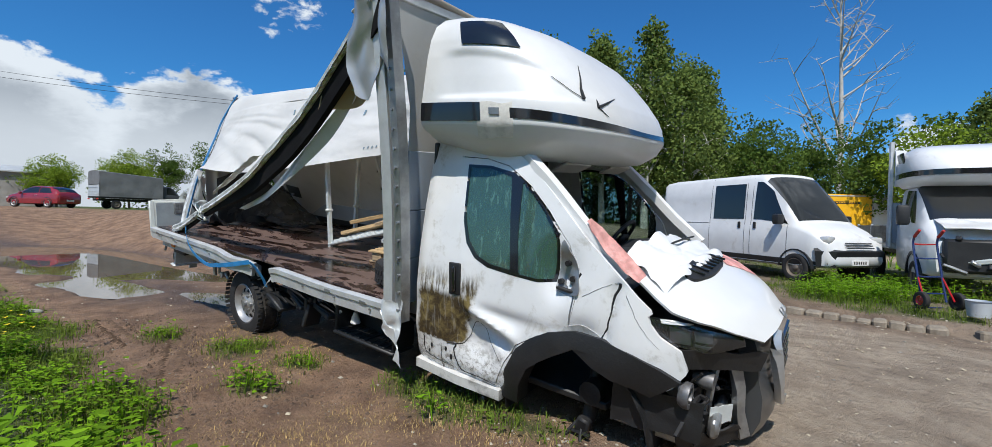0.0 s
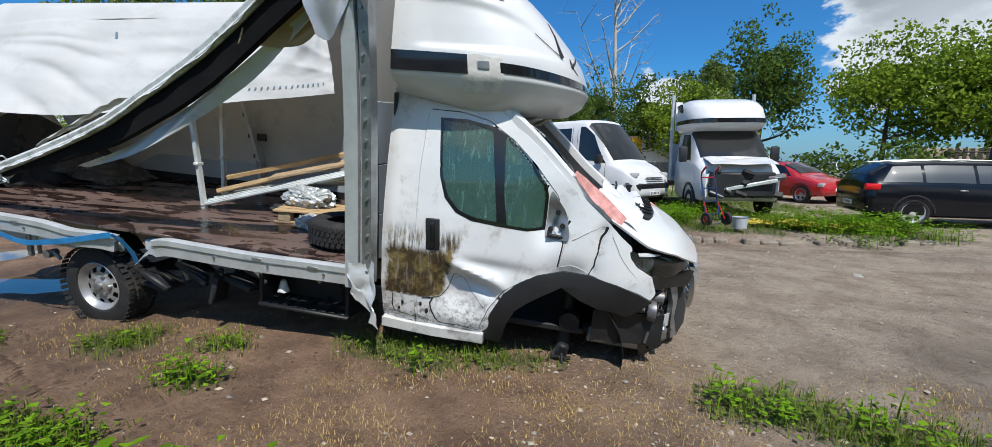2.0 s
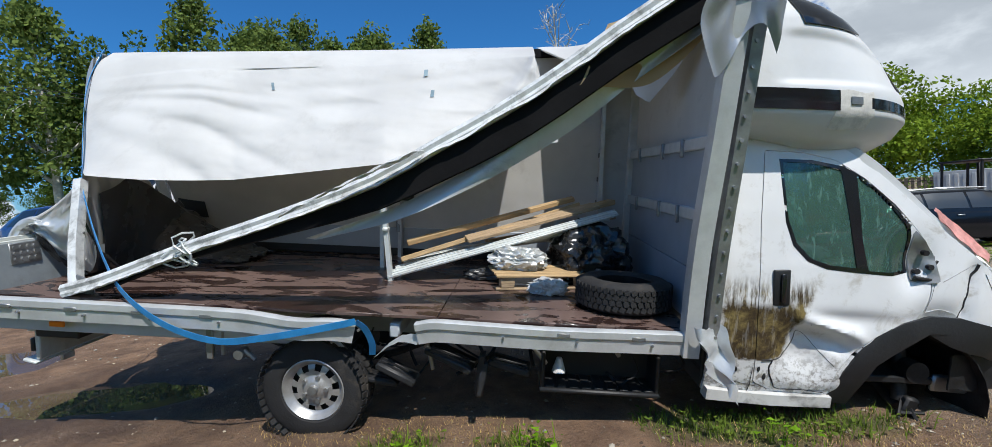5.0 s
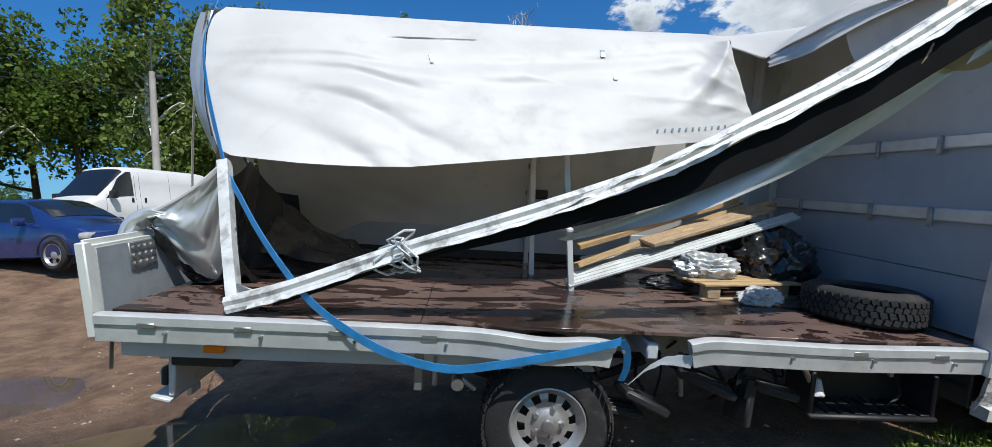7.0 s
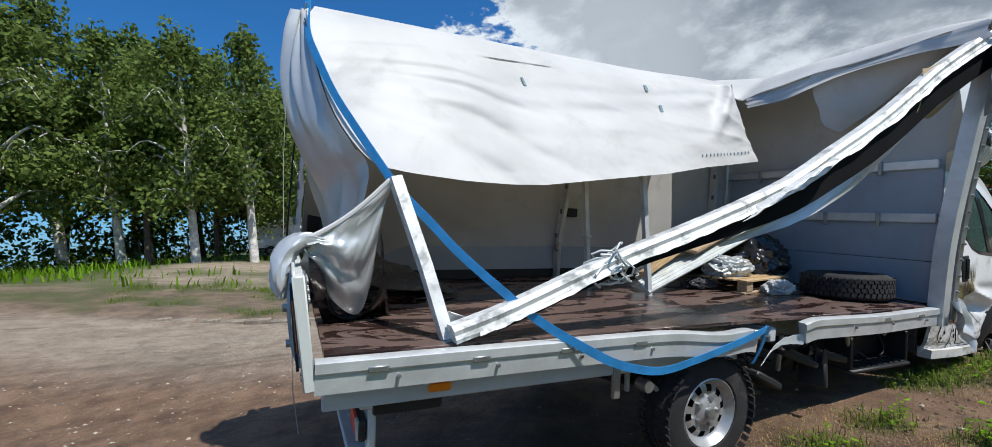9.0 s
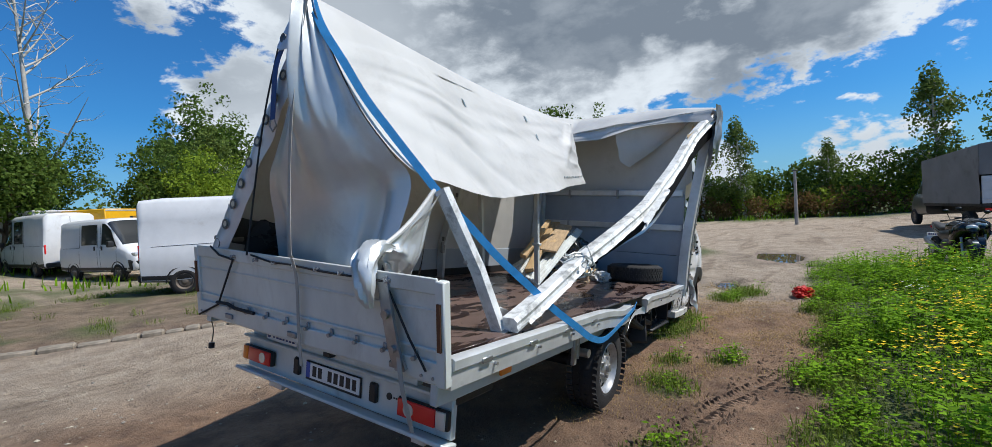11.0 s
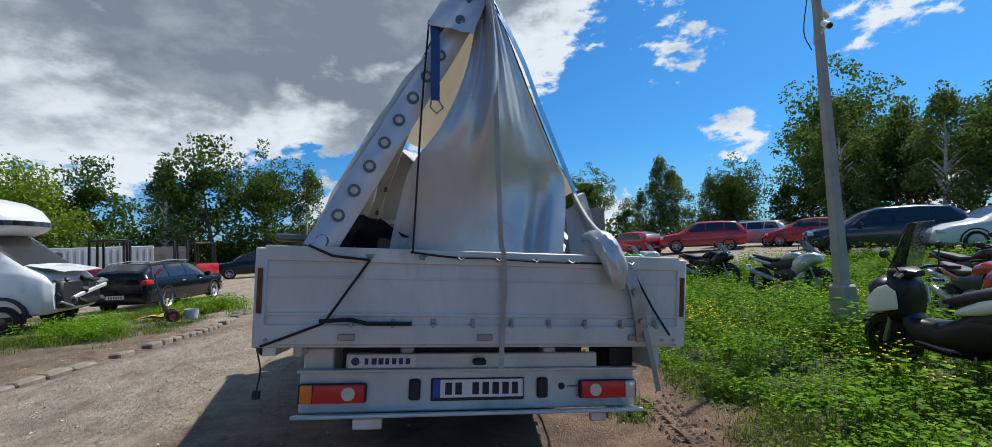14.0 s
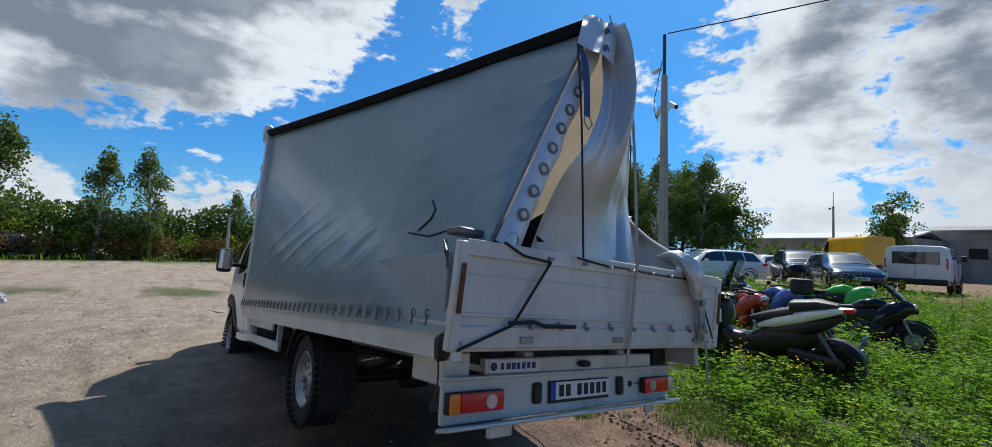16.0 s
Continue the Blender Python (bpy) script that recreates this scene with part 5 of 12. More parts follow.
def muddy(m):
    """Mud splashed over the rear of the door and the panel behind it, thinning upwards."""
    nt = m.node_tree
    b = nt.nodes["Principled BSDF"]
    co = nt.nodes.new("ShaderNodeTexCoord")
    sp = nt.nodes.new("ShaderNodeSeparateXYZ")
    nt.links.new(co.outputs["Object"], sp.inputs[0])
    wob = math_node(nt, "MULTIPLY", math_node(nt, "SUBTRACT", noise_node(nt, co.outputs["Object"], 7, 8, 0.72), 0.5), 0.20)
    x = math_node(nt, "ADD", sp.outputs[0], wob)
    z = math_node(nt, "ADD", sp.outputs[2], math_node(nt, "MULTIPLY", wob, 0.6))
    mp = nt.nodes.new("ShaderNodeMapping")
    mp.inputs["Scale"].default_value = (7, 7, 0.9)
    nt.links.new(co.outputs["Object"], mp.inputs["Vector"])
    streak = smooth_range(nt, noise_node(nt, mp.outputs[0], 4, 8, 0.72), 0.38, 0.60)
    # the splash leans: widest at the crease, narrower at the torn foot of the door
    lean = math_node(nt, "SUBTRACT", x, math_node(nt, "MULTIPLY", math_node(nt, "SUBTRACT", z, 0.865), 0.37))
    mask = math_node(nt, "MULTIPLY", smooth_range(nt, x, 0.02, 0.10), smooth_range(nt, lean, 0.50, 0.44))
    body = math_node(nt, "MULTIPLY", smooth_range(nt, z, 0.85, 0.875), smooth_range(nt, z, 1.30, 1.20))
    drips = math_node(nt, "MULTIPLY", math_node(nt, "MULTIPLY", smooth_range(nt, z, 1.10, 1.22), smooth_range(nt, z, 1.46, 1.30)), math_node(nt, "MULTIPLY", streak, 0.8))
    mask = math_node(nt, "MULTIPLY", mask, math_node(nt, "MAXIMUM", math_node(nt, "MULTIPLY", body, math_node(nt, "ADD", 0.70, math_node(nt, "MULTIPLY", streak, 0.30))), drips))
    grain = noise_node(nt, co.outputs["Object"], 46, 7, 0.75)
    patch = noise_node(nt, co.outputs["Object"], 8, 6, 0.7, 0.6)
    mud = mix_col(nt, smooth_range(nt, patch, 0.42, 0.70), (0.024, 0.013, 0.004), (0.27, 0.205, 0.07))
    mud = mix_col(nt, math_node(nt, "MULTIPLY", smooth_range(nt, grain, 0.35, 0.65), 0.55), mud, (0.10, 0.066, 0.016))
    # black grime spreading up from the sill and the crushed fold
    low = math_node(nt, "MULTIPLY", smooth_range(nt, z, 1.02, 0.72), smooth_range(nt, noise_node(nt, co.outputs["Object"], 22, 8, 0.75), 0.46, 0.60))
    old = b.inputs["Base Color"].links[0].from_socket
    c = mix_col(nt, math_node(nt, "MULTIPLY", low, 0.75), old, (0.13, 0.115, 0.09))
    mask = math_node(nt, "MULTIPLY", mask, 1.25, clamp=True)
    nt.links.new(mix_col(nt, mask, c, mud), b.inputs["Base Color"])
    rg = b.inputs["Roughness"].links[0].from_socket
    nt.links.new(math_node(nt, "ADD", rg, math_node(nt, "MULTIPLY", mask, 0.5), clamp=True), b.inputs["Roughness"])


muddy(DIRTY_WHITE)
PAINT_SCRAPED = mat("scraped_white_paint", (0.60, 0.60, 0.585), 0.45, var=0.1, scale=6, bump=0.08, dirt=0.6, dirt_col=(0.12, 0.11, 0.10), dirt_scale=4.2)

SIDE = [(0.02, 0.60), (0.30, 0.56), (0.84, 0.57), (0.90, 0.80), (0.99, 0.97), (1.10, 1.06), (1.22, 1.11), (1.38, 1.135), (1.54, 1.13), (1.70, 1.09), (1.84, 1.03), (1.945, 0.975), (2.03, 1.10), (1.985, 1.22), (1.87, 1.29), (1.795, 1.385),
        (1.83, 1.42), (1.74, 1.495), (1.66, 1.57), (1.60, 1.62), (1.40, 1.78), (1.15, 2.01), (0.98, 2.16), (0.80, 2.28), (0.62, 2.33), (0.30, 2.35), (0.02, 2.36)]
DOOR = [(0.32, 0.70), (0.44, 0.64), (0.80, 0.66), (0.87, 0.84), (0.98, 1.01), (1.14, 1.12), (1.33, 1.16), (1.36, 1.40), (1.34, 1.60), (1.29, 1.73), (1.12, 1.92), (0.95, 2.07), (0.76, 2.19), (0.55, 2.235), (0.31, 2.24), (0.285, 1.8), (0.29, 1.2)]
REAR_GLASS = [(0.42, 2.165), (0.60, 2.165), (0.79, 2.125), (0.84, 1.80), (0.885, 1.505), (0.72, 1.515), (0.60, 1.555), (0.51, 1.65), (0.455, 1.80)]
FRONT_GLASS = [(0.885, 2.085), (0.97, 2.02), (1.09, 1.90), (1.185, 1.79), (1.205, 1.72), (1.20, 1.50), (1.10, 1.485), (0.955, 1.49), (0.915, 1.70)]
GLASS_HOLE = [(0.40, 2.185), (0.60, 2.185), (0.80, 2.15), (0.90, 2.095), (1.00, 2.015), (1.11, 1.905), (1.205, 1.80), (1.225, 1.72), (1.222, 1.485), (1.10, 1.465), (0.885, 1.475), (0.70, 1.49), (0.58, 1.535), (0.49, 1.63), (0.44, 1.78)]


def flank(s, wreck):
    """The fixed side panels, the door and its glass; s: -1 right, +1 left."""
    def place(x, z, off=0.0):
        return (x, s * (side_y(x, z) - (dent(x, z) if wreck else 0.0) + off), z)
    bm = bmesh.new()
    skin(bm, SIDE, [DOOR], place, 0.03, 0.025, (0, -s, 0))
    part("side_panel", bm, DIRTY_WHITE if wreck else WHITE, truck, "white cab side panel" if not wreck else "crumpled white cab side panel")
    bm = bmesh.new()
    inner = [(x + (0.6 - x) * 0.012, z + (1.5 - z) * 0.008) for x, z in DOOR]
    skin(bm, inner, [GLASS_HOLE], lambda x, z: place(x, z, 0.004), 0.022, 0.03, (0, -s, 0))
    door = part("cab_door", bm, DIRTY_WHITE if wreck else WHITE, truck, "dented mud-stained white cab door" if wreck else "white cab door")
    bm = bmesh.new()
    skin(bm, GLASS_HOLE, [REAR_GLASS, FRONT_GLASS], lambda x, z: place(x, z, 0.006), 0.02, 0.02, (0, -s, 0))
    part("window_seal", bm, GLOSS_BLACK, door)
    for poly in (REAR_GLASS, FRONT_GLASS):
        bm = bmesh.new()
        skin(bm, poly, [], lambda x, z: place(x, z, 0.000), 0.05, 0.004, (0, -s, 0))
        ob = part("side_window", bm, GLASS_GREEN if wreck else GLASS_CLEAR, door, "green tinted cracked side window" if wreck else "")
        ob.visible_shadow = False
    # handle in its dish
    bm = bmesh.new()
    hx, hz = 0.425, 1.36
    yy = s * (side_y(hx, hz) + 0.008)
    box(bm, (0.105, 0.022, 0.235), (hx, yy, hz), (0, -3, 0), 0.03, 3)
    handle = part("door_handle", bm, BLACK, door, "black upright door handle")
    bm = bmesh.new()
    box(bm, (0.032, 0.03, 0.19), (hx + 0.004, yy + s * 0.016, hz), (0, -3, 0), 0.012, 2)
    part("grip", bm, GLOSS_BLACK, handle)
    # sill
    bm = bmesh.new()
    sweep(bm, [(0.03, s * 0.95, 0.60), (0.45, s * 0.955, 0.585), (0.84, s * 0.95, 0.59)], [(-0.05, -0.04), (0.05, -0.04), (0.055, 0.035), (-0.05, 0.045)])
    part("sill", bm, PAINT_SCRAPED if wreck else WHITE, truck)
    # wheel arch trim
    bm = bmesh.new()
    edge = [(0.84, 0.58), (0.90, 0.80), (0.99, 0.97), (1.10, 1.06), (1.22, 1.11), (1.38, 1.135), (1.54, 1.13), (1.70, 1.09), (1.84, 1.03), (1.93, 0.985)]
    if not wreck:
        edge.append((1.96, 0.80))
    loops = []
    for k, (x, z) in enumerate(edge):
        nx, nz = x - 1.38, z - 0.50
        ln = math.hypot(nx, nz)
        nx, nz = nx / ln, nz / ln
        w = 0.028 + ((0.010 * math.sin(5 * k) + 0.065 * step01(k, 3, 6)) if wreck else 0)
        d = 0.125 - (0.05 if wreck and 3 < k < 7 else 0) * (1 + math.sin(3 * k)) - 0.02 * (k > 7)
        y = s * (side_y(x, z) - (0.6 * dent(x, z) if wreck else 0))
        loops.append([Vector((x - nx * d, y - s * 0.12, z - nz * d)), Vector((x - nx * d, y + s * 0.012, z - nz * d)), Vector((x - nx * 0.02, y + s * 0.026, z - nz * 0.02)), Vector((x + nx * w, y + s * 0.010, z + nz * w)), Vector((x + nx * w, y - s * 0.02, z + nz * w))])
    rings(bm, loops)
    part("wheel_arch_trim", bm, BLACK, truck, "scuffed black plastic wheel arch" if wreck else "")
    # inner arch
    bm = bmesh.new()
    loops = []
    for k in range(13):
        a = radians(-8 + 196 * k / 12)
        p = (1.37 - 0.50 * math.cos(a), 0, 0.56 + 0.52 * math.sin(a))
        loops.append([Vector((p[0], s * 0.50, p[2])), Vector((p[0], s * 0.97, p[2])), Vector((p[0] * 1.001, s * 0.97, p[2] + 0.012)), Vector((p[0], s * 0.50, p[2] + 0.012))])
    rings(bm, loops)
    part("inner_wheel_arch", bm, DARK, truck)
    # windscreen pillar
    bm = bmesh.new()
    pil = curve_pts([(1.66, s * 0.90, 1.60), (1.40, s * 0.90, 1.80), (1.15, s * 0.88, 2.03), (0.95, s * 0.86, 2.20), (0.80, s * 0.80, 2.31)], 5)
    sweep(bm, pil, [(-0.05, -0.035), (0.045, -0.035), (0.05, 0.02), (0.0, 0.045), (-0.05, 0.03)])
    part("windscreen_pillar", bm, WHITE, truck)
    return door


right_door = flank(-1, True)
flank(1, False)


def mud_patch(name, outline, at_off, material, parent, label=""):
    bm = bmesh.new()
    poly = [(x + 0.012 * fold(x, z, 3, 14), z + 0.012 * fold(x, z, 8, 14)) for x, z in round_poly(outline, 4, 0.3)]
    skin(bm, poly, [], lambda x, z: (x, -(side_y(x, z) - dent(x, z) + at_off + 0.004 * fold(x, z, 2, 30)), z), 0.018, 0.005, (0, 1, 0))
    return part(name, bm, material, parent, label)


STEEL_GREY = mat("dull_grey_steel", (0.20, 0.20, 0.21), 0.5, 0.6, var=0.3, scale=12, bump=0.1, dirt=0.4)


def make_damage():
    # scraped crease lines over wing and door
    for pts, r in (([(1.64, 1.56), (1.60, 1.44), (1.59, 1.32), (1.56, 1.22), (1.50, 1.15)], 0.010), ([(0.60, 1.18), (0.70, 1.02), (0.76, 0.92)], 0.002), ([(1.37, 1.60), (1.375, 1.45), (1.34, 1.2)], 0.002), ([(1.68, 1.50), (1.74, 1.38), (1.80, 1.30), (1.88, 1.22)], 0.002), ([(1.42, 1.44), (1.54, 1.52), (1.64, 1.57)], 0.002)):
        bm = bmesh.new()
        run = curve_pts([(x, 0, z) for x, z in pts], 6)
        run = [(p.x + 0.010 * fold(p.x * 3, p.z * 3, 2, 8), p.z) for p in run]
        tube(bm, [(x, -(side_y(x, z) - dent(x, z) + 0.001), z) for x, z in run], r, 5, r * 0.3)
        part("crease_scratch", bm, CORD if r > 0.008 else STEEL_GREY, truck)
    # torn mirror foot
    bm = bmesh.new()
    skin(bm, round_poly([(1.235, 1.78), (1.36, 1.62), (1.40, 1.44), (1.30, 1.42), (1.225, 1.44)], 3, 0.2), [], lambda x, z: (x, -(side_y(x, z) - dent(x, z) + 0.012 + 0.02 * fold(x, z, 4, 11)), z), 0.02, 0.02, (0, 1, 0))
    foot = part("mirror_mount", bm, STEEL, truck, "torn grey mirror mount")
    bm = bmesh.new()
    for p in ((1.30, 1.62), (1.34, 1.53), (1.26, 1.50)):
        cyl(bm, 0.018, 0.03, (p[0], -1.01, p[1]), "y", 10)
    box(bm, (0.12, 0.03, 0.02), (1.30, -1.02, 1.455), (0, 8, 10), 0.005)
    box(bm, (0.10, 0.035, 0.16), (1.395, -0.99, 1.50), (0, 18, 0), 0.03)
    part("mount_bolts", bm, DARK, foot)
    # dark scrapes on arch and wing
    mud_patch("bare_scrape", [(1.25, 1.20), (1.42, 1.27), (1.55, 1.22), (1.50, 1.12), (1.34, 1.10)], 0.004, PAINT_SCRAPED, truck)
    # torn edges of the crushed lower door
    for pts, r in (([(0.36, 0.862), (0.43, 0.858), (0.415, 0.80), (0.455, 0.70), (0.50, 0.655), (0.62, 0.66), (0.80, 0.645)], 0.007), ([(0.43, 0.86), (0.49, 0.88), (0.545, 0.95), (0.585, 1.06), (0.66, 1.02), (0.74, 0.93), (0.83, 0.84)], 0.0035), ([(0.12, 0.85), (0.13, 0.72), (0.25, 0.69), (0.40, 0.665)], 0.004), ([(0.30, 0.60), (0.305, 0.84)], 0.003)):
        bm = bmesh.new()
        run = [(p.x + 0.006 * fold(p.x, p.z, 2, 20), p.z + 0.006 * fold(p.x, p.z, 5, 20)) for p in curve_pts([(x, 0, z) for x, z in pts], 6)]
        tube(bm, [(x, -(side_y(x, z) - dent(x, z) + 0.005), z) for x, z in run], r, 5, r * 0.3)
        part("torn_edge", bm, CORD, right_door)
    for x, z, k in ((0.345, 0.80, 1.0), (0.39, 0.745, 1.2), (0.20, 0.79, 0.9), (0.17, 0.735, 0.7)):
        bm = bmesh.new()
        bmesh.ops.create_uvsphere(bm, u_segments=10, v_segments=6, radius=0.017 * k, matrix=Matrix.Translation((x, -(side_y(x, z) - dent(x, z) + 0.004), z)) @ Matrix.Diagonal((0.7, 0.25, 1.2, 1)))
        part("punched_hole", bm, CORD, truck)
    # front suspension left hanging where the wheel was
    bm = bmesh.new()
    tube(bm, [(1.40, -0.55, 0.62), (1.42, -0.80, 0.50)], 0.035, 10)
    tube(bm, [(1.44, -0.72, 0.95), (1.43, -0.80, 0.55)], 0.045, 12)
    cyl(bm, 0.075, 0.10, (1.46, -0.84, 0.78), "y", 20)
    tube(bm, curve_pts([(1.42, -0.86, 0.60), (1.45, -0.95, 0.46), (1.52, -0.96, 0.36), (1.56, -0.98, 0.27)], 4), 0.012, 6)
    tube(bm, curve_pts([(1.40, -0.86, 0.58), (1.34, -0.93, 0.48), (1.37, -0.95, 0.38)], 4), 0.010, 6)
    tube(bm, [(1.36, -0.9, 0.50), (1.50, -0.93, 0.52)], 0.014, 6)
    box(bm, (0.09, 0.06, 0.22), (1.42, -0.88, 0.50), (5, 12, 0), 0.015)
    part("broken_suspension", bm, DARK, truck, "broken hanging suspension strut")
    bm = bmesh.new()
    for k in range(7):
        tube(bm, [(1.55 + 0.03 * k, -0.55 + 0.045 * math.cos(t), 0.70 + 0.045 * math.sin(t)) for t in [2 * math.pi * i / 10 for i in range(11)]], 0.008, 5)
    part("coil_spring", bm, DARK, truck)
    # subframe and engine bay behind the torn bumper
    bm = bmesh.new()
    box(bm, (0.9, 1.5, 0.10), (1.65, 0.05, 0.66), bevel=0.03)
    box(bm, (0.55, 1.1, 0.45), (1.70, 0.10, 1.0), bevel=0.06)
    box(bm, (0.08, 1.4, 0.55), (2.02, 0.05, 0.98), bevel=0.02)
    part("engine_block", bm, DARK, truck)
    bm = bmesh.new()
    box(bm, (0.06, 1.5, 0.12), (2.12, 0.05, 0.72), (0, 0, 3), 0.02)
    box(bm, (0.05, 0.07, 0.42), (2.10, -0.55, 0.92), (0, 6, 0), 0.012)
    box(bm, (0.40, 0.04, 0.12), (1.80, -0.80, 0.68), (0, 5, 8), 0.015)
    part("crash_beam", bm, STEEL, truck, "bent grey crash beam")
    bm = bmesh.new()
    revolve(bm, [(0.075, 0.0), (0.078, -0.03), (0.06, -0.06), (0.045, -0.03), (0.05, 0.0)], "x", 20, (2.05, -0.86, 0.957), closed=True)
    part("fog_lamp_ring", bm, STEEL_GREY, truck)
    bm = bmesh.new()
    cyl(bm, 0.055, 0.12, (2.02, -0.42, 0.98), "x", 18)
    part("horn", bm, BLACK, truck)
    rng = random.Random(5)
    for k in range(26):
        bm = bmesh.new()
        p = Vector((rng.uniform(1.85, 2.15), rng.uniform(-0.85, -0.3), rng.uniform(0.75, 1.15)))
        tube(bm, curve_pts([p, p + Vector((rng.uniform(-.1, .1), rng.uniform(-.12, .12), rng.uniform(-.12, .05))), p + Vector((rng.uniform(-.12, .12), rng.uniform(-.18, .1), rng.uniform(-.3, 0)))], 3), rng.uniform(0.006, 0.016), 5)
        part("loose_hose", bm, CORD, truck)
    for k in range(12):
        bm = bmesh.new()
        box(bm, (rng.uniform(0.04, 0.14), rng.uniform(0.02, 0.1), rng.uniform(0.03, 0.12)), (0, 0, 0), (rng.uniform(0, 90), rng.uniform(0, 90), rng.uniform(0, 90)), 0.008)
        ob = part("broken_shard", bm, rng.choice((BLACK, PAINT_SCRAPED, STEEL, DARK)), truck)
        ob.matrix_basis = Matrix.Translation((rng.uniform(1.80, 2.10), rng.uniform(-0.86, -0.35), rng.uniform(0.72, 1.08)))


make_damage()


def hood_at(u, v):
    """u across from the right edge to the left, v from the windscreen to the nose."""
    e = abs(2 * u - 1)
    half = lerp_table(v, [(-0.2, 0.80), (0, 0.83), (0.25, 0.93), (0.42, 0.965), (0.6, 0.90), (0.8, 0.73), (1.0, 0.50)])
    edge = lerp_table(v, [(-0.2, 1.60), (0, 1.575), (0.42, 1.43), (0.7, 1.365), (1.0, 1.24)])
    mid = lerp_table(v, [(-0.2, 1.70), (0, 1.665), (0.5, 1.55), (0.8, 1.43), (1.0, 1.30)])
    k = 1 - e ** 2.2
    x = 1.635 + 0.70 * v + 0.08 * k * (1 - 0.3 * v)
    z = edge + (mid - edge) * k + 0.010 * math.sin(9 * u + 2) * v + 0.010 * fold(u * 4, v * 3, 3)
    return x, (2 * u - 1) * half, z


def make_front():
    bm = bmesh.new()
    surface(bm, hood_at, 40, 22, 0.015)
    hood = part("hood", bm, WHITE, truck, "white bonnet with pink film and crumpled sheet")
    # protective film torn over the bonnet
    bm = bmesh.new()

    def sheet(u, v):
        x, y, z = hood_at(0.04 + 0.62 * u, -0.16 + 0.46 * v + 0.06 * u * v)
        lift = 0.06 * abs(fold(u * 3, v * 3, 9)) + 0.05 * max(0, math.sin(4 * u + 2 * v)) * (1 - v) + 0.016 * abs(fold(u * 8, v * 6, 4)) + 0.006 * abs(fold(u * 17, v * 13, 2))
        return x + 0.04 * fold(u * 3, v * 2, 1), y, z + 0.012 + lift
    surface(bm, sheet, 40, 28, 0.002)
    part("crumpled_sheet", bm, FILM_WHITE, hood, "crumpled white plastic sheet")
    bm = bmesh.new()
    film = [(0.52, 0.46), (0.58, 0.34), (0.70, 0.28), (0.80, 0.34), (0.90, 0.56), (0.95, 0.78), (0.82, 0.76), (0.66, 0.66)]
    skin(bm, round_poly([(a + 0.02 * fold(a, b, 1, 9), b) for a, b in film], 4, 0.25), [], lambda a, b: (hood_at(a, b)[0], hood_at(a, b)[1], hood_at(a, b)[2] + 0.022), 0.03, 0.002, (0, 0, -1))
    part("pink_film", bm, PINK_TAPE, hood, "torn pink protective film")
    bm = bmesh.new()
    pillar = curve_pts([(1.72, -0.915, 1.565), (1.60, -0.915, 1.655), (1.44, -0.905, 1.79), (1.36, -0.90, 1.865)], 5)
    surface(bm, lambda u, v: pillar[int(u * 15)] + Vector((0.022, -0.038, 0.030)) + Vector((0.035, 0.03, 0.04)) * (v - 0.5) * (0.5 + 0.9 * math.sin(math.pi * (1 - u) * 0.8)) + Vector((0, -0.012 * fold(u * 6, v * 4, 3), 0.012 * fold(u * 7, v * 3, 6))), 15, 5, 0.003)
    part("pink_film", bm, PINK_TAPE, truck, "torn pink protective film on the windscreen pillar")
    # air intake grille
    bm = bmesh.new()
    skin(bm, round_poly([(0.19, 0.28), (0.30, 0.22), (0.50, 0.24), (0.60, 0.34), (0.50, 0.43), (0.32, 0.45), (0.20, 0.38)], 4, 0.3), [], lambda a, b: (hood_at(a, b)[0], hood_at(a, b)[1], hood_at(a, b)[2] + 0.035), 0.02, 0.03, (0, 0, -1))
    intake = part("air_intake", bm, BLACK, hood, "black louvred bonnet intake")
    for k in range(7):
        bm = bmesh.new()
        x, y, z = hood_at(0.25 + 0.045 * k, 0.335 + 0.002 * k)
        box(bm, (0.11, 0.018, 0.014), (x, y, z + 0.042), (0, 12, 12), 0.003)
        part("louvre", bm, GLOSS_BLACK, intake)
    # badge as a plain shape
    bm = bmesh.new()
    x, y, z = hood_at(0.5, 1.0)
    box(bm, (0.012, 0.06, 0.075), (x + 0.004, 0, z + 0.03), (0, -35, 0), 0.01)
    part("round_badge", bm, STEEL, hood)
    # head lamps
    for s in (-1, 1):
        def lamp_at(u, v, off=0.0):
            top = [(0, (1.79, -0.958, 1.385)), (0.3, (1.93, -0.925, 1.385)), (0.65, (2.10, -0.80, 1.35)), (1.0, (2.26, -0.60, 1.285))]
            low = [(0, (1.81, -0.955, 1.335)), (0.3, (1.95, -0.905, 1.235)), (0.65, (2.12, -0.795, 1.205)), (1.0, (2.27, -0.60, 1.245))]
            p, q = (Vector([lerp_table(u, [(k, c[i]) for k, c in t]) for i in range(3)]) for t in (top, low))
            p = p.lerp(q, v) + Vector((0.6, -0.7, 0.1)) * (off + 0.018 * math.sin(math.pi * v) * math.sin(math.pi * u))
            return Vector((p.x, -s * p.y, p.z))
        bm = bmesh.new()
        surface(bm, lambda u, v: lamp_at(u, v, -0.055), 18, 8, 0.02)
        lamp = part("headlamp", bm, GLOSS_BLACK, truck, "black rimmed headlamp with clear cover")
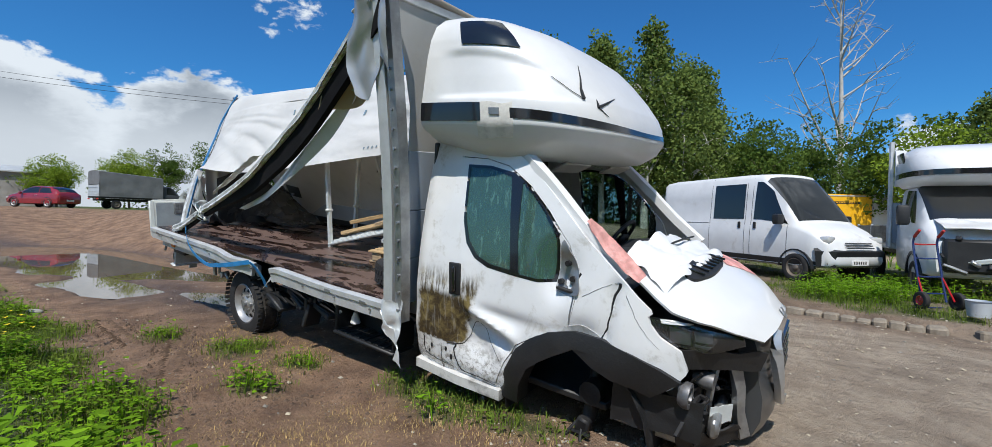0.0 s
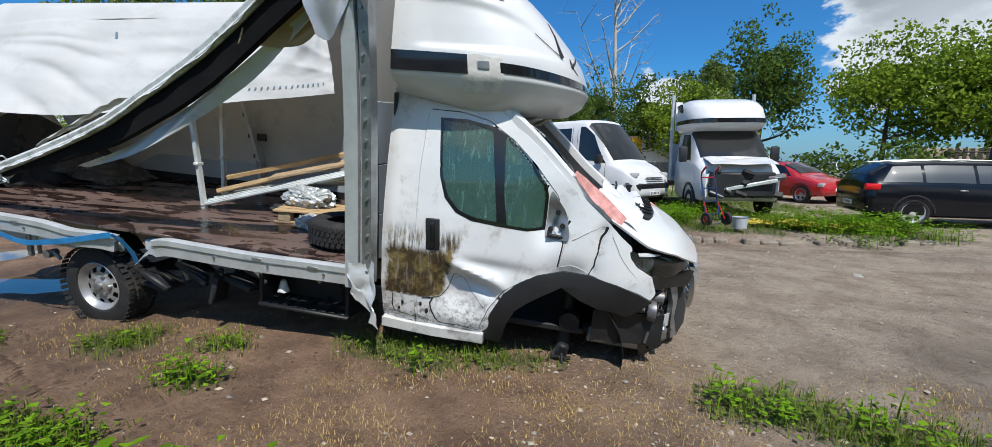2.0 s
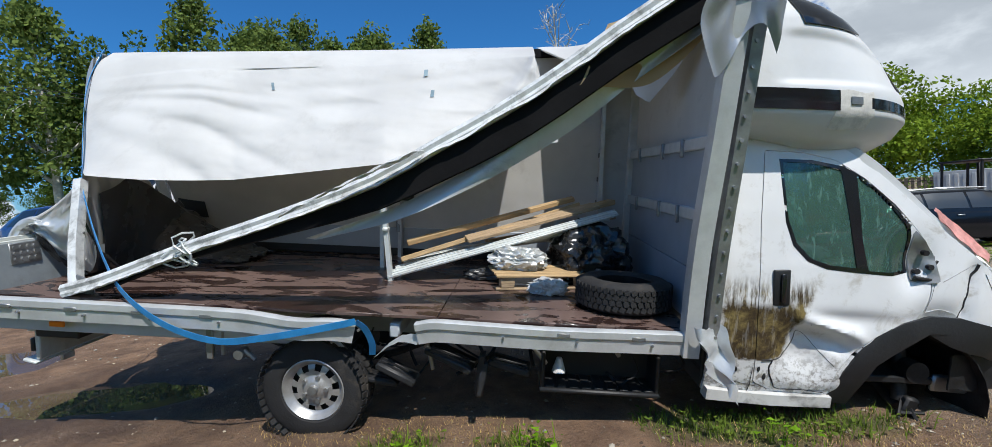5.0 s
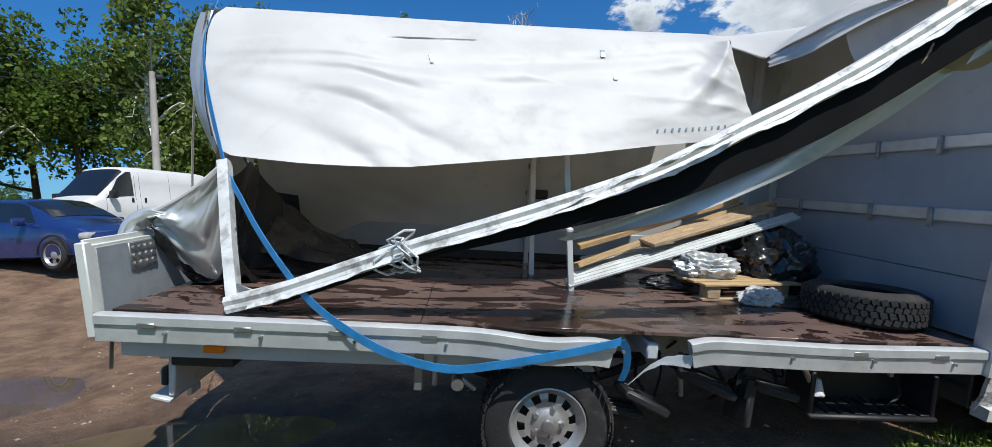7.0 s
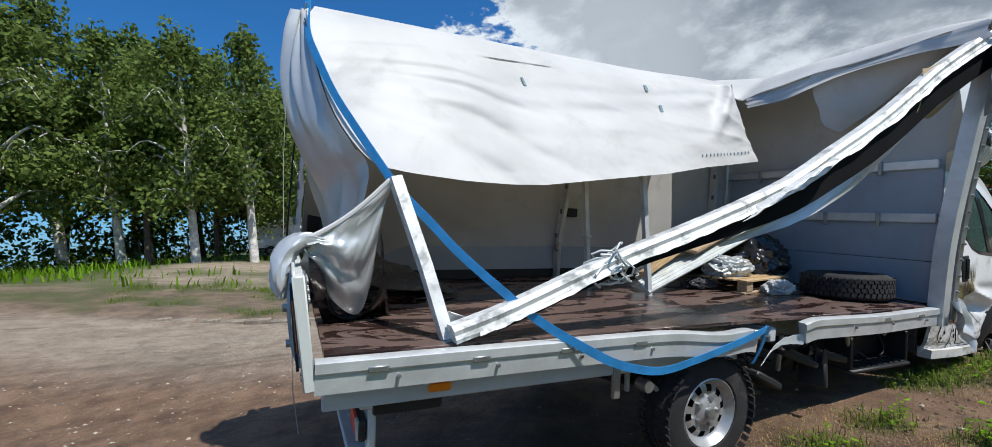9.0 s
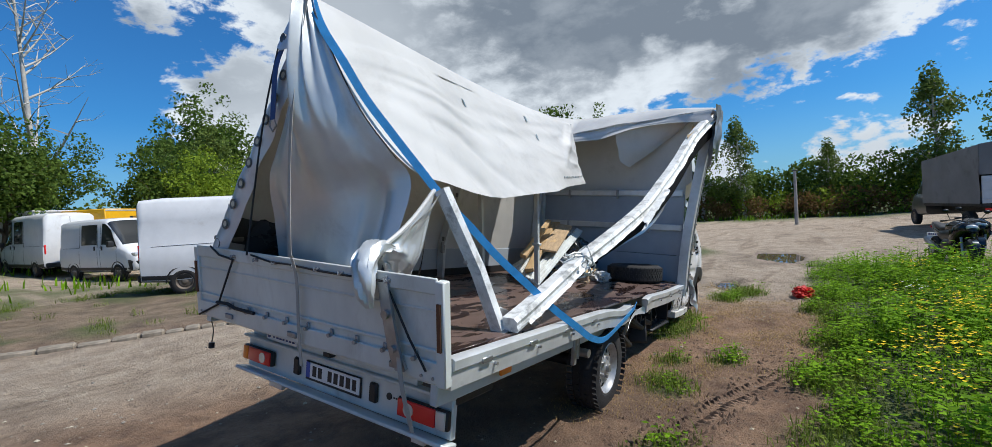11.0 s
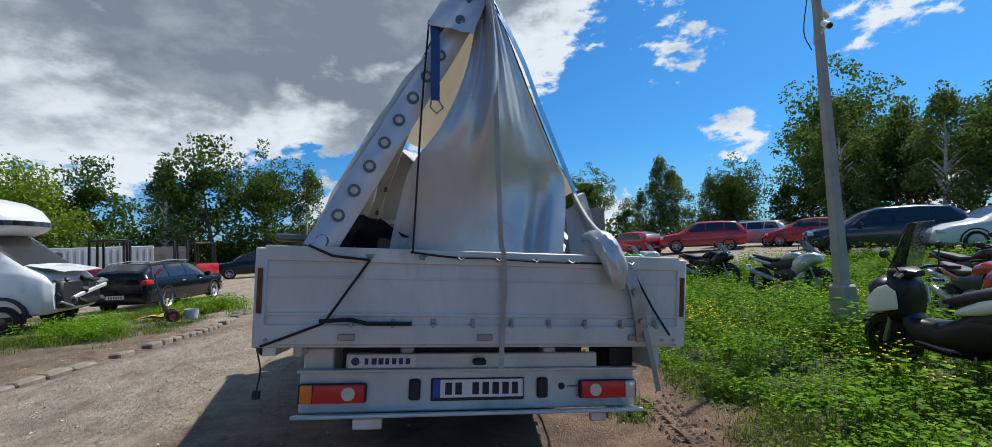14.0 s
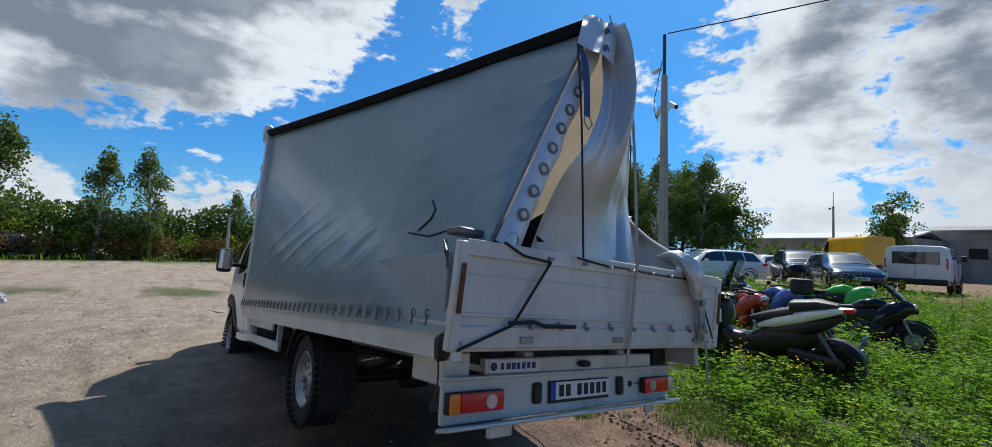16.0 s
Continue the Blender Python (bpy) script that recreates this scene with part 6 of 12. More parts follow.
        for u0, u1, v0, v1 in ((0.26, 0.46, 0.25, 0.82), (0.50, 0.68, 0.20, 0.60), (0.50, 0.84, 0.72, 0.82), (0.74, 0.88, 0.26, 0.56)):
            bm = bmesh.new()
            surface(bm, lambda u, v: lamp_at(u0 + (u1 - u0) * u, v0 + (v1 - v0) * v, -0.012 - 0.03 * abs(u - 0.4)), 6, 5, 0.004)
            part("reflector", bm, STEEL, lamp)
        bm = bmesh.new()
        surface(bm, lambda u, v: lamp_at(0.04 + 0.93 * u, 0.05 + 0.9 * v, 0.010), 14, 8, 0.003)
        ob = part("lens", bm, glass_lamp, lamp)
        ob.visible_shadow = False
        if s < 0:
            bm = bmesh.new()
            surface(bm, lambda u, v: lamp_at(0.14 + 0.34 * u, -0.06 + 0.24 * v * (1 - u) ** 0.7, 0.018 + 0.01 * fold(u * 5, v * 3, 2)), 14, 4, 0.002)
            part("torn_tape", bm, FILM_WHITE, lamp)
    # bumper: whole on the left, torn off short of the right corner
    bm = bmesh.new()
    loops = []
    for k in range(25):
        t = k / 24
        a = radians(-40 + 130 * t)
        y = -0.34 + 1.32 * t
        x = 2.38 - 0.46 * max(0, (t - 0.45) / 0.55) ** 2.4 - 0.05 * max(0, (0.15 - t) / 0.15)
        z = 0.94
        loops.append([Vector((x - 0.10, y, z - 0.34)), Vector((x + 0.0, y, z - 0.36)), Vector((x + 0.04, y, z - 0.24)), Vector((x + 0.035, y, z - 0.10)), Vector((x + 0.0, y, z + 0.02)), Vector((x - 0.02, y, z + 0.18)), Vector((x - 0.06, y, z + 0.29)), Vector((x - 0.14, y, z + 0.28))])
    rings(bm, loops)
    bumper = part("front_bumper", bm, GREY_DARK, truck, "torn dark grey front bumper")
    bm = bmesh.new()
    loops = []
    for k in range(17):
        t = k / 16
        y = -0.20 + 1.0 * t
        x = 2.405 - 0.34 * max(0, (t - 0.5) / 0.5) ** 2.2
        loops.append([Vector((x - 0.03, y, 1.27)), Vector((x - 0.012, y, 1.28)), Vector((x + 0.0, y, 1.20)), Vector((x - 0.02, y, 1.17)), Vector((x - 0.05, y, 1.2)), Vector((x - 0.05, y, 1.26))])
    rings(bm, loops)
    part("grille_surround", bm, SILVER_PAINT, bumper)
    bm = bmesh.new()
    sweep(bm, curve_pts([(2.38, -0.20, 1.26), (2.40, -0.24, 1.12), (2.43, -0.17, 0.92), (2.44, -0.06, 0.77), (2.45, 0.10, 0.72)], 5), [(-0.02, -0.03), (0.02, -0.03), (0.025, 0.03), (-0.02, 0.03)])
    part("grille_surround", bm, SILVER_PAINT, bumper)
    for k in range(6):
        bm = bmesh.new()
        box(bm, (0.02, 0.72, 0.016), (2.408 + 0.004 * (5 - k), 0.22, 0.86 + 0.055 * k), bevel=0.003)
        part("grille_bar", bm, GLOSS_BLACK, bumper)
    bm = bmesh.new()
    surface(bm, lambda u, v: (1.96 + 0.40 * u - 0.03 * v, -0.895 + 0.50 * u, 1.225 - 0.12 * v - 0.06 * u + 0.02 * fold(u * 4, v * 4, 2)), 14, 5, 0.012)
    part("broken_lamp_panel", bm, BLACK, truck)
    bm = bmesh.new()
    sweep(bm, [(2.20, -0.47, 1.09), (2.24, -0.45, 0.92), (2.25, -0.40, 0.74), (2.29, -0.36, 0.58)], [(-0.02, -0.035), (0.02, -0.035), (0.02, 0.035), (-0.02, 0.035)])
    part("hanging_bracket", bm, STEEL, truck)
    bm = bmesh.new()
    revolve(bm, [(0.001, 0.0), (0.05, 0.0), (0.055, -0.05), (0.03, -0.12), (0.001, -0.12)], "x", 18, (2.13, -0.646, 0.99))
    part("lamp_socket", bm, STEEL_GREY, truck)
    bm = bmesh.new()
    surface(bm, lambda u, v: (1.62 + 0.50 * u, -0.93 + 0.10 * u + 0.02 * fold(u * 4, v * 3, 5), 0.93 - 0.24 * v + 0.02 * fold(u * 5, v * 2, 3)), 14, 8, 0.01)
    part("torn_splash_shield", bm, BLACK, truck)
    bm = bmesh.new()
    surface(bm, lambda u, v: (2.12 + 0.10 * u, -0.62 + 0.14 * u, 0.82 - 0.11 * v + 0.02 * fold(u * 4, v * 4, 8)), 8, 6, 0.006)
    part("torn_splash_shield", bm, ALU_WHITE, truck)
    bm = bmesh.new()
    surface(bm, lambda u, v: (1.98 + 0.30 * u + 0.02 * fold(u * 5, v * 3, 2), -0.80 + 0.42 * u + 0.05 * v, 0.66 + 0.03 * fold(u * 3, v, 6) - 0.12 * v), 12, 4, 0.012)
    part("torn_under_tray", bm, BLACK, truck)


glass_lamp = glass_mat("lamp_cover_glass", (0.75, 0.80, 0.85), 0.85)
make_front()


def make_cab_shell():
    bm = bmesh.new()
    surface(bm, lambda u, v: (0.03 + 0.80 * v + 0.06 * math.sin(math.pi * u) * v, -0.86 + 1.72 * u, 2.34 + 0.05 * math.sin(math.pi * u) - 0.04 * v * v), 16, 10, 0.03)
    part("cab_roof", bm, WHITE, truck)
    bm = bmesh.new()
    box(bm, (0.03, 1.78, 1.75), (0.04, 0, 1.46), bevel=0.01)
    part("cab_rear_wall", bm, GREY_DARK, truck)
    bm = bmesh.new()
    box(bm, (1.55, 1.76, 0.05), (0.80, 0, 0.72), bevel=0.01)
    part("cab_floor", bm, BLACK, truck)
    # header rail above the lost windscreen with its rusty bond line
    bm = bmesh.new()
    sweep(bm, curve_pts([(0.82, -0.82, 2.29), (0.92, -0.45, 2.315), (0.95, 0, 2.325), (0.92, 0.45, 2.315), (0.82, 0.82, 2.29)], 5), [(-0.04, -0.03), (0.04, -0.03), (0.03, 0.03), (-0.04, 0.03)])
    part("windscreen_header", bm, RUST, truck)
    for y in (-0.42, 0.42):
        bm = bmesh.new()
        box(bm, (0.02, 0.42, 0.14), (0.98, y, 2.20), (0, 62, 0), 0.01)
        part("sun_visor", bm, TARP_INNER, truck)
    # dashboard
    bm = bmesh.new()
    loops = []
    for k in range(13):
        t = k / 12
        y = -0.86 + 1.72 * t
        b = 0.03 * math.sin(math.pi * t) + (0.05 * math.exp(-((t - 0.76) / 0.12) ** 2))
        loops.append([Vector((1.66, y, 1.50 + b * 0.5)), Vector((1.40, y, 1.58 + b)), Vector((1.18, y, 1.54 + b)), Vector((1.12, y, 1.40)), Vector((1.20, y, 1.05)), Vector((1.62, y, 1.05))])
    rings(bm, loops)
    dash = part("dashboard", bm, BLACK, truck, "dark grey plastic dashboard")
    bm = bmesh.new()
    box(bm, (0.30, 0.34, 0.02), (1.40, -0.15, 1.612), (0, -10, 0), 0.008)
    box(bm, (0.22, 0.24, 0.02), (1.38, -0.55, 1.60), (0, -10, 0), 0.008)
    part("dash_tray", bm, GREY_DARK, dash)
    bm = bmesh.new()
    c = Vector((1.08, 0.42, 1.60))
    ring = []
    for k in range(29):
        t = 2 * math.pi * k / 28
        ring.append(c + Vector((0.10 * math.sin(t), 0.195 * math.cos(t), 0.165 * math.sin(t))))
    tube(bm, ring, 0.017, 8)
    box(bm, (0.05, 0.16, 0.12), c + Vector((0.02, 0, -0.01)), (0, 30, 0), 0.03)
    for a in (0.1, math.pi - 0.1, -math.pi / 2):
        tube(bm, [c, c + Vector((0.10 * math.sin(a), 0.19 * math.cos(a), 0.16 * math.sin(a)))], 0.014, 6)
    part("steering_wheel", bm, BLACK, truck)
    for y, w in ((-0.42, 0.86), (0.50, 0.50)):
        bm = bmesh.new()
        box(bm, (0.48, w, 0.16), (0.52, y, 1.12), (0, -4, 0), 0.05, 2)
        box(bm, (0.16, w, 0.62), (0.26, y, 1.46), (0, -10, 0), 0.05, 2)
        part("seat", bm, SEAT, truck)
    for y in (-0.62, -0.22, 0.50):
        bm = bmesh.new()
        box(bm, (0.10, 0.26, 0.18), (0.20, y, 1.88), (0, -8, 0), 0.04, 2)
        part("head_rest", bm, SEAT, truck)
    # outside mirror of the left door
    bm = bmesh.new()
    box(bm, (0.12, 0.20, 0.36), (1.16, 1.24, 1.66), bevel=0.05, seg=2)
    tube(bm, [(1.20, 1.02, 1.60), (1.17, 1.16, 1.60)], 0.03, 8)
    mirror = part("outside_mirror", bm, BLACK, truck, "black outside mirror")
    bm = bmesh.new()
    box(bm, (0.006, 0.16, 0.28), (1.098, 1.24, 1.67), bevel=0.002)
    part("mirror_glass", bm, MIRROR, mirror)
    # rods of the blade and rear view fin
    bm = bmesh.new()
    tube(bm, curve_pts([(1.62, -0.55, 1.64), (1.70, -0.2, 1.72), (1.72, 0.3, 1.72)], 4), 0.008, 5)
    part("wiper_arm", bm, BLACK, truck)


MIRROR = mat("mirror_silver", (0.85, 0.86, 0.87), 0.02, 1.0, var=0.0, bump=0)
make_cab_shell()


LUTON = [(2.235, 0.9, 1.07), (2.27, 0.98, 1.21), (2.36, 1.06, 1.33), (2.44, 1.1, 1.37), (2.46, 1.112, 1.38), (2.58, 1.115, 1.35), (2.66, 1.105, 1.31), (2.78, 1.09, 1.21), (2.92, 1.07, 1.07), (3.05, 1.04, 0.92), (3.15, 0.99, 0.756), (3.22, 0.9, 0.566), (3.255, 0.72, 0.376)]


LUTON_CREASE = [(0.12, 2.945), (0.28, 2.952), (0.45, 2.955), (0.65, 2.935), (0.80, 2.90), (0.95, 2.845), (1.08, 2.77), (1.17, 2.70), (1.26, 2.62), (1.36, 2.50)]


def luton_at(a, z, off=0.0):
    """a: from -1 at the right rear edge over 0 at the nose to +1."""
    hy = lerp_table(z, [(k, y) for k, y, _ in LUTON]) + off
    fx = lerp_table(z, [(k, f) for k, _, f in LUTON]) + off
    t = a * math.pi / 2
    c, s = abs(math.cos(t)), abs(math.sin(t))
    n = 2 / 3.4
    x, y = 0.10 + (fx - 0.10) * c ** n, hy * s ** n * (1 if a > 0 else -1)
    # the flank lies recessed below a sweeping crease
    sunk = 0.024 * step01(lerp_table(x, LUTON_CREASE) - z, -0.02, 0.05) * step01(z, 2.62, 2.66) * step01(x, 0.20, 0.40)
    y -= sunk * (1 if a > 0 else -1)
    return Vector((x, y, z + 0.10 * step01(0.75 - x, 0, 0.75) * step01(2.46 - z, 0, 0.2) - 0.03 * step01(x, 0.9, 1.5)))


def luton_patch(bm, a0, a1, z0, z1, nu, nv, off, thick=0.006):
    f0, f1 = (z0 if callable(z0) else (lambda a: z0)), (z1 if callable(z1) else (lambda a: z1))

    def f(u, v):
        a = a0 + (a1 - a0) * u
        return luton_at(a, f0(a) + (f1(a) - f0(a)) * v, off)
    surface(bm, f, nu, nv, thick)


def make_luton():
    bm = bmesh.new()
    zs = [2.235, 2.25, 2.27, 2.31, 2.36, 2.40, 2.44, 2.455, 2.47, 2.52, 2.58] + [2.61 + 0.0125 * k for k in range(30)] + [2.99, 3.02, 3.05, 3.10, 3.15, 3.19, 3.22, 3.24, 3.255]
    loops = []
    for z in zs:
        loops.append([luton_at(math.copysign(1 - abs(1 - abs(2 * k / 180 - 1)) ** 1.25, k - 90), z) for k in range(181)])
    rings(bm, loops)
    spoiler = part("roof_spoiler_cabin", bm, WHITE_OLD, truck, "white moulded sleeper cabin over the cab roof")
    # black band along the waist, broken by a scraped bare patch
    for a0, a1 in ((-1.0, -0.857), (-0.742, 0.742), (0.76, 1.0)):
        bm = bmesh.new()
        top = (lambda a: 2.60 - 0.035 * (1 - abs(a))) if abs(a0) > 0.75 else (lambda a: 2.575 - 0.06 * (1 - abs(a)))
        luton_patch(bm, a0, a1, (lambda a: 2.475) if abs(a0) > 0.75 else (lambda a: 2.50 - 0.02 * (1 - abs(a))), top, 24, 3, 0.006)
        part("black_band", bm, GLOSS_BLACK, spoiler)
    bm = bmesh.new()
    luton_patch(bm, -0.87, -0.73, lambda a: 2.37 + 0.05 * fold(a * 9, 1), lambda a: 2.60 + 0.03 * fold(a * 11, 2), 14, 8, 0.005)
    part("scraped_patch", bm, PAINT_SCRAPED_LIGHT, spoiler)
    bm = bmesh.new()
    luton_patch(bm, -0.825, -0.785, 2.515, 2.56, 6, 3, 0.012)
    part("recessed_badge", bm, STEEL, spoiler)
    # dark roof windows
    for s in (-1, 1):
        bm = bmesh.new()
        luton_patch(bm, s * 0.90, s * 0.58, lambda a: 2.98 + 0.10 * (abs(a) - 0.74) * s * s, lambda a: 3.17 - 0.02 * (abs(a) < 0.6), 14, 5, 0.012)
        part("roof_window", bm, GLOSS_BLACK, spoiler, "gloss black roof window")
    # dark cracks and a torn aerial foot
    bm = bmesh.new()
    for pts, r in ((((-0.365, 2.66), (-0.345, 2.72), (-0.30, 2.80), (-0.24, 2.90)), 0.013), (((-0.28, 2.62), (-0.20, 2.665), (-0.12, 2.71)), 0.011), (((-0.28, 2.62), (-0.275, 2.67)), 0.010), (((-0.28, 2.62), (-0.23, 2.57)), 0.004), (((-0.365, 2.66), (-0.42, 2.70), (-0.50, 2.78)), 0.003)):
        tube(bm, [luton_at(a, z, 0.006) for a, z in pts], r, 6, 0.002)
    part("crack", bm, BLACK, spoiler)


PAINT_SCRAPED_LIGHT = mat("scuffed_bare_gelcoat", (0.66, 0.64, 0.60), 0.6, var=0.15, scale=12, bump=0.25, dirt=0.4, dirt_col=(0.4, 0.37, 0.33), dirt_scale=9)
make_luton()

# ---- torn tarpaulin body of the truck ----
TARP_REAR = mat("silver_foiled_tarpaulin", (0.56, 0.585, 0.59), 0.33, 0.45, var=0.12, scale=1.6, fine=170, bump=0.05, dirt=0.30, dirt_col=(0.30, 0.295, 0.29), dirt_scale=2.1)
TARP_SILVER = mat("bright_silver_tarpaulin", (0.64, 0.65, 0.66), 0.34, 0.25, var=0.1, scale=2, fine=160, bump=0.05, dirt=0.3, dirt_col=(0.28, 0.285, 0.30), dirt_scale=3, coat=0.15)
TARP_SHINY = mat("glossy_black_tarpaulin", (0.016, 0.017, 0.019), 0.22, var=0.2, scale=3, bump=0.08, coat=0.3)
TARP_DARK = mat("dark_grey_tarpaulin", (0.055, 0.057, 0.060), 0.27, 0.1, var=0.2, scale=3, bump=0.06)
APEX = Vector((-5.05, 0.16, 2.95))
RAIL_FRONT = Vector((-0.05, 1.08, 3.37))


def rail_at(t):
    """The left roof rail, from the front wall (0) to the fallen rear corner (1)."""
    return RAIL_FRONT.lerp(APEX, t) + Vector((0, 0, -0.02 * math.sin(math.pi * t)))


def make_left_curtain():
    bm = bmesh.new()

    def f(u, v, off=0.0):
        x = -0.02 - 4.98 * u
        low = Vector((x, 1.135, 0.99))
        up = rail_at(u)
        # pressed out by the side boards below, straight up to the rail above, and sewn to the eyelet strip behind
        p = low * (1 - v) ** 2 + Vector((x, 1.145, 1.80)) * (2 * v * (1 - v)) + up * v * v
        if u > 0.80:
            edge = low.lerp(Vector((-5.085, 0.955, 1.43)), v / 0.2) if v < 0.2 else Vector((-5.085, 0.955, 1.43)).lerp(Vector((-5.03, 0.21, 2.88)), (v - 0.2) / 0.8)
            p = p.lerp(edge, step01(u, 0.80, 1.0))
        b = 0.030 * math.sin(math.pi * v) * fold(u * 4, v * 2, 1) + 0.006 * fold(u * 12 + v * 9, v * 5, 2) * math.sin(math.pi * v) * (0.4 + 0.6 * u)
        b -= 0.020 * max(0.0, abs(fold(u * 5 + v * 6, v * 2 - u * 1.5, 7)) - 0.10) * step01(v, 0.12, 0.3) * (0.10 + 0.90 * u)
        # drag creases that run up towards the fallen rear corner
        for c0, lean, wide, deep in ((-0.42, 1.05, 0.016, 0.013), (-0.26, 0.95, 0.028, 0.016), (-0.12, 0.90, 0.014, 0.011), (0.0, 0.80, 0.030, 0.015), (0.10, 0.72, 0.013, 0.010), (0.22, 0.66, 0.022, 0.012), (0.34, 0.55, 0.012, 0.009), (-0.55, 1.2, 0.02, 0.012)):
            k = v - lean * (u - 0.12) - c0 + 0.05 * fold(u * 3, c0 * 9, 4)
            b += deep * (0.3 + 0.7 * step01(u, 0.2, 0.6)) * math.exp(-(k / wide) ** 2) * (0.35 + 0.9 * abs(fold(u * 3.2, c0 * 7, 2))) * step01(v, 0.16, 0.35) * step01(1.02 - v, 0, 0.12)
        return (p.x, p.y + b * step01(1.0 - u, 0, 0.06) + off - 0.02 * math.sin(math.pi * v) * (1 - u), p.z)
    surface(bm, f, 200, 110, 0.0)
    part("left_curtain", bm, TARP_GREY, truck, "silver-grey tarpaulin side curtain with creases")
    bm = bmesh.new()
    surface(bm, lambda u, v: f(u, v, -0.02), 85, 35, 0.0)
    part("curtain_lining", bm, TARP_BEIGE_IN, truck, "pale lining of the side curtain")
    # eyelets and rubber cord along the hem
    for k in range(34):
        x = -0.12 - 4.75 * k / 33
        bm = bmesh.new()
        revolve(bm, [(0.016, 0.0), (0.024, 0.004), (0.024, 0.0), (0.016, -0.002)], "y", 12, (x, 1.141, 1.075), closed=True)
        tube(bm, [(x, 1.145, 1.075), (x, 1.15, 1.02)], 0.006, 5)
        part("hem_eyelet", bm, STEEL_DARK, truck)
    bm = bmesh.new()
    tube(bm, [Vector(f(0.862 + 0.012 * math.sin(3 * t), 0.30 + 0.10 * t, 0.004)) for t in (0, 0.3, 0.6, 1.0)], 0.005, 5)
    tube(bm, [Vector(f(0.852, 0.30, 0.004)), Vector(f(0.877, 0.27, 0.004)), Vector(f(0.902, 0.275, 0.004))], 0.005, 5)
    part("scratch_mark", bm, CORD, truck)
    # roof rail with black seal
    bm = bmesh.new()
    sweep(bm, [rail_at(k / 20) + Vector((0, 0.01, 0.0)) for k in range(21)], [(-0.05, -0.05), (0.05, -0.06), (0.055, 0.02), (0.0, 0.045), (-0.05, 0.03)])
    part("roof_rail", bm, TARP_BLACK, truck, "black sealed left roof rail")
    bm = bmesh.new()
    box(bm, (0.16, 0.12, 0.26), RAIL_FRONT + Vector((0.02, 0.02, -0.02)), (0, 8, 0), 0.04)
    part("rail_end_cap", bm, ALU_WHITE, truck)
    # lower side boards on the inside
    for z0, z1, x0, x1 in ((1.06, 1.38, -4.95, -2.62), (1.06, 1.38, -2.58, -0.12)):
        bm = bmesh.new()
        box(bm, (x1 - x0, 0.025, z1 - z0), ((x0 + x1) / 2, 1.085, (z0 + z1) / 2), bevel=0.005)
        part("side_board", bm, BLUE_BOARD, truck, "blue-grey low side board")
        bm = bmesh.new()
        box(bm, (x1 - x0, 0.012, 0.085), ((x0 + x1) / 2, 1.066, 1.105), bevel=0.003)
        part("foot_strip", bm, BLACK, truck)
    bm = bmesh.new()
    surface(bm, lambda u, v: f(0.90 + 0.055 * u, 0.22 + 0.10 * v, -0.03), 6, 4, 0.004)
    part("lining_window", bm, GREY_DARK, truck)
    # inner support posts of the left wall
    for x in (-0.42, -2.60):
        bm = bmesh.new()
        top = rail_at(-x / 5.0)
        sweep(bm, [(x, 1.03, DECK), (x, 1.03, 1.42), (x - 0.04, top.y - 0.09, top.z - 0.06)], [(-0.045, -0.02), (0.045, -0.02), (0.045, 0.02), (-0.045, 0.02)], Vector((1, 0, 0)))
        post = part("side_post", bm, ALU, truck)
        for z in (1.5, 1.75, 2.0, 2.25):
            bm = bmesh.new()
            box(bm, (0.012, 0.03, 0.05), (x - 0.05, 1.03 + (top.y - 0.09 - 1.03) * (z - 1.42) / (top.z - 1.48) - 0.03, z), bevel=0.003)
            part("slot_hook", bm, STEEL_DARK, post)
    for x, z in ((-2.62, 1.40), (-2.50, 1.74)):
        bm = bmesh.new()
        box(bm, (0.13, 0.03, 0.09) if z > 1.5 else (0.05, 0.04, 0.13), (x, 1.0 if z < 1.5 else 0.93, z), bevel=0.01)
        part("latch_pad", bm, BLACK if z > 1.5 else STEEL, truck)


STEEL_DARK = mat("dark_zinc", (0.16, 0.16, 0.165), 0.45, 0.7, var=0.2, bump=0.05)
TARP_BEIGE_IN = mat("sunlit_curtain_lining", (0.57, 0.57, 0.565), 0.45, var=0.08, scale=1.3, fine=160, bump=0.05, dirt=0.30, dirt_col=(0.28, 0.28, 0.28), through_light=0.14)
make_left_curtain()

HEM_Y = [(-4.62, -0.67), (-4.2, -0.58), (-3.6, -0.42), (-3.0, -0.34), (-2.4, -0.30), (-1.8, -0.13), (-1.4, -0.03), (-0.97, 0.0)]
HEM_Z = [(-4.62, 1.91), (-4.4, 1.882), (-4.1, 1.872), (-3.6, 1.90), (-3.0, 1.985), (-2.4, 2.07), (-1.8, 2.18), (-1.4, 2.24), (-0.97, 2.31)]


REAR_EDGE = curve_pts([(-5.06, 0.13, 3.0), (-5.10, 0.0, 2.86), (-5.06, -0.13, 2.60), (-4.99, -0.26, 2.34), (-4.89, -0.39, 2.12), (-4.76, -0.54, 1.95), (-4.62, -0.67, 1.90)], 4)


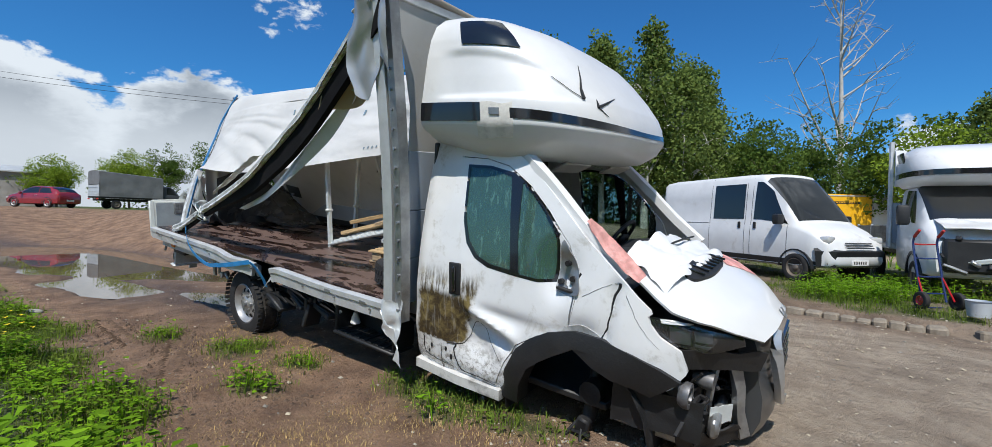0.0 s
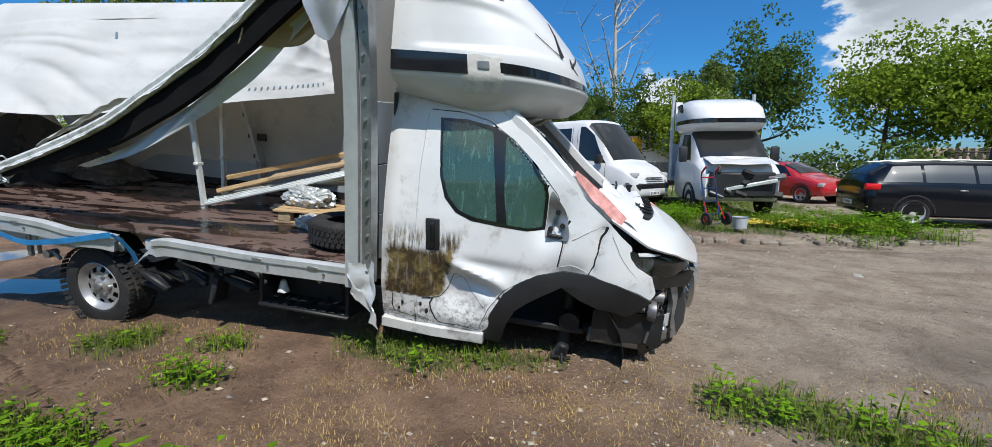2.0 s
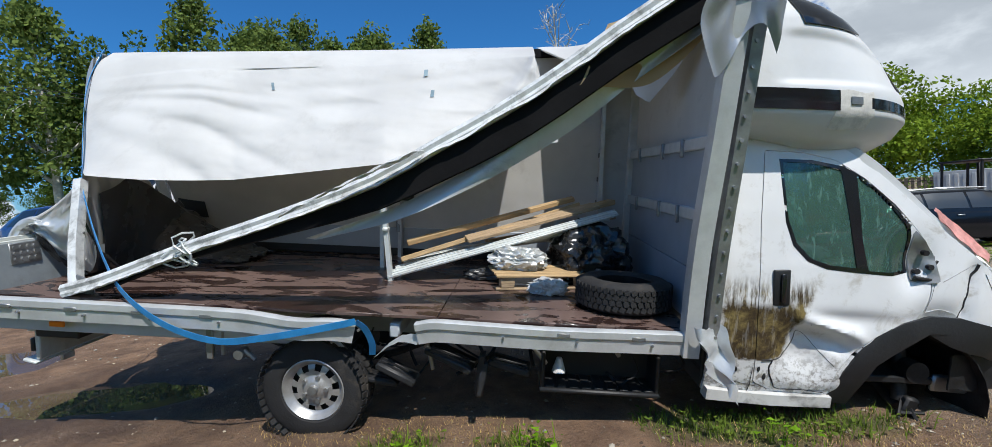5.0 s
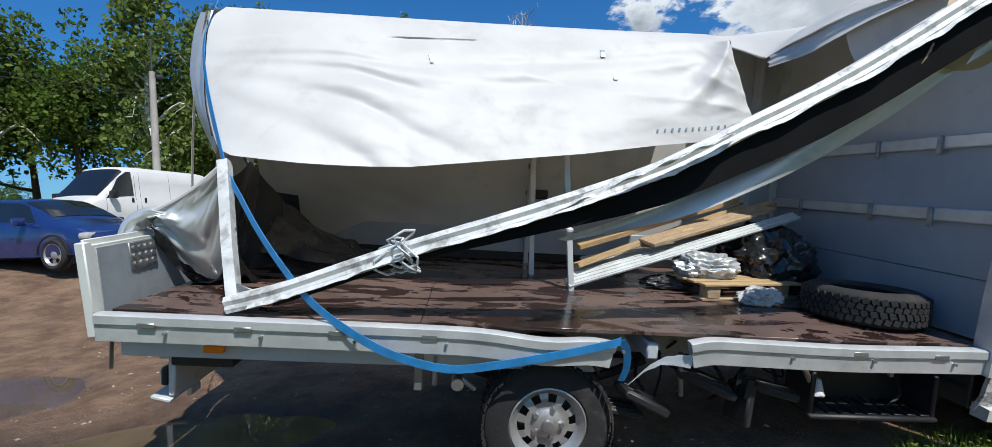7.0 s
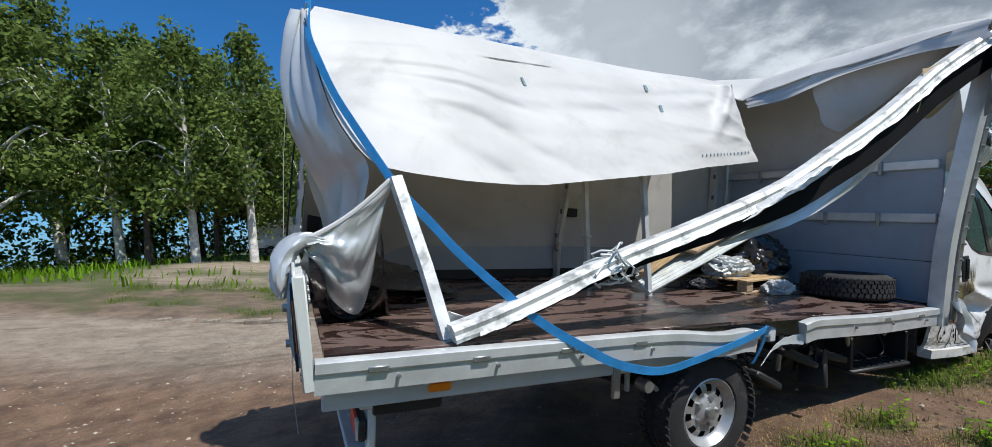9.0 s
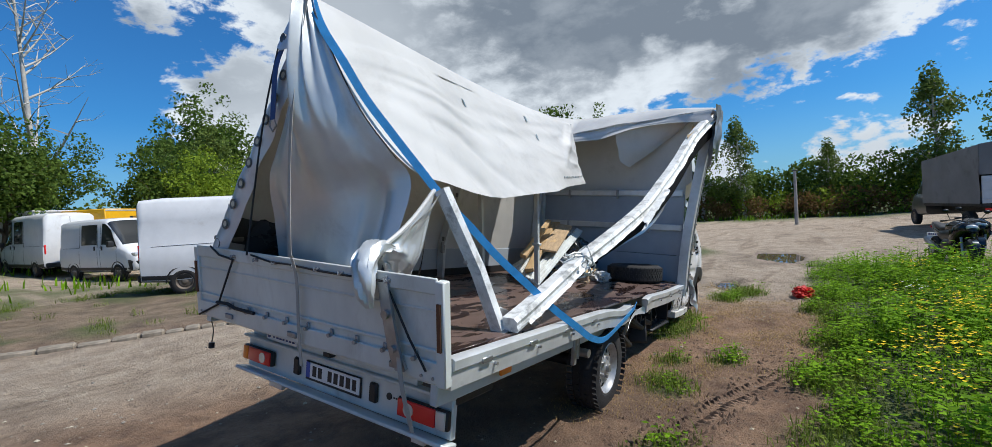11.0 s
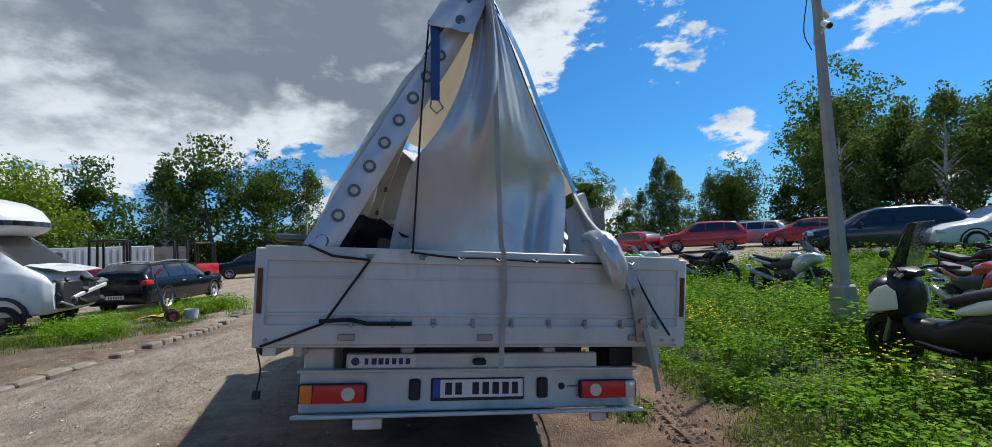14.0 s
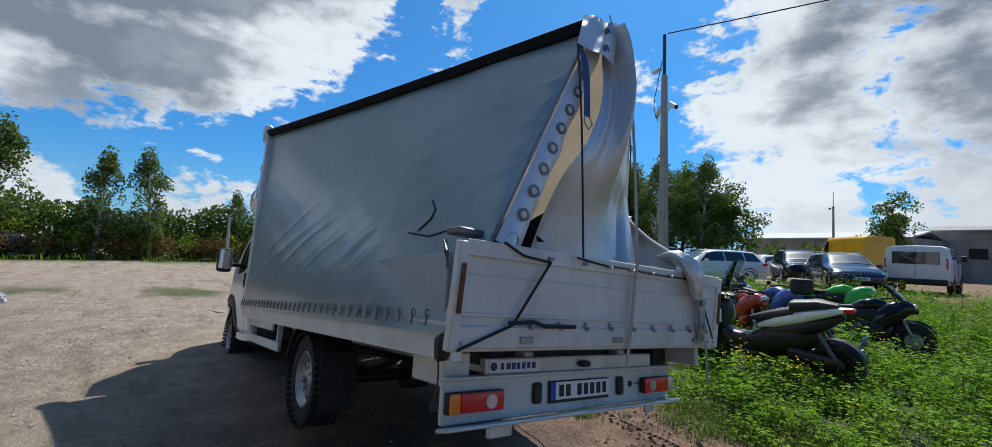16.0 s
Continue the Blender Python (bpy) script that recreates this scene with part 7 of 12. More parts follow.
def make_hanging_roof():
    """The roof sheet that has slid down and hangs from the left rail."""
    bm = bmesh.new()

    def f(u, v):
        top = rail_at(1.004 - 0.77 * u) + Vector((0, -0.02, 0.06))
        hx = -4.62 + 3.65 * u
        hem = Vector((hx, lerp_table(hx, HEM_Y), lerp_table(hx, HEM_Z)))
        # drawn straight from rail to hem, but for a shoulder in front where it drops steeply
        shoulder = top.lerp(hem, 0.22) + Vector((0, -0.03, 0.05))
        shoulder = shoulder.lerp(Vector((-1.20, 0.15, 3.06)), step01(u, 0.55, 1.0))
        if v < 0.30:
            k = v / 0.30
            p = top.lerp(shoulder, k)
            p.z += 0.045 * math.sin(math.pi * k) * (0.6 + fold(u * 6, k, 2)) * (1 - 0.6 * u)
        else:
            k = (v - 0.30) / 0.70
            p = shoulder.lerp(hem, k)
            belly = math.sin(math.pi * min(1, k * 1.1))
            p.y -= 0.03 * belly
            # slack folds hang from the rear peak to the front corner
            for k0, sag, wide, deep in ((0.03, 0.20, 0.060, 0.030), (0.16, 0.26, 0.080, 0.050), (0.52, 0.14, 0.07, 0.022)):
                c = k0 + sag * math.sin(math.pi * (0.12 + 0.80 * u)) ** 1.3
                p.y += deep * math.exp(-((k - c) / wide) ** 2) * (0.15 + 0.85 * step01(u, 0.15, 0.6)) * step01(0.97 - u, 0.0, 0.25) * (0.6 + 0.8 * fold(u * 5, k0 * 9, 3))
            for slope, wide, deep in ((0.62, 0.03, 0.020), (1.15, 0.05, 0.034), (2.3, 0.07, 0.030), (4.4, 0.10, 0.026)):
                p.y += deep * math.exp(-((k - slope * u - 0.06) / wide) ** 2) * step01(0.5 - u, 0, 0.3)
            p.y += 0.022 * fold(u * 4, k * 2, 9) + 0.008 * fold(u * 14, k * 7, 5) + 0.034 * abs(fold(u * 6 - k * 3.4, k * 1.6 + u * 1.2, 12)) * math.sin(math.pi * min(1, k * 1.05)) + 0.005 * abs(fold(u * 26 - k * 9, k * 11 + u * 8, 4))
            # a fold runs from the torn front corner down to the hem
            p.y -= 0.05 * math.exp(-((u - 0.93 + 0.16 * k) / 0.03) ** 2) * math.sin(math.pi * min(1, k * 1.2 + 0.1))
            p.y += 0.05 * step01(u, 0.95, 1.0) * belly
        if u < 0.22:
            k = v * (len(REAR_EDGE) - 1)
            i = min(len(REAR_EDGE) - 2, int(k))
            p = REAR_EDGE[i].lerp(REAR_EDGE[i + 1], k - i).lerp(p, step01(u, 0.0, 0.22))
        return p
    surface(bm, f, 150, 80, 0.0)
    part("hanging_roof_sheet", bm, TARP_WHITE, truck, "white torn roof tarpaulin hanging down in folds")
    # sewn patches and a seam
    for u, v in ((0.36, 0.40), (0.67, 0.36), (0.685, 0.52)):
        bm = bmesh.new()
        surface(bm, lambda a, b: Vector(f(u + 0.006 * a, v + 0.05 * b)) + Vector((0, -0.006, 0)), 4, 8, 0.003)
        part("sewn_patch", bm, TARP_GREY, truck)
    bm = bmesh.new()
    for k in range(14):
        uu = 0.76 + 0.016 * k
        surface(bm, lambda a, b: Vector(f(uu + 0.004 * a, 0.90 + 0.02 * b)) + Vector((0, -0.005, 0)), 1, 2, 0.003)
    tagged(part("hem_stitching", bm, TARP_GREY, truck), kind="stuff")


make_hanging_roof()


FRONT_EDGE = [[(0, -1.18), (0.28, -0.74), (0.5, -0.66), (0.65, -0.48), (0.8, -0.34), (1.0, -0.24)], [(0, 0.89), (0.28, 0.40), (0.5, -0.10), (0.65, -0.45), (0.8, -0.90), (1.0, -1.41)], [(0, 3.32), (0.28, 3.03), (0.5, 3.12), (0.65, 3.20), (0.8, 3.28), (1.0, 3.35)]]


def make_front_roof():
    """What is left of the roof next to the front wall, with torn flaps."""
    bm = bmesh.new()

    def f(u, v):
        # u from the front wall backwards, v from the left rail to the right post
        a = Vector((-0.04, 1.08 - 2.48 * v, 3.415 + 0.01 * math.sin(9 * v)))
        b = Vector([lerp_table(v, col) for col in FRONT_EDGE])
        b.x += 0.05 * fold(v * 5, 2, 1)
        p = a.lerp(b, u)
        p.z += 0.10 * math.sin(math.pi * u ** 1.3) * math.sin(math.pi * v) ** 0.7 + 0.03 * fold(u * 4, v * 6, 3) * u
        return p
    surface(bm, f, 30, 60, 0.0)
    part("front_roof_sheet", bm, TARP_WHITE, truck, "torn white tarpaulin left over the front of the body")
    bm = bmesh.new()
    surface(bm, lambda u, v: Vector(f(u, v)) + Vector((0, 0, -0.012)), 24, 40, 0.0)
    part("roof_sheet_underside", bm, TARP_INNER, truck)
    # flaps that hang from the torn edge
    for v0, v1, drop, sway, tip, label in ((0.30, 0.98, 0.15, -0.03, 0.3, "curled torn tarpaulin edge"), (0.55, 0.90, 0.58, 0.20, 0.12, "hanging torn tarpaulin flap")):
        bm = bmesh.new()

        def g(u, v):
            p = Vector(f(1.0, v0 + (v1 - v0) * u))
            shape = max(tip, 1 - 1.2 * abs(u - 0.14) if drop > 0.5 else 1 - abs(2 * (u - 0.5))) if drop > 0.2 else 0.75 + 0.25 * math.sin(8 * u)
            q = p + Vector((sway * v + 0.04 * math.sin(4 * u), -0.05 * v + 0.05 * fold(u * 4, v * 3, drop), -drop * v * shape))
            return q
        surface(bm, g, 20, 14, 0.003)
        part("torn_flap", bm, TARP_WHITE, truck, label)
    # flap inside the gap over the front post, sunlit beige in its colour
    bm = bmesh.new()
    surface(bm, lambda u, v: (-0.80 + 0.62 * u - 0.15 * v * (1 - u), -1.20 - 0.05 * math.sin(5 * u + 2 * v), 2.92 + 0.28 * u - v * (0.36 + 0.28 * u * math.sin(3 * u + 0.6)) + 0.03 * fold(u * 4, v * 3, 7)), 16, 12, 0.003)
    part("torn_flap", bm, TARP_SUN_TINT, truck, "ragged lining flap, beige of sunlight through the sheet put into its colour")


make_front_roof()


RAIL_WORN = mat("scuffed_white_rail", (0.70, 0.715, 0.71), 0.45, 0.1, var=0.14, scale=9, fine=120, bump=0.12, dirt=0.62, dirt_col=(0.27, 0.275, 0.27), dirt_scale=7)


def make_fallen_rail():
    """The right roof rail, broken down from the front post to the rear of the deck."""
    run = curve_pts([(-4.43, -1.04, 1.062), (-4.20, -1.035, 1.13), (-3.99, -1.04, 1.21), (-3.52, -1.06, 1.40), (-3.06, -1.09, 1.565), (-2.61, -1.12, 1.735), (-2.17, -1.15, 1.92), (-1.77, -1.17, 2.15), (-1.39, -1.19, 2.365), (-1.04, -1.21, 2.595), (-0.71, -1.24, 2.84), (-0.36, -1.30, 3.07), (-0.04, -1.37, 3.28)], 2)
    bm = bmesh.new()
    sweep(bm, run, [(-0.045, 0.0), (0.045, 0.0), (0.055, 0.022), (0.045, 0.04), (0.052, 0.065), (0.03, 0.088), (-0.045, 0.085)])
    part("fallen_roof_rail", bm, RAIL_WORN, truck, "white aluminium roof rail fallen aslant")
    bm = bmesh.new()
    loops = []
    for k, p in enumerate(run[2:]):
        h = 0.022 + 0.175 * step01(k, 3, 14)
        loops.append([p + Vector((0, -0.030, -h)), p + Vector((0, 0.020, -h - 0.008)), p + Vector((0, 0.032, -0.003)), p + Vector((0, -0.032, -0.003))])
    rings(bm, loops)
    part("rubber_skirt", bm, TARP_BLACK, truck, "black rubber skirt of the fallen rail")
    # ragged tarpaulin left on the rail
    bm = bmesh.new()

    def top(u, v):
        t = 0.04 + 0.94 * u
        k = t * 24
        i = min(23, int(k))
        p = run[i].lerp(run[i + 1], k - i)
        w = 0.10 + 0.03 * fold(u * 22, 2, 1) + 0.02 * fold(u * 60, 3, 1)
        ang = v * 2.5
        return p + Vector((0.01 * fold(u * 30, v, 4), -0.075 + 0.11 * math.sin(ang * 0.9) * 0.9, 0.088 + 0.02 * math.cos(ang) - (0.07 + w * 0.7) * max(0, 0.55 - v) * 1.3))
    surface(bm, top, 110, 8, 0.003)
    part("ragged_edge_strip", bm, RAIL_WORN, truck, "ragged white tarpaulin strip on the rail")
    bm = bmesh.new()

    def under(u, v):
        t = 0.40 + 0.54 * u
        k = t * 24
        i = min(23, int(k))
        p = run[i].lerp(run[i + 1], k - i)
        d = 0.015 + 0.085 * math.sin(math.pi * u) ** 0.8 + 0.014 * fold(u * 5, 1, 1)
        return p + Vector((0.05 * v, 0.06 + 0.03 * math.sin(8 * u + 2 * v), -0.15 - 0.05 * step01(u, 0, 0.4) - d * v))
    surface(bm, under, 70, 6, 0.003)
    part("torn_underside", bm, TARP_SILVER, truck, "torn grey tarpaulin under the rail")
    bm = bmesh.new()
    surface(bm, lambda u, v: (-2.62 - 0.16 * v + 0.75 * u, -1.24 - 0.07 * math.sin(2.5 * v), 1.80 + 0.35 * u - 0.10 * v * (1 - 0.5 * u) + 0.02 * fold(u * 9, v * 4, 2)), 24, 6, 0.003)
    part("ragged_edge_strip", bm, RAIL_WORN, truck)
    # knotted cable tie bundle
    rng = random.Random(12)
    c = run[6] + Vector((0, -0.01, 0.03))
    for k in range(9):
        bm = bmesh.new()
        r = rng.uniform(0.05, 0.085)
        o = Vector((rng.uniform(-.12, .12), rng.uniform(-.03, .03), rng.uniform(-.05, .05)))
        ph = rng.uniform(0, 6)
        tube(bm, [c + o + Vector((0.05 * math.sin(2 * t + ph), r * 0.8 * math.cos(t), r * math.sin(t))) for t in [0.63 * i for i in range(11)]], 0.007, 5)
        part("wire_loop", bm, ALU_WHITE, truck)
    # rear right post, leaning
    bm = bmesh.new()
    sweep(bm, [(-4.44, -0.97, 1.06), (-4.53, -0.86, 1.40), (-4.66, -0.66, 1.86)], [(-0.035, -0.03), (0.035, -0.03), (0.035, 0.03), (-0.035, 0.03)], Vector((1, 0, 0)))
    part("leaning_post", bm, RAIL_WORN, truck, "leaning white rear post")
    bm = bmesh.new()
    box(bm, (0.20, 0.10, 0.012), (-4.42, -0.98, 1.07), (0, -18, 0), 0.003)
    part("foot_plate", bm, STEEL, truck)
    bm = bmesh.new()
    box(bm, (0.16, 0.012, 0.11), (-4.38, -0.96, 1.12), (0, 20, 0), 0.003)
    part("gusset", bm, STEEL, truck)
    bm = bmesh.new()
    box(bm, (0.06, 0.04, 0.06), (-4.55, -0.80, 1.46), bevel=0.01)
    part("post_bracket", bm, STEEL, truck)
    # props on the deck
    for base, top_p in (((-2.385, -0.115, DECK), (-2.50, -0.10, 2.14)), ((-2.62, 0.42, DECK), (-2.66, 0.50, 2.15))):
        bm = bmesh.new()
        sweep(bm, [base, top_p], [(-0.022, -0.02), (0.022, -0.02), (0.022, 0.02), (-0.022, 0.02)], Vector((1, 0, 0)))
        mid = Vector(base).lerp(Vector(top_p), 0.42)
        box(bm, (0.05, 0.09, 0.03), mid, bevel=0.006)
        part("deck_prop", bm, ALU_WHITE, truck, "slim white upright prop")


make_fallen_rail()


TARP_PALE = mat("pale_beige_lining", (0.62, 0.56, 0.42), 0.6, var=0.15, scale=5, bump=0.05, dirt=0.3, dirt_col=(0.2, 0.18, 0.15), dirt_scale=4)


def make_rear_sheet():
    """The silver rear sheet that hangs from the fallen rear corner."""
    bm = bmesh.new()

    left = curve_pts([(-5.04, 0.10, 2.92), (-5.06, 0.11, 2.72), (-5.11, 0.17, 2.40), (-5.10, 0.29, 2.10), (-5.06, 0.44, 1.88), (-4.98, 0.51, 1.62), (-4.88, 0.57, 1.28)], 5)
    right = curve_pts([(-5.11, 0.03, 2.94), (-5.10, -0.05, 2.76), (-5.05, -0.16, 2.52), (-4.97, -0.28, 2.28), (-4.86, -0.42, 2.06), (-4.78, -0.53, 1.86), (-4.92, -0.46, 1.30)], 5)

    def f(u, v):
        # u from the left edge to the right edge, v downwards
        k = v * 30
        i = min(29, int(k))
        p = left[i].lerp(left[i + 1], k - i).lerp(right[i].lerp(right[i + 1], k - i), u)
        mid = math.sin(math.pi * u)
        p.x -= mid * (0.05 + 0.05 * math.sin(math.pi * v))
        # folds fan out from the peak: deep and close above, broad and shallow below
        p.x += 0.055 * math.sin(21 * u + 1.0) * (1 - v) ** 1.5 * mid + 0.050 * math.sin(9.5 * u - 1.2 * v + 0.3) * mid * math.sin(math.pi * min(1, 0.2 + v)) + 0.030 * fold(u * 3, v * 2.5, 3) * v * mid
        p.x -= 0.05 * math.exp(-((u - 0.66 - 0.10 * (v - 0.5)) / 0.035) ** 2) * step01(0.62 - v, 0, 0.35)
        # a hollow pushed in beside the leaning post
        p.x += 0.07 * math.exp(-((u - 0.82) / 0.05) ** 2) * step01(v, 0.68, 0.95) + 0.05 * math.exp(-((u - 0.06) / 0.06) ** 2) * step01(v, 0.6, 0.9) + 0.006 * abs(fold(u * 9, v * 8, 6))
        p.y += 0.025 * fold(u * 5, v * 4, 8) * v * mid
        return p
    surface(bm, f, 110, 90, 0.0)
    part("rear_sheet", bm, TARP_REAR, truck, "silver-grey rear tarpaulin hanging in deep folds")
    # strip with eyelets along the left curtain's rear edge
    bm = bmesh.new()
    lo, hi = Vector((-5.115, 0.895, 1.40)), Vector((-5.045, 0.175, 2.80))
    side = Vector((0.10, -0.86, -0.50)).normalized()
    surface(bm, lambda u, v: lo.lerp(hi, u) + side * (0.155 * (v - 0.42) * (1 - 0.15 * u)) + Vector((-0.03 * math.sin(math.pi * v) + 0.02 * fold(u * 8, v, 2), 0, 0)), 40, 6, 0.004)
    strip = part("eyelet_strip", bm, TARP_SILVER, truck, "silver-blue tarpaulin strip with eyelets")
    for k in range(9):
        p = lo.lerp(hi, 0.035 + 0.0965 * k) + Vector((-0.034, 0, 0)) + side * 0.01
        bm = bmesh.new()
        revolve(bm, [(0.019, -0.002), (0.034, -0.004), (0.034, 0.002), (0.019, 0.004)], "x", 18, p, closed=True)
        part("eyelet", bm, STEEL_DARK, strip)
        bm = bmesh.new()
        cyl(bm, 0.019, 0.004, p, "x", 16)
        part("eyelet_hole", bm, TARP_PALE, strip)
    # the flap that hangs over the top of the strip
    bm = bmesh.new()

    def flap(u, v):
        hi2 = Vector((-5.00, 0.25, 2.99)).lerp(Vector((-5.10, 0.02, 2.97)), u)
        lo2 = Vector((-5.07, 0.385, 2.71)).lerp(Vector((-5.175, 0.13, 2.60 + 0.10 * max(0, u - 0.7))), u)
        p = hi2.lerp(lo2, v)
        return p + Vector((-0.035 * math.sin(math.pi * (0.2 + 0.8 * u)) - 0.012 * math.sin(8 * u + 3 * v), 0, 0.02 * fold(u * 4, v * 3, 2)))
    surface(bm, flap, 20, 20, 0.004)
    cover = part("peak_flap", bm, TARP_SILVER, truck, "blue-grey tarpaulin flap over the peak")
    for u, v in ((0.62, 0.80), (0.66, 0.34)):
        bm = bmesh.new()
        revolve(bm, [(0.015, -0.004), (0.028, -0.006), (0.028, 0.002), (0.015, 0.004)], "x", 16, Vector(flap(u, v)) + Vector((-0.006, 0, 0)), closed=True)
        cyl(bm, 0.015, 0.006, Vector(flap(u, v)) + Vector((-0.005, 0, 0)), "x", 14)
        part("eyelet", bm, STEEL_DARK, cover)
    # crumpled cap at the top
    bm = bmesh.new()
    rngs = [(0.085, -0.16), (0.08, -0.09), (0.065, -0.02), (0.045, 0.03), (0.015, 0.05)]
    loops = []
    for r, h in rngs:
        loops.append([APEX + Vector((r * 0.6 * math.cos(t) * (1 + 0.25 * fold(math.cos(t) * 2, math.sin(t) * 2, h * 9)), r * math.sin(t) * (1 + 0.3 * fold(math.sin(t) * 3, h * 6, 2)), h)) for t in [2 * math.pi * k / 28 for k in range(28)]])
    rings(bm, loops)
    part("peak_cap", bm, TARP_SILVER, truck, "crumpled tarpaulin peak")
    # tail of tarpaulin folded over the tailboard: a crumpled bundle and a hanging strip with eyelets
    tip, over = Vector((-4.68, -0.62, 1.85)), Vector((-5.10, -0.66, 1.52))

    foot = curve_pts([(-4.72, -0.58, 1.62), (-4.74, -0.50, 1.30), (-4.80, -0.46, 1.10), (-4.92, -0.50, 1.16), (-5.03, -0.56, 1.32), (-5.10, -0.62, 1.46)], 6)

    def drape(u, v):
        # u along the taut upper edge from the post to the tailboard, v down to the gathered lower edge
        top = tip.lerp(over, u) + Vector((0, 0, -0.035 * math.sin(math.pi * u)))
        k = u * (len(foot) - 1)
        i = min(len(foot) - 2, int(k))
        p = top.lerp(foot[i].lerp(foot[i + 1], k - i), v)
        swell = math.sin(math.pi * v ** 0.8)
        # creases fan out from the post, crumpled towards the tailboard
        p.y -= 0.06 * swell * math.sin(math.pi * (0.1 + 0.9 * u)) + 0.022 * math.sin(15 * v + 5 * u) * swell * (0.3 + u) + 0.05 * abs(fold(u * 5, v * 6, 3)) * swell * u
        p.z += 0.035 * fold(u * 7, v * 5, 8) * swell * u
        return p
    bm = bmesh.new()
    surface(bm, drape, 60, 44, 0.0)
    part("tarpaulin_tail", bm, TARP_REAR, truck, "silver tarpaulin end draped from post to tailboard")
    # rolled pale edge of the drape
    bm = bmesh.new()
    tube(bm, [Vector(drape(k / 16, 0.0)) + Vector((0, 0, 0.004)) for k in range(17)], 0.014, 7)
    part("rolled_edge", bm, TARP_WHITE, truck, "white rolled edge of the draped sheet")
    bm = bmesh.new()
    surface(bm, lambda u, v: Vector(foot[int(u * 30)]) + Vector((0.05 * math.sin(9 * u) + 0.10 * v, -0.03 + 0.26 * v, -0.02 - (foot[int(u * 30)].z - 1.06) * v ** 0.6 + 0.05 * abs(fold(u * 8, v * 6, 5)) * math.sin(math.pi * v))), 30, 16, 0.0)
    part("tail_hem", bm, TARP_SHINY, truck, "glossy black crumpled underside of the drape")
    # crumpled bunch of tarpaulin gathered over the tailboard
    bm = bmesh.new()
    loops = []
    lead = curve_pts([(-5.00, -0.61, 1.52), (-5.09, -0.62, 1.525), (-5.17, -0.635, 1.48), (-5.205, -0.655, 1.40), (-5.205, -0.68, 1.30), (-5.19, -0.70, 1.24)], 5)
    for i, c in enumerate(lead):
        v = i / (len(lead) - 1)
        wide, deep = 0.058 + 0.03 * math.sin(math.pi * v) - 0.03 * v, 0.020 + 0.026 * math.sin(math.pi * v)
        d = (lead[min(i + 1, len(lead) - 1)] - lead[max(i - 1, 0)]).normalized()
        out = Vector((0, 1, 0)).cross(d).normalized()
        loops.append([c + Vector((0, 1, 0)) * (wide * math.cos(t) * (1 + 0.30 * fold(math.cos(t) * 2 + v * 3, math.sin(t) * 2, 3))) + out * (deep * math.sin(t) * (1 + 0.7 * fold(math.sin(t) * 3, v * 6 + math.cos(t) * 2, 7))) for t in [2 * math.pi * k / 26 for k in range(26)]])
    rings(bm, loops)
    part("gathered_tail", bm, TARP_REAR, truck, "bright silver tarpaulin bunched over the tailboard")
    # dark crumpled heap of tarpaulin inside the rear left corner
    bm = bmesh.new()
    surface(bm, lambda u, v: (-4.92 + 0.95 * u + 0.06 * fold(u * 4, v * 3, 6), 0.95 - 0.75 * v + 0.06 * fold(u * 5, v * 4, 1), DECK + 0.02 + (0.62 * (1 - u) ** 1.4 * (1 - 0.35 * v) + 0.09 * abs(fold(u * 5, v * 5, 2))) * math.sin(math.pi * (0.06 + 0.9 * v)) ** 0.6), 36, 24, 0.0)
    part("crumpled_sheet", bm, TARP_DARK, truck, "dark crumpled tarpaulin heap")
    bm = bmesh.new()
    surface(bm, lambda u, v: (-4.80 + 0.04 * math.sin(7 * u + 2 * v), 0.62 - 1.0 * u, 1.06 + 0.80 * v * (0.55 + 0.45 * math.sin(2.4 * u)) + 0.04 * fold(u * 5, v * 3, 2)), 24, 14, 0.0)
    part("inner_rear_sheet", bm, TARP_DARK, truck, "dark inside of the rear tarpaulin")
    bm = bmesh.new()

    def drape(u, v):
        hi = Vector((-4.66, -0.66, 1.86)).lerp(Vector((-5.09, -0.62, 1.47)), u) + Vector((0, -0.02, -0.02 * math.sin(math.pi * u)))
        lo2 = hi + Vector((-0.04, 0.13, -0.12 - 0.17 * math.sin(math.pi * u)))
        p = hi.lerp(lo2, v)
        return p + Vector((0.012 * math.sin(9 * u + 3 * v) * v, -0.02 * math.sin(math.pi * v) + 0.015 * fold(u * 5, v * 4, 3), 0.012 * fold(u * 5, v * 5, 6)))
    surface(bm, drape, 30, 24, 0.0)
    part("torn_flap", bm, TARP_WHITE, truck, "white torn flap hanging from the leaning post")
    # straps
    bm = bmesh.new()
    pts = curve_pts([(-5.10, 0.09, 3.02), (-5.10, -0.06, 2.76), (-5.04, -0.19, 2.56), (-4.96, -0.30, 2.36), (-4.87, -0.41, 2.19), (-4.75, -0.55, 1.98), (-4.64, -0.67, 1.80), (-4.50, -0.78, 1.64), (-4.36, -0.88, 1.48), (-4.18, -1.00, 1.31), (-3.99, -1.10, 1.15), (-3.77, -1.165, 1.02), (-3.54, -1.18, 0.91), (-3.25, -1.175, 0.845), (-2.96, -1.17, 0.88), (-2.67, -1.165, 0.94), (-2.42, -1.16, 1.0), (-2.33, -1.14, 1.02)], 5)
    ribbon(bm, pts, 0.048, 0.003, [Vector((0.35, -0.3, 0.35)).lerp(Vector((0.10, -0.15, 1.0)), min(1, i / (len(pts) * 0.75))) for i in range(len(pts))])
    part("blue_strap", bm, STRAP_BLUE, truck, "bright blue ratchet strap slung over the body")
    bm = bmesh.new()
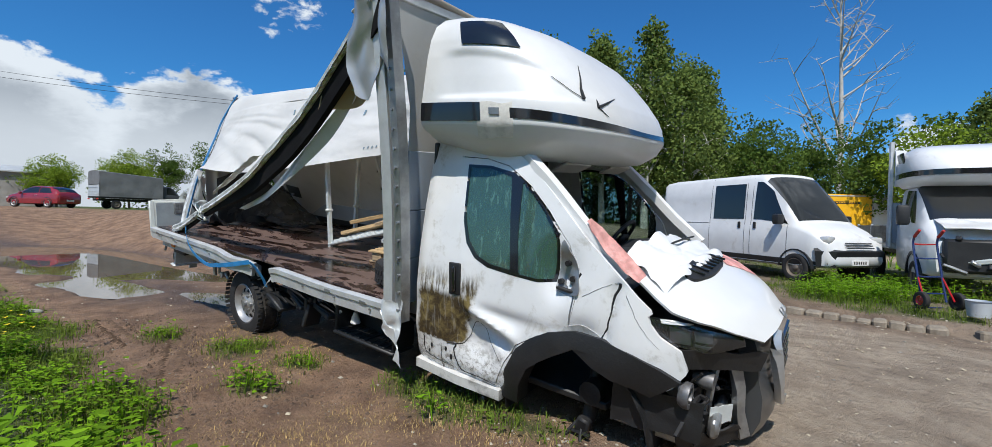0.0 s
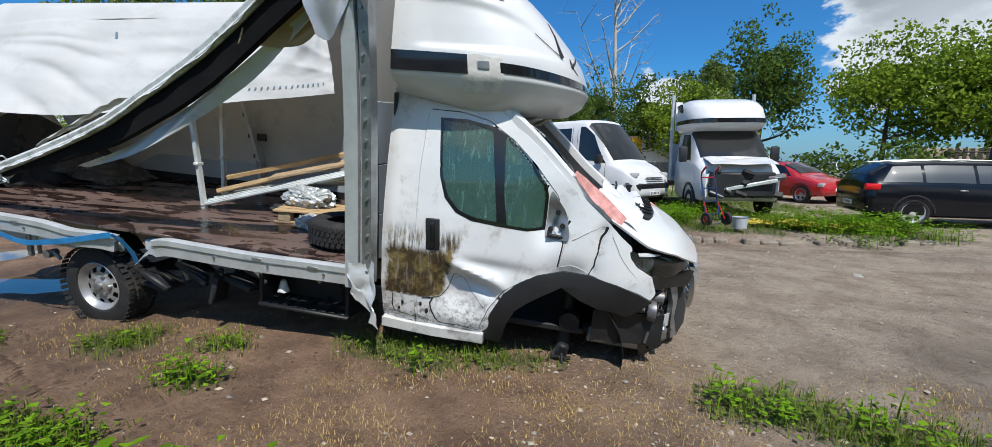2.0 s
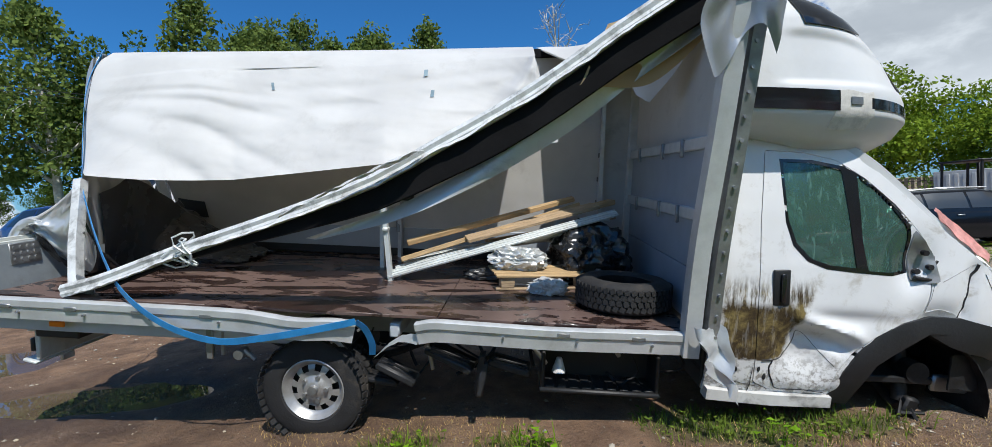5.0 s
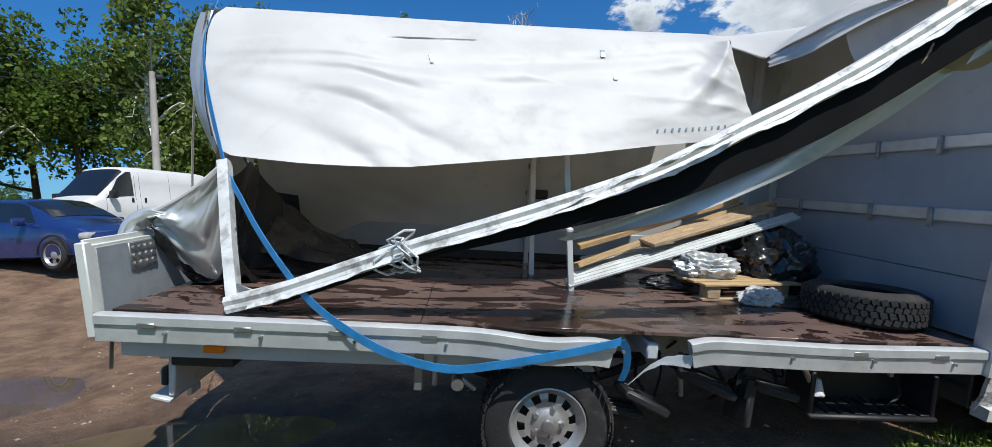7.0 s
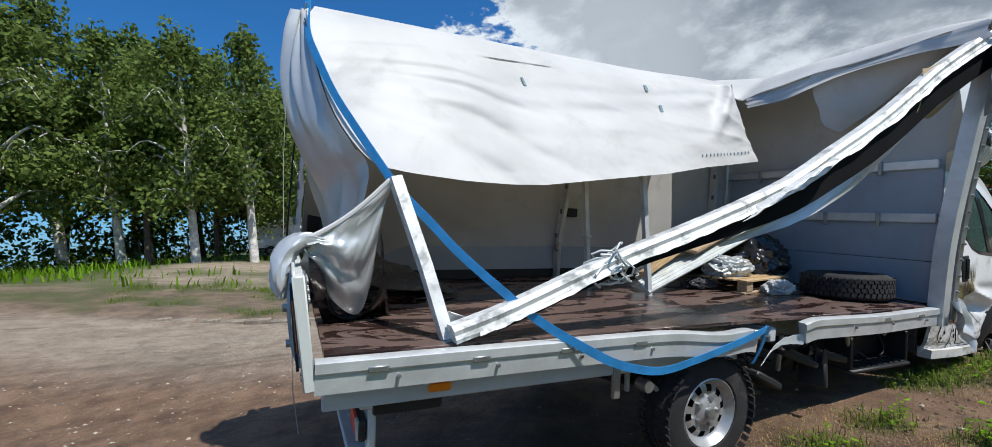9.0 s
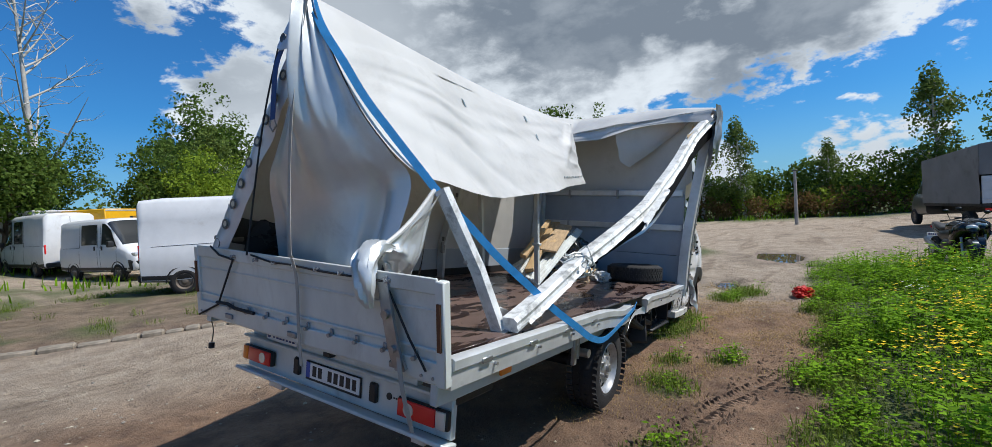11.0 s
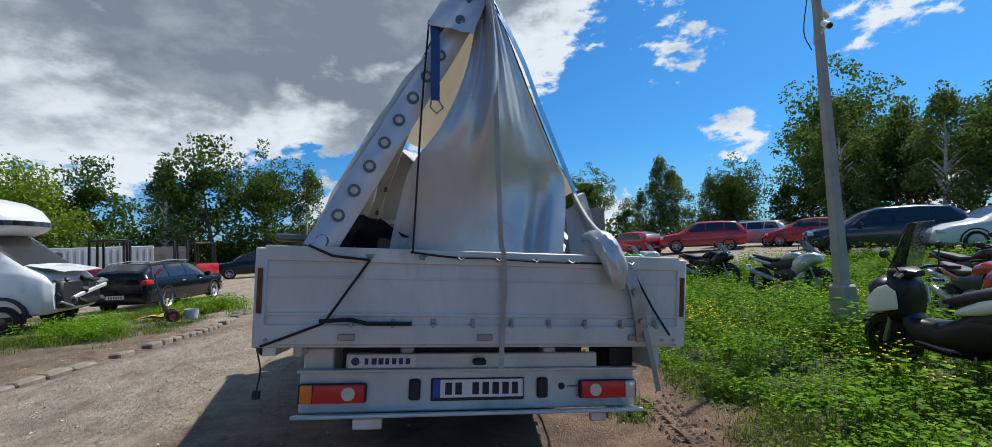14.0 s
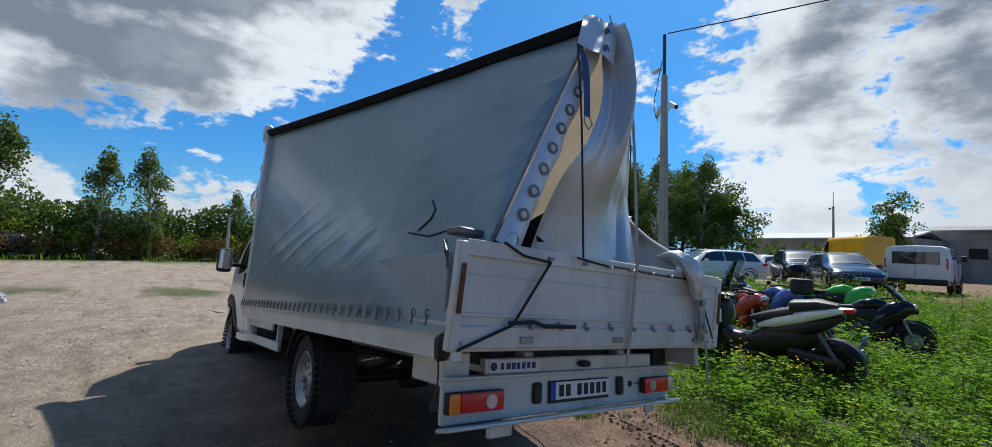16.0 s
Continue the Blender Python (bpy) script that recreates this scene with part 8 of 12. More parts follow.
    ribbon(bm, curve_pts([(-2.33, -1.14, 1.02), (-2.28, -1.10, 0.96), (-2.25, -1.04, 0.84), (-2.26, -1.0, 0.74)], 4), 0.045, 0.003, (1, 0.2, 0))
    part("blue_strap", bm, STRAP_BLUE, truck)
    bm = bmesh.new()
    ribbon(bm, curve_pts([(-5.075, 0.345, 2.73), (-5.125, 0.335, 2.55), (-5.13, 0.325, 2.24)], 5), 0.05, 0.004, (0, 1, 0))
    part("blue_strap", bm, STRAP_NAVY, truck, "short dark blue strap with steel hook")
    bm = bmesh.new()
    tube(bm, [(-5.13, 0.305, 2.24), (-5.13, 0.28, 2.20), (-5.13, 0.315, 2.165), (-5.13, 0.35, 2.20), (-5.13, 0.345, 2.24)], 0.005, 6)
    part("steel_hook", bm, STEEL, truck)
    bm = bmesh.new()
    ribbon(bm, curve_pts([APEX + Vector((-0.09, -0.13, -0.02)), (-5.20, 0.01, 2.5), (-5.215, -0.01, 2.0), (-5.20, -0.04, 1.5), (-5.19, -0.055, 1.42)], 6), 0.026, 0.003, (0, 1, 0))
    part("webbing_strap", bm, STRAP_GREY, truck)
    bm = bmesh.new()
    tube(bm, curve_pts([(-5.09, 0.375, 2.73), (-5.15, 0.395, 2.2), (-5.19, 0.41, 1.40)], 4), 0.006, 5)
    tube(bm, curve_pts([(-5.12, 0.0, 2.86), (-4.99, -0.27, 2.32), (-4.84, -0.46, 2.02)], 4), 0.004, 5)
    part("elastic_cord", bm, CORD, truck)
    bm = bmesh.new()
    box(bm, (0.10, 0.20, 0.035), (-4.99, 1.02, 1.47), (0, 0, 8), 0.008)
    tube(bm, [(-4.98, 1.14, 1.42), (-5.05, 1.17, 1.36), (-5.06, 1.16, 1.28)], 0.012, 6)
    part("ratchet_handle", bm, STEEL_DARK, truck)


make_rear_sheet()


# ---- cargo that lies on the deck ----
def on_truck(m):
    return TRUCK @ m


def make_spare_tyre():
    ob = thing("spare_tyre", "black van tyre lying flat on the load deck", "tyre", on_truck(Matrix.Translation((-0.47, -0.56, DECK + 0.112)) @ Matrix.Rotation(radians(-2), 4, "X")))
    bm = bmesh.new()
    r, h, rr = 0.345, 0.108, 0.20
    revolve(bm, [(rr, -h * 0.8), (rr + 0.03, -h), (r * 0.86, -h * 1.02), (r * 0.97, -h * 0.82), (r, -h * 0.6), (r, h * 0.6), (r * 0.97, h * 0.82), (r * 0.86, h * 1.02), (rr + 0.03, h), (rr, h * 0.8), (rr + 0.05, 0)], "z", 48, closed=True)
    part("carcass", bm, RUBBER, ob)
    bm = bmesh.new()
    for k in range(46):
        for row, zz in enumerate((-0.56, -0.19, 0.19, 0.56)):
            a = 2 * math.pi * (k + 0.5 * (row % 2)) / 46
            box(bm, (0.016, 0.034, 0.036), ((r + 0.002) * math.cos(a), (r + 0.002) * math.sin(a), zz * h), (18 if row % 2 else -18, 0, math.degrees(a)))
    tagged(part("tread", bm, RUBBER, ob, smooth=0), kind="stuff")


make_spare_tyre()


def make_pallet():
    ob = thing("wooden_pallet", "broken pale wooden pallet end on the deck", "pallet", on_truck(Matrix.Translation((-1.05, 0.02, DECK)) @ Matrix.Rotation(radians(14), 4, "Z")))
    for x in (-0.36, 0.30):
        for y in (-0.16, 0.16):
            bm = bmesh.new()
            box(bm, (0.12, 0.09, 0.09), (x, y, 0.066), bevel=0.006)
            part("block", bm, WOOD_GREY, ob)
    for k in range(4):
        bm = bmesh.new()
        box(bm, (0.92, 0.085, 0.020), (0, -0.18 + 0.12 * k, 0.122), bevel=0.004)
        part("top_board", bm, WOOD, ob)
    bm = bmesh.new()
    box(bm, (0.92, 0.085, 0.020), (0, -0.16, 0.010), bevel=0.004)
    part("bottom_board", bm, WOOD_GREY, ob)


make_pallet()


def make_boards():
    rng = random.Random(21)
    for k, (a, b, w, h, mt, lab, nm) in enumerate((
            ((-2.33, 0.02, 1.22), (-0.70, 0.60, 1.74), 0.10, 0.045, WOOD, "long pale pine board leaning on the cargo", "pine_board"),
            ((-2.30, 0.12, 1.36), (-0.75, 0.62, 1.80), 0.07, 0.045, WOOD, "long pale pine board leaning on the cargo", "pine_board"),
            ((-1.75, 0.10, 1.42), (-0.55, 0.45, 1.75), 0.20, 0.03, WOOD_GREY, "brown splintered timber board", "pine_board"),
            ((-1.45, 0.22, 1.50), (-0.35, 0.70, 1.78), 0.12, 0.05, WOOD, "pale pine board in the heap", "pine_board"),
            ((-1.60, 0.50, 1.35), (-0.30, 0.85, 1.60), 0.14, 0.03, WOOD_GREY, "brown splintered timber board", "pine_board"))):
        a, b = Vector(a), Vector(b)
        d = b - a
        m = on_truck(Matrix.Translation((a + b) / 2) @ d.to_track_quat("X", "Z").to_matrix().to_4x4() @ Matrix.Rotation(radians(rng.uniform(-20, 20)), 4, "X"))
        bm = bmesh.new()
        box(bm, (d.length, w, h), (0, 0, 0), bevel=0.005)
        tagged(part(nm, bm, mt, None, m=m), lab, "board", "timber on the deck")
    for k in range(5):
        a = Vector((-2.42 + 0.05 * k, -0.10 + 0.09 * k, 1.10 + 0.03 * k))
        b = Vector((-0.38 - 0.06 * k, 0.30 + 0.08 * k, 1.70 - 0.06 * k))
        d = b - a
        m = on_truck(Matrix.Translation((a + b) / 2) @ d.to_track_quat("X", "Z").to_matrix().to_4x4() @ Matrix.Rotation(radians(25), 4, "X"))
        ob = thing("aluminium_slat", "ribbed white aluminium side slat", "slat", m, "slats on the deck")
        bm = bmesh.new()
        box(bm, (d.length, 0.105, 0.022), (0, 0, 0), bevel=0.005)
        part("panel", bm, ALU_WHITE, ob)
        for y in (-0.035, 0.0, 0.035):
            bm = bmesh.new()
            box(bm, (d.length, 0.012, 0.008), (0, y, 0.013), bevel=0.002)
            part("rib", bm, ALU_WHITE, ob)


make_boards()


def blob(name, label, cat, at, size, material, seed, kind="", crumple=0.35, m0=None):
    bm = bmesh.new()
    bmesh.ops.create_icosphere(bm, subdivisions=5, radius=1.0)
    for v in bm.verts:
        p = v.co.copy()
        k = 1.15 - crumple * 1.3 * abs(noise.noise(p * 1.5 + Vector((seed, 0, 0)))) - crumple * 0.9 * abs(noise.noise(p * 3.3 + Vector((0, seed, 0)))) - crumple * 0.4 * abs(noise.noise(p * 7.0 + Vector((0, 0, seed))))
        q = Vector((p.x * size[0] * k, p.y * size[1] * k, p.z * size[2] * k))
        q.z = max(q.z, -size[2] * 0.55)
        v.co = q
    ob = part(name, bm, material, None, smooth=50, m=(m0 or Matrix()) @ Matrix.Translation((at[0], at[1], at[2] + size[2] * 0.55)))
    return tagged(ob, label, cat, kind=kind)


blob("crumpled_tarpaulin", "crumpled silver tarpaulin scrap on a pallet", "tarpaulin", (-1.28, 0.04, 1.19), (0.27, 0.17, 0.13), TARP_REAR, 2.0, m0=TRUCK, crumple=0.4)
blob("dark_bag", "black crumpled sack behind the pallet", "bag", (-0.60, 0.38, 1.08), (0.38, 0.42, 0.34), TARP_SHINY, 5.0, m0=TRUCK, crumple=0.3)
blob("clear_plastic_bag", "crumpled clear plastic bag on the deck", "bag", (-1.02, -0.30, 1.06), (0.17, 0.12, 0.085), CLEAR_BAG, 8.0, m0=TRUCK, crumple=0.5)
blob("grey_sheet_scrap", "dark crumpled sheet under the slats", "tarpaulin", (-1.55, 0.12, 1.07), (0.22, 0.12, 0.06), TARP_DARK, 11.0, m0=TRUCK)

# ---- parked vehicles of the yard ----
def shell_ring(st):
    """Half a cross-section of a car body, from the sill up over the roof's middle: (out, up)."""
    zb, zw, zt, wb, wt = st
    g = zt - zw
    return [(wb * 0.86, zb), (wb * 0.97, zb + 0.05), (wb, zb + (zw - zb) * 0.45), (wb * 0.985, zw - 0.06), (wb * 0.955, zw),
            (wb * 0.955 + (wt - wb * 0.955) * 0.5, zw + g * 0.52), (wt, zw + g * 0.90), (wt * 0.86, zt - g * 0.015 + 0.004), (wt * 0.45, zt + 0.02), (0.0, zt + 0.03)]


class Shell:
    """A body from stations along x: (x, sill, waist, top, half width at the waist, half width at the top)."""

    def __init__(self, stations):
        self.xs = [s[0] for s in stations]
        self.st = [s[1:] for s in stations]

    def at(self, x, j, side, off=0.0):
        for i in range(len(self.xs) - 1):
            if x <= self.xs[i + 1] or i == len(self.xs) - 2:
                t = (x - self.xs[i]) / (self.xs[i + 1] - self.xs[i])
                st = [a + (b - a) * t for a, b in zip(self.st[i], self.st[i + 1])]
                break
        ring = shell_ring(st)
        k = min(int(j), len(ring) - 2)
        f = j - k
        y, z = (ring[k][n] + (ring[k + 1][n] - ring[k][n]) * f for n in (0, 1))
        return Vector((x, side * (y + off), z + (off if j > 6.5 else 0)))

    def body(self, bm, fine=4):
        xs = []
        for a, b in zip(self.xs, self.xs[1:]):
            xs += [a + (b - a) * k / fine for k in range(fine)]
        xs.append(self.xs[-1])
        loops = []
        for x in xs:
            right = [self.at(x, j, -1) for j in range(10)]
            left = [self.at(x, j, 1) for j in range(8, -1, -1)]
            loops.append(right + left)
        rings(bm, loops)

    def pane(self, bm, x0, x1, j0, j1, side, off=0.006, slant0=0.0, slant1=0.0, nu=8, nv=5):
        surface(bm, lambda u, v: self.at((x0 + slant0 * v) + ((x1 + slant1 * v) - (x0 + slant0 * v)) * u, j0 + (j1 - j0) * v, side, off), nu, nv, 0.004)

    def across(self, bm, x0, x1, edge=6.0, off=0.008, n=10):
        """A windscreen or rear window: a strip over the whole width from x0 to x1."""
        def f(u, v):
            x = x0 + (x1 - x0) * v
            j = edge + (18 - 2 * edge) * u
            return self.at(x, j, -1, off) if j <= 9 else self.at(x, 18 - j, 1, off)
        surface(bm, f, 14, n, 0.004)


def car_parts(ob, sh, paint, wheels, r, rim_r, rim, half, windows, screens, lamps, plate=True, dark_low=0.0, spokes=5):
    bm = bmesh.new()
    sh.body(bm)
    part("body", bm, paint, ob, smooth=50)
    for x0, x1, j0, j1, s0, s1 in windows:
        for side in (-1, 1):
            bm = bmesh.new()
            sh.pane(bm, x0, x1, j0, j1, side, 0.006, s0, s1)
            part("side_window", bm, GLASS_CAR, ob)
    for nm, x0, x1, edge in screens:
        bm = bmesh.new()
        sh.across(bm, x0, x1, edge)
        part(nm, bm, GLASS_CAR, ob)
    for x in wheels:
        for side in (-1, 1):
            bm = bmesh.new()
            loops = []
            for k in range(17):
                a = math.pi * k / 16
                rr = r * 1.16
                p = Vector((x - rr * math.cos(a), side * (half - 0.12), r + rr * math.sin(a)))
                loops.append([p, p + Vector((0, side * 0.135, 0)), Vector((x - (rr + 0.035) * math.cos(a), side * (half + 0.012), r + (rr + 0.035) * math.sin(a))), Vector((x - (rr + 0.035) * math.cos(a), side * (half - 0.12), r + (rr + 0.035) * math.sin(a)))])
            rings(bm, loops)
            cyl(bm, r * 1.14, 0.05, (x, side * (half - 0.10), r + 0.02), "y", 28)
            part("wheel_arch", bm, BLACK, ob)
            make_wheel("wheel", ob, (x, side * (half - 0.085), r), r, 0.20, rim_r, rim, side, spokes=spokes)
    for nm, x, y, z, sx, sy, sz, mt in lamps:
        for side in (-1, 1):
            bm = bmesh.new()
            box(bm, (sx, sy, sz), (x, side * y, z), (0, 0, side * (-12 if x > 0 else 12)), min(sx, sz) * 0.3, 2)
            part(nm, bm, mt, ob)
    if dark_low:
        for side in (-1, 1):
            bm = bmesh.new()
            sh.pane(bm, sh.xs[0] + 0.05, sh.xs[-1] - 0.1, 0.6, 0.6 + dark_low, side, 0.008, nu=24, nv=3)
            part("rubbing_strip", bm, BLACK, ob)
    if plate:
        for x, sgn in ((sh.xs[0] - 0.008, -1), (sh.xs[-1] + 0.008, 1)):
            bm = bmesh.new()
            box(bm, (0.012, 0.50, 0.11), (x, 0, 0.50), bevel=0.003)
            p = part("number_plate", bm, PLATE_WHITE, ob)
            bm = bmesh.new()
            for k in range(6):
                box(bm, (0.006, 0.035, 0.065), (x + sgn * 0.006, -0.18 + 0.068 * k, 0.50))
            part("plate_marks", bm, INK, p, smooth=0)


def mirrors(ob, x, y, z, material, big=1.0):
    for side in (-1, 1):
        bm = bmesh.new()
        box(bm, (0.12 * big, 0.20, 0.16 * big), (x, side * (y + 0.10), z), bevel=0.04, seg=2)
        part("outside_mirror", bm, material, ob)


def placed(x, y, heading, dz=0.0):
    return Matrix.Translation((x, y, lie(x, y) + dz)) @ Matrix.Rotation(radians(heading), 4, "Z")


def make_wagon(label, m, paint, rim=None, tall=0.0):
    """An estate car, 4.8 m long, its nose towards +x."""
    ob = thing("estate_car", label, "car", m, "cars parked in the yard")
    t = tall
    sh = Shell([(-2.38, 0.40, 0.80, 0.82, 0.72, 0.60), (-2.33, 0.30, 0.94 + t, 1.02 + t, 0.86, 0.62), (-2.22, 0.26, 0.96 + t, 1.22 + t, 0.90, 0.62), (-1.85, 0.24, 0.97 + t, 1.43 + t, 0.92, 0.64), (-1.0, 0.22, 0.96 + t, 1.47 + t, 0.925, 0.66), (0.1, 0.22, 0.94 + t, 1.46 + t, 0.925, 0.66),
                (0.62, 0.22, 0.93 + t, 1.34 + t, 0.92, 0.64), (1.10, 0.22, 0.92 + t, 1.06 + t, 0.915, 0.66), (1.30, 0.22, 0.90 + t, 0.965 + t, 0.91, 0.70), (1.9, 0.24, 0.82 + t, 0.87 + t, 0.89, 0.66), (2.25, 0.28, 0.70 + t, 0.74 + t, 0.80, 0.56), (2.38, 0.36, 0.60, 0.62, 0.62, 0.45)])
    car_parts(ob, sh, paint, (-1.42, 1.40), 0.325, 0.225, rim or RIM, 0.91,
              [(-2.05, -1.28, 4.2, 5.9, 0.25, 0.0), (-1.22, -0.32, 4.2, 5.9, 0.0, 0.0), (-0.26, 0.92, 4.2, 5.9, 0.0, -0.42)],
              [("windscreen", 0.36, 1.16, 6.2), ("rear_window", -2.25, -1.90, 6.2)],
              [("tail_lamp", -2.20, 0.74, 0.90 + t, 0.30, 0.34, 0.15, RED_LENS), ("headlamp", 2.18, 0.66, 0.66 + t * 0.6, 0.22, 0.34, 0.13, CLEAR_LENS)])
    mirrors(ob, 0.72, 0.92, 0.98 + t, paint)
    for side in (-1, 1):
        bm = bmesh.new()
        tube(bm, [(-1.8, side * 0.60, 1.47 + t), (-0.8, side * 0.60, 1.53 + t), (0.25, side * 0.60, 1.49 + t)], 0.018, 6)
        part("roof_bar", bm, STEEL, ob)
        for x in (-0.55, 0.45):
            bm = bmesh.new()
            box(bm, (0.16, 0.03, 0.03), (x, side * 0.925, 0.84 + t), bevel=0.01)
            part("door_handle", bm, STEEL, ob)
    return ob


def make_hatch(label, m, paint, rim=None, nm="hatchback_car"):
    """A hatchback or saloon, 4.2 m long."""
    ob = thing(nm, label, "car", m, "cars parked in the yard")
    sh = Shell([(-2.05, 0.40, 0.80, 0.82, 0.70, 0.55), (-1.98, 0.30, 0.93, 1.00, 0.82, 0.60), (-1.75, 0.25, 0.95, 1.24, 0.86, 0.60), (-1.2, 0.22, 0.95, 1.42, 0.88, 0.62), (-0.4, 0.22, 0.94, 1.46, 0.885, 0.64), (0.2, 0.22, 0.93, 1.42, 0.885, 0.63),
                (0.70, 0.22, 0.92, 1.22, 0.88, 0.62), (1.10, 0.22, 0.90, 0.99, 0.87, 0.66), (1.6, 0.24, 0.80, 0.86, 0.85, 0.62), (1.95, 0.28, 0.68, 0.72, 0.76, 0.52), (2.06, 0.36, 0.58, 0.60, 0.60, 0.42)])
    car_parts(ob, sh, paint, (-1.25, 1.25), 0.31, 0.21, rim or RIM, 0.865,
              [(-1.55, -0.62, 4.2, 5.9, 0.30, 0.0), (-0.56, 0.82, 4.2, 5.9, 0.0, -0.42)],
              [("windscreen", 0.30, 1.0, 6.2), ("rear_window", -1.92, -1.35, 6.2)],
              [("tail_lamp", -1.93, 0.66, 0.86, 0.10, 0.28, 0.16, RED_LENS), ("headlamp", 1.86, 0.62, 0.66, 0.20, 0.34, 0.13, CLEAR_LENS)])
    mirrors(ob, 0.62, 0.88, 0.97, paint)
    for side in (-1, 1):
        bm = bmesh.new()
        box(bm, (0.16, 0.03, 0.03), (-0.42, side * 0.885, 0.83), bevel=0.01)
        part("door_handle", bm, STEEL, ob)
    return ob


def make_suv(label, m, paint, nm="suv"):
    ob = thing(nm, label, "car", m, "cars parked in the yard")
    sh = Shell([(-2.28, 0.46, 0.90, 0.92, 0.78, 0.60), (-2.22, 0.36, 1.06, 1.14, 0.90, 0.66), (-2.08, 0.32, 1.08, 1.40, 0.93, 0.67), (-1.75, 0.30, 1.09, 1.62, 0.945, 0.68), (-0.9, 0.28, 1.08, 1.68, 0.95, 0.70), (0.1, 0.28, 1.06, 1.66, 0.95, 0.70),
                (0.62, 0.28, 1.05, 1.50, 0.945, 0.68), (1.05, 0.28, 1.04, 1.20, 0.94, 0.70), (1.25, 0.28, 1.02, 1.09, 0.93, 0.74), (1.9, 0.32, 0.94, 1.00, 0.91, 0.70), (2.2, 0.36, 0.84, 0.90, 0.82, 0.60), (2.30, 0.44, 0.66, 0.70, 0.66, 0.48)])
    car_parts(ob, sh, paint, (-1.35, 1.36), 0.36, 0.24, RIM, 0.935,
              [(-1.95, -1.20, 4.2, 5.9, 0.22, 0.0), (-1.14, -0.24, 4.2, 5.9, 0.0, 0.0), (-0.18, 0.88, 4.2, 5.9, 0.0, -0.38)],
              [("windscreen", 0.36, 1.12, 6.2), ("rear_window", -2.12, -1.80, 6.2)],
              [("tail_lamp", -2.18, 0.76, 1.02, 0.10, 0.26, 0.18, RED_LENS), ("headlamp", 2.10, 0.68, 0.82, 0.20, 0.36, 0.14, CLEAR_LENS)], dark_low=0.5)
    mirrors(ob, 0.68, 0.95, 1.10, paint)
    bm = bmesh.new()
    for k in range(4):
        box(bm, (0.03, 0.62, 0.022), (2.27, 0, 0.62 + 0.055 * k), bevel=0.004)
    part("grille", bm, GLOSS_BLACK, ob)
    return ob


def make_van(label, m, paint, glazed=False, high=2.5, length=5.1, rear_mark=None, dented=False, overhang=0.95):
    """A panel van, its nose towards +x."""
    ob = thing("panel_van", label, "van", m, "vans parked along the trees")
    L, h = length, high
    b = -L / 2
    f = L / 2
    sh = Shell([(b, 0.45, 1.30, h - 0.10, 0.88, 0.80), (b + 0.04, 0.38, 1.30, h - 0.04, 0.96, 0.84), (b + 0.5, 0.34, 1.32, h, 0.985, 0.86), (f - 2.2, 0.34, 1.32, h, 0.985, 0.86), (f - 1.75, 0.34, 1.32, h - 0.03, 0.985, 0.85), (f - 1.55, 0.34, 1.31, h - 0.22, 0.98, 0.82),
                (f - 1.15, 0.34, 1.30, h - 0.68, 0.98, 0.80), (f - 0.78, 0.34, 1.26, 1.36, 0.975, 0.82), (f - 0.42, 0.36, 1.12, 1.20, 0.95, 0.76), (f - 0.12, 0.38, 0.92, 0.98, 0.86, 0.66), (f, 0.44, 0.66, 0.70, 0.70, 0.52)])
    wins = [(f - 1.95, f - 0.98, 4.15, 5.85, 0.03, -0.48)]
    if glazed:
        wins.append((f - 3.30, f - 2.25, 4.15, 5.75, 0.0, 0.0))
    r = 0.335
    car_parts(ob, sh, paint, (b + 1.0, f - overhang), r, 0.20, RIM_DIRTY, 0.965, wins, [("windscreen", f - 1.66, f - 0.80, 6.1)],
              [("tail_lamp", b + 0.03, 0.86, 1.15, 0.06, 0.10, 0.40, RED_LENS), ("headlamp", f - 0.22, 0.70, 0.98, 0.22, 0.30, 0.17, CLEAR_LENS)], dark_low=0.75, spokes=0)
    mirrors(ob, f - 1.12, 0.98, 1.42, BLACK, 1.5)
    # seams and rails of the side doors
    for side in (-1, 1):
        for x, j0, j1 in ((f - 2.02, 0.5, 6.2), (f - 0.98, 0.5, 4.1), (f - 2.20, 0.5, 6.5), (f - 3.42, 0.5, 6.5)):
            bm = bmesh.new()
            tube(bm, [sh.at(x, j0 + (j1 - j0) * k / 8, side, 0.002) for k in range(9)], 0.006, 4)
            part("door_seam", bm, GREY_DARK, ob)
        bm = bmesh.new()
        sh.pane(bm, b + 0.3, f - 3.45, 3.55, 3.72, side, 0.010, nu=6, nv=2)
        part("door_rail", bm, GREY_DARK, ob)
        for x in (f - 1.88, f - 2.36):
            bm = bmesh.new()
            p = sh.at(x, 3.1, side, 0.012)
            box(bm, (0.09, 0.02, 0.16), p, bevel=0.02)
            part("door_handle", bm, BLACK, ob)
    bm = bmesh.new()
    rings(bm, [[Vector((f - 0.30 + dx, y, z)) for y, z, dx in ((-0.92, 0.40, 0.02), (-0.7, 0.40, 0.26), (0.7, 0.40, 0.26), (0.92, 0.40, 0.02))], [Vector((f - 0.28 + dx, y, z)) for y, z, dx in ((-0.97, 0.74, 0.0), (-0.72, 0.74, 0.30), (0.72, 0.74, 0.30), (0.97, 0.74, 0.0))], [Vector((f - 0.32 + dx, y, z)) for y, z, dx in ((-0.96, 0.80, 0.0), (-0.7, 0.80, 0.24), (0.7, 0.80, 0.24), (0.96, 0.80, 0.0))]], closed=True)
    part("front_bumper", bm, BLACK, ob)
    bm = bmesh.new()
    box(bm, (0.10, 1.80, 0.20), (b - 0.01, 0, 0.48), bevel=0.04)
    part("rear_bumper", bm, BLACK, ob)
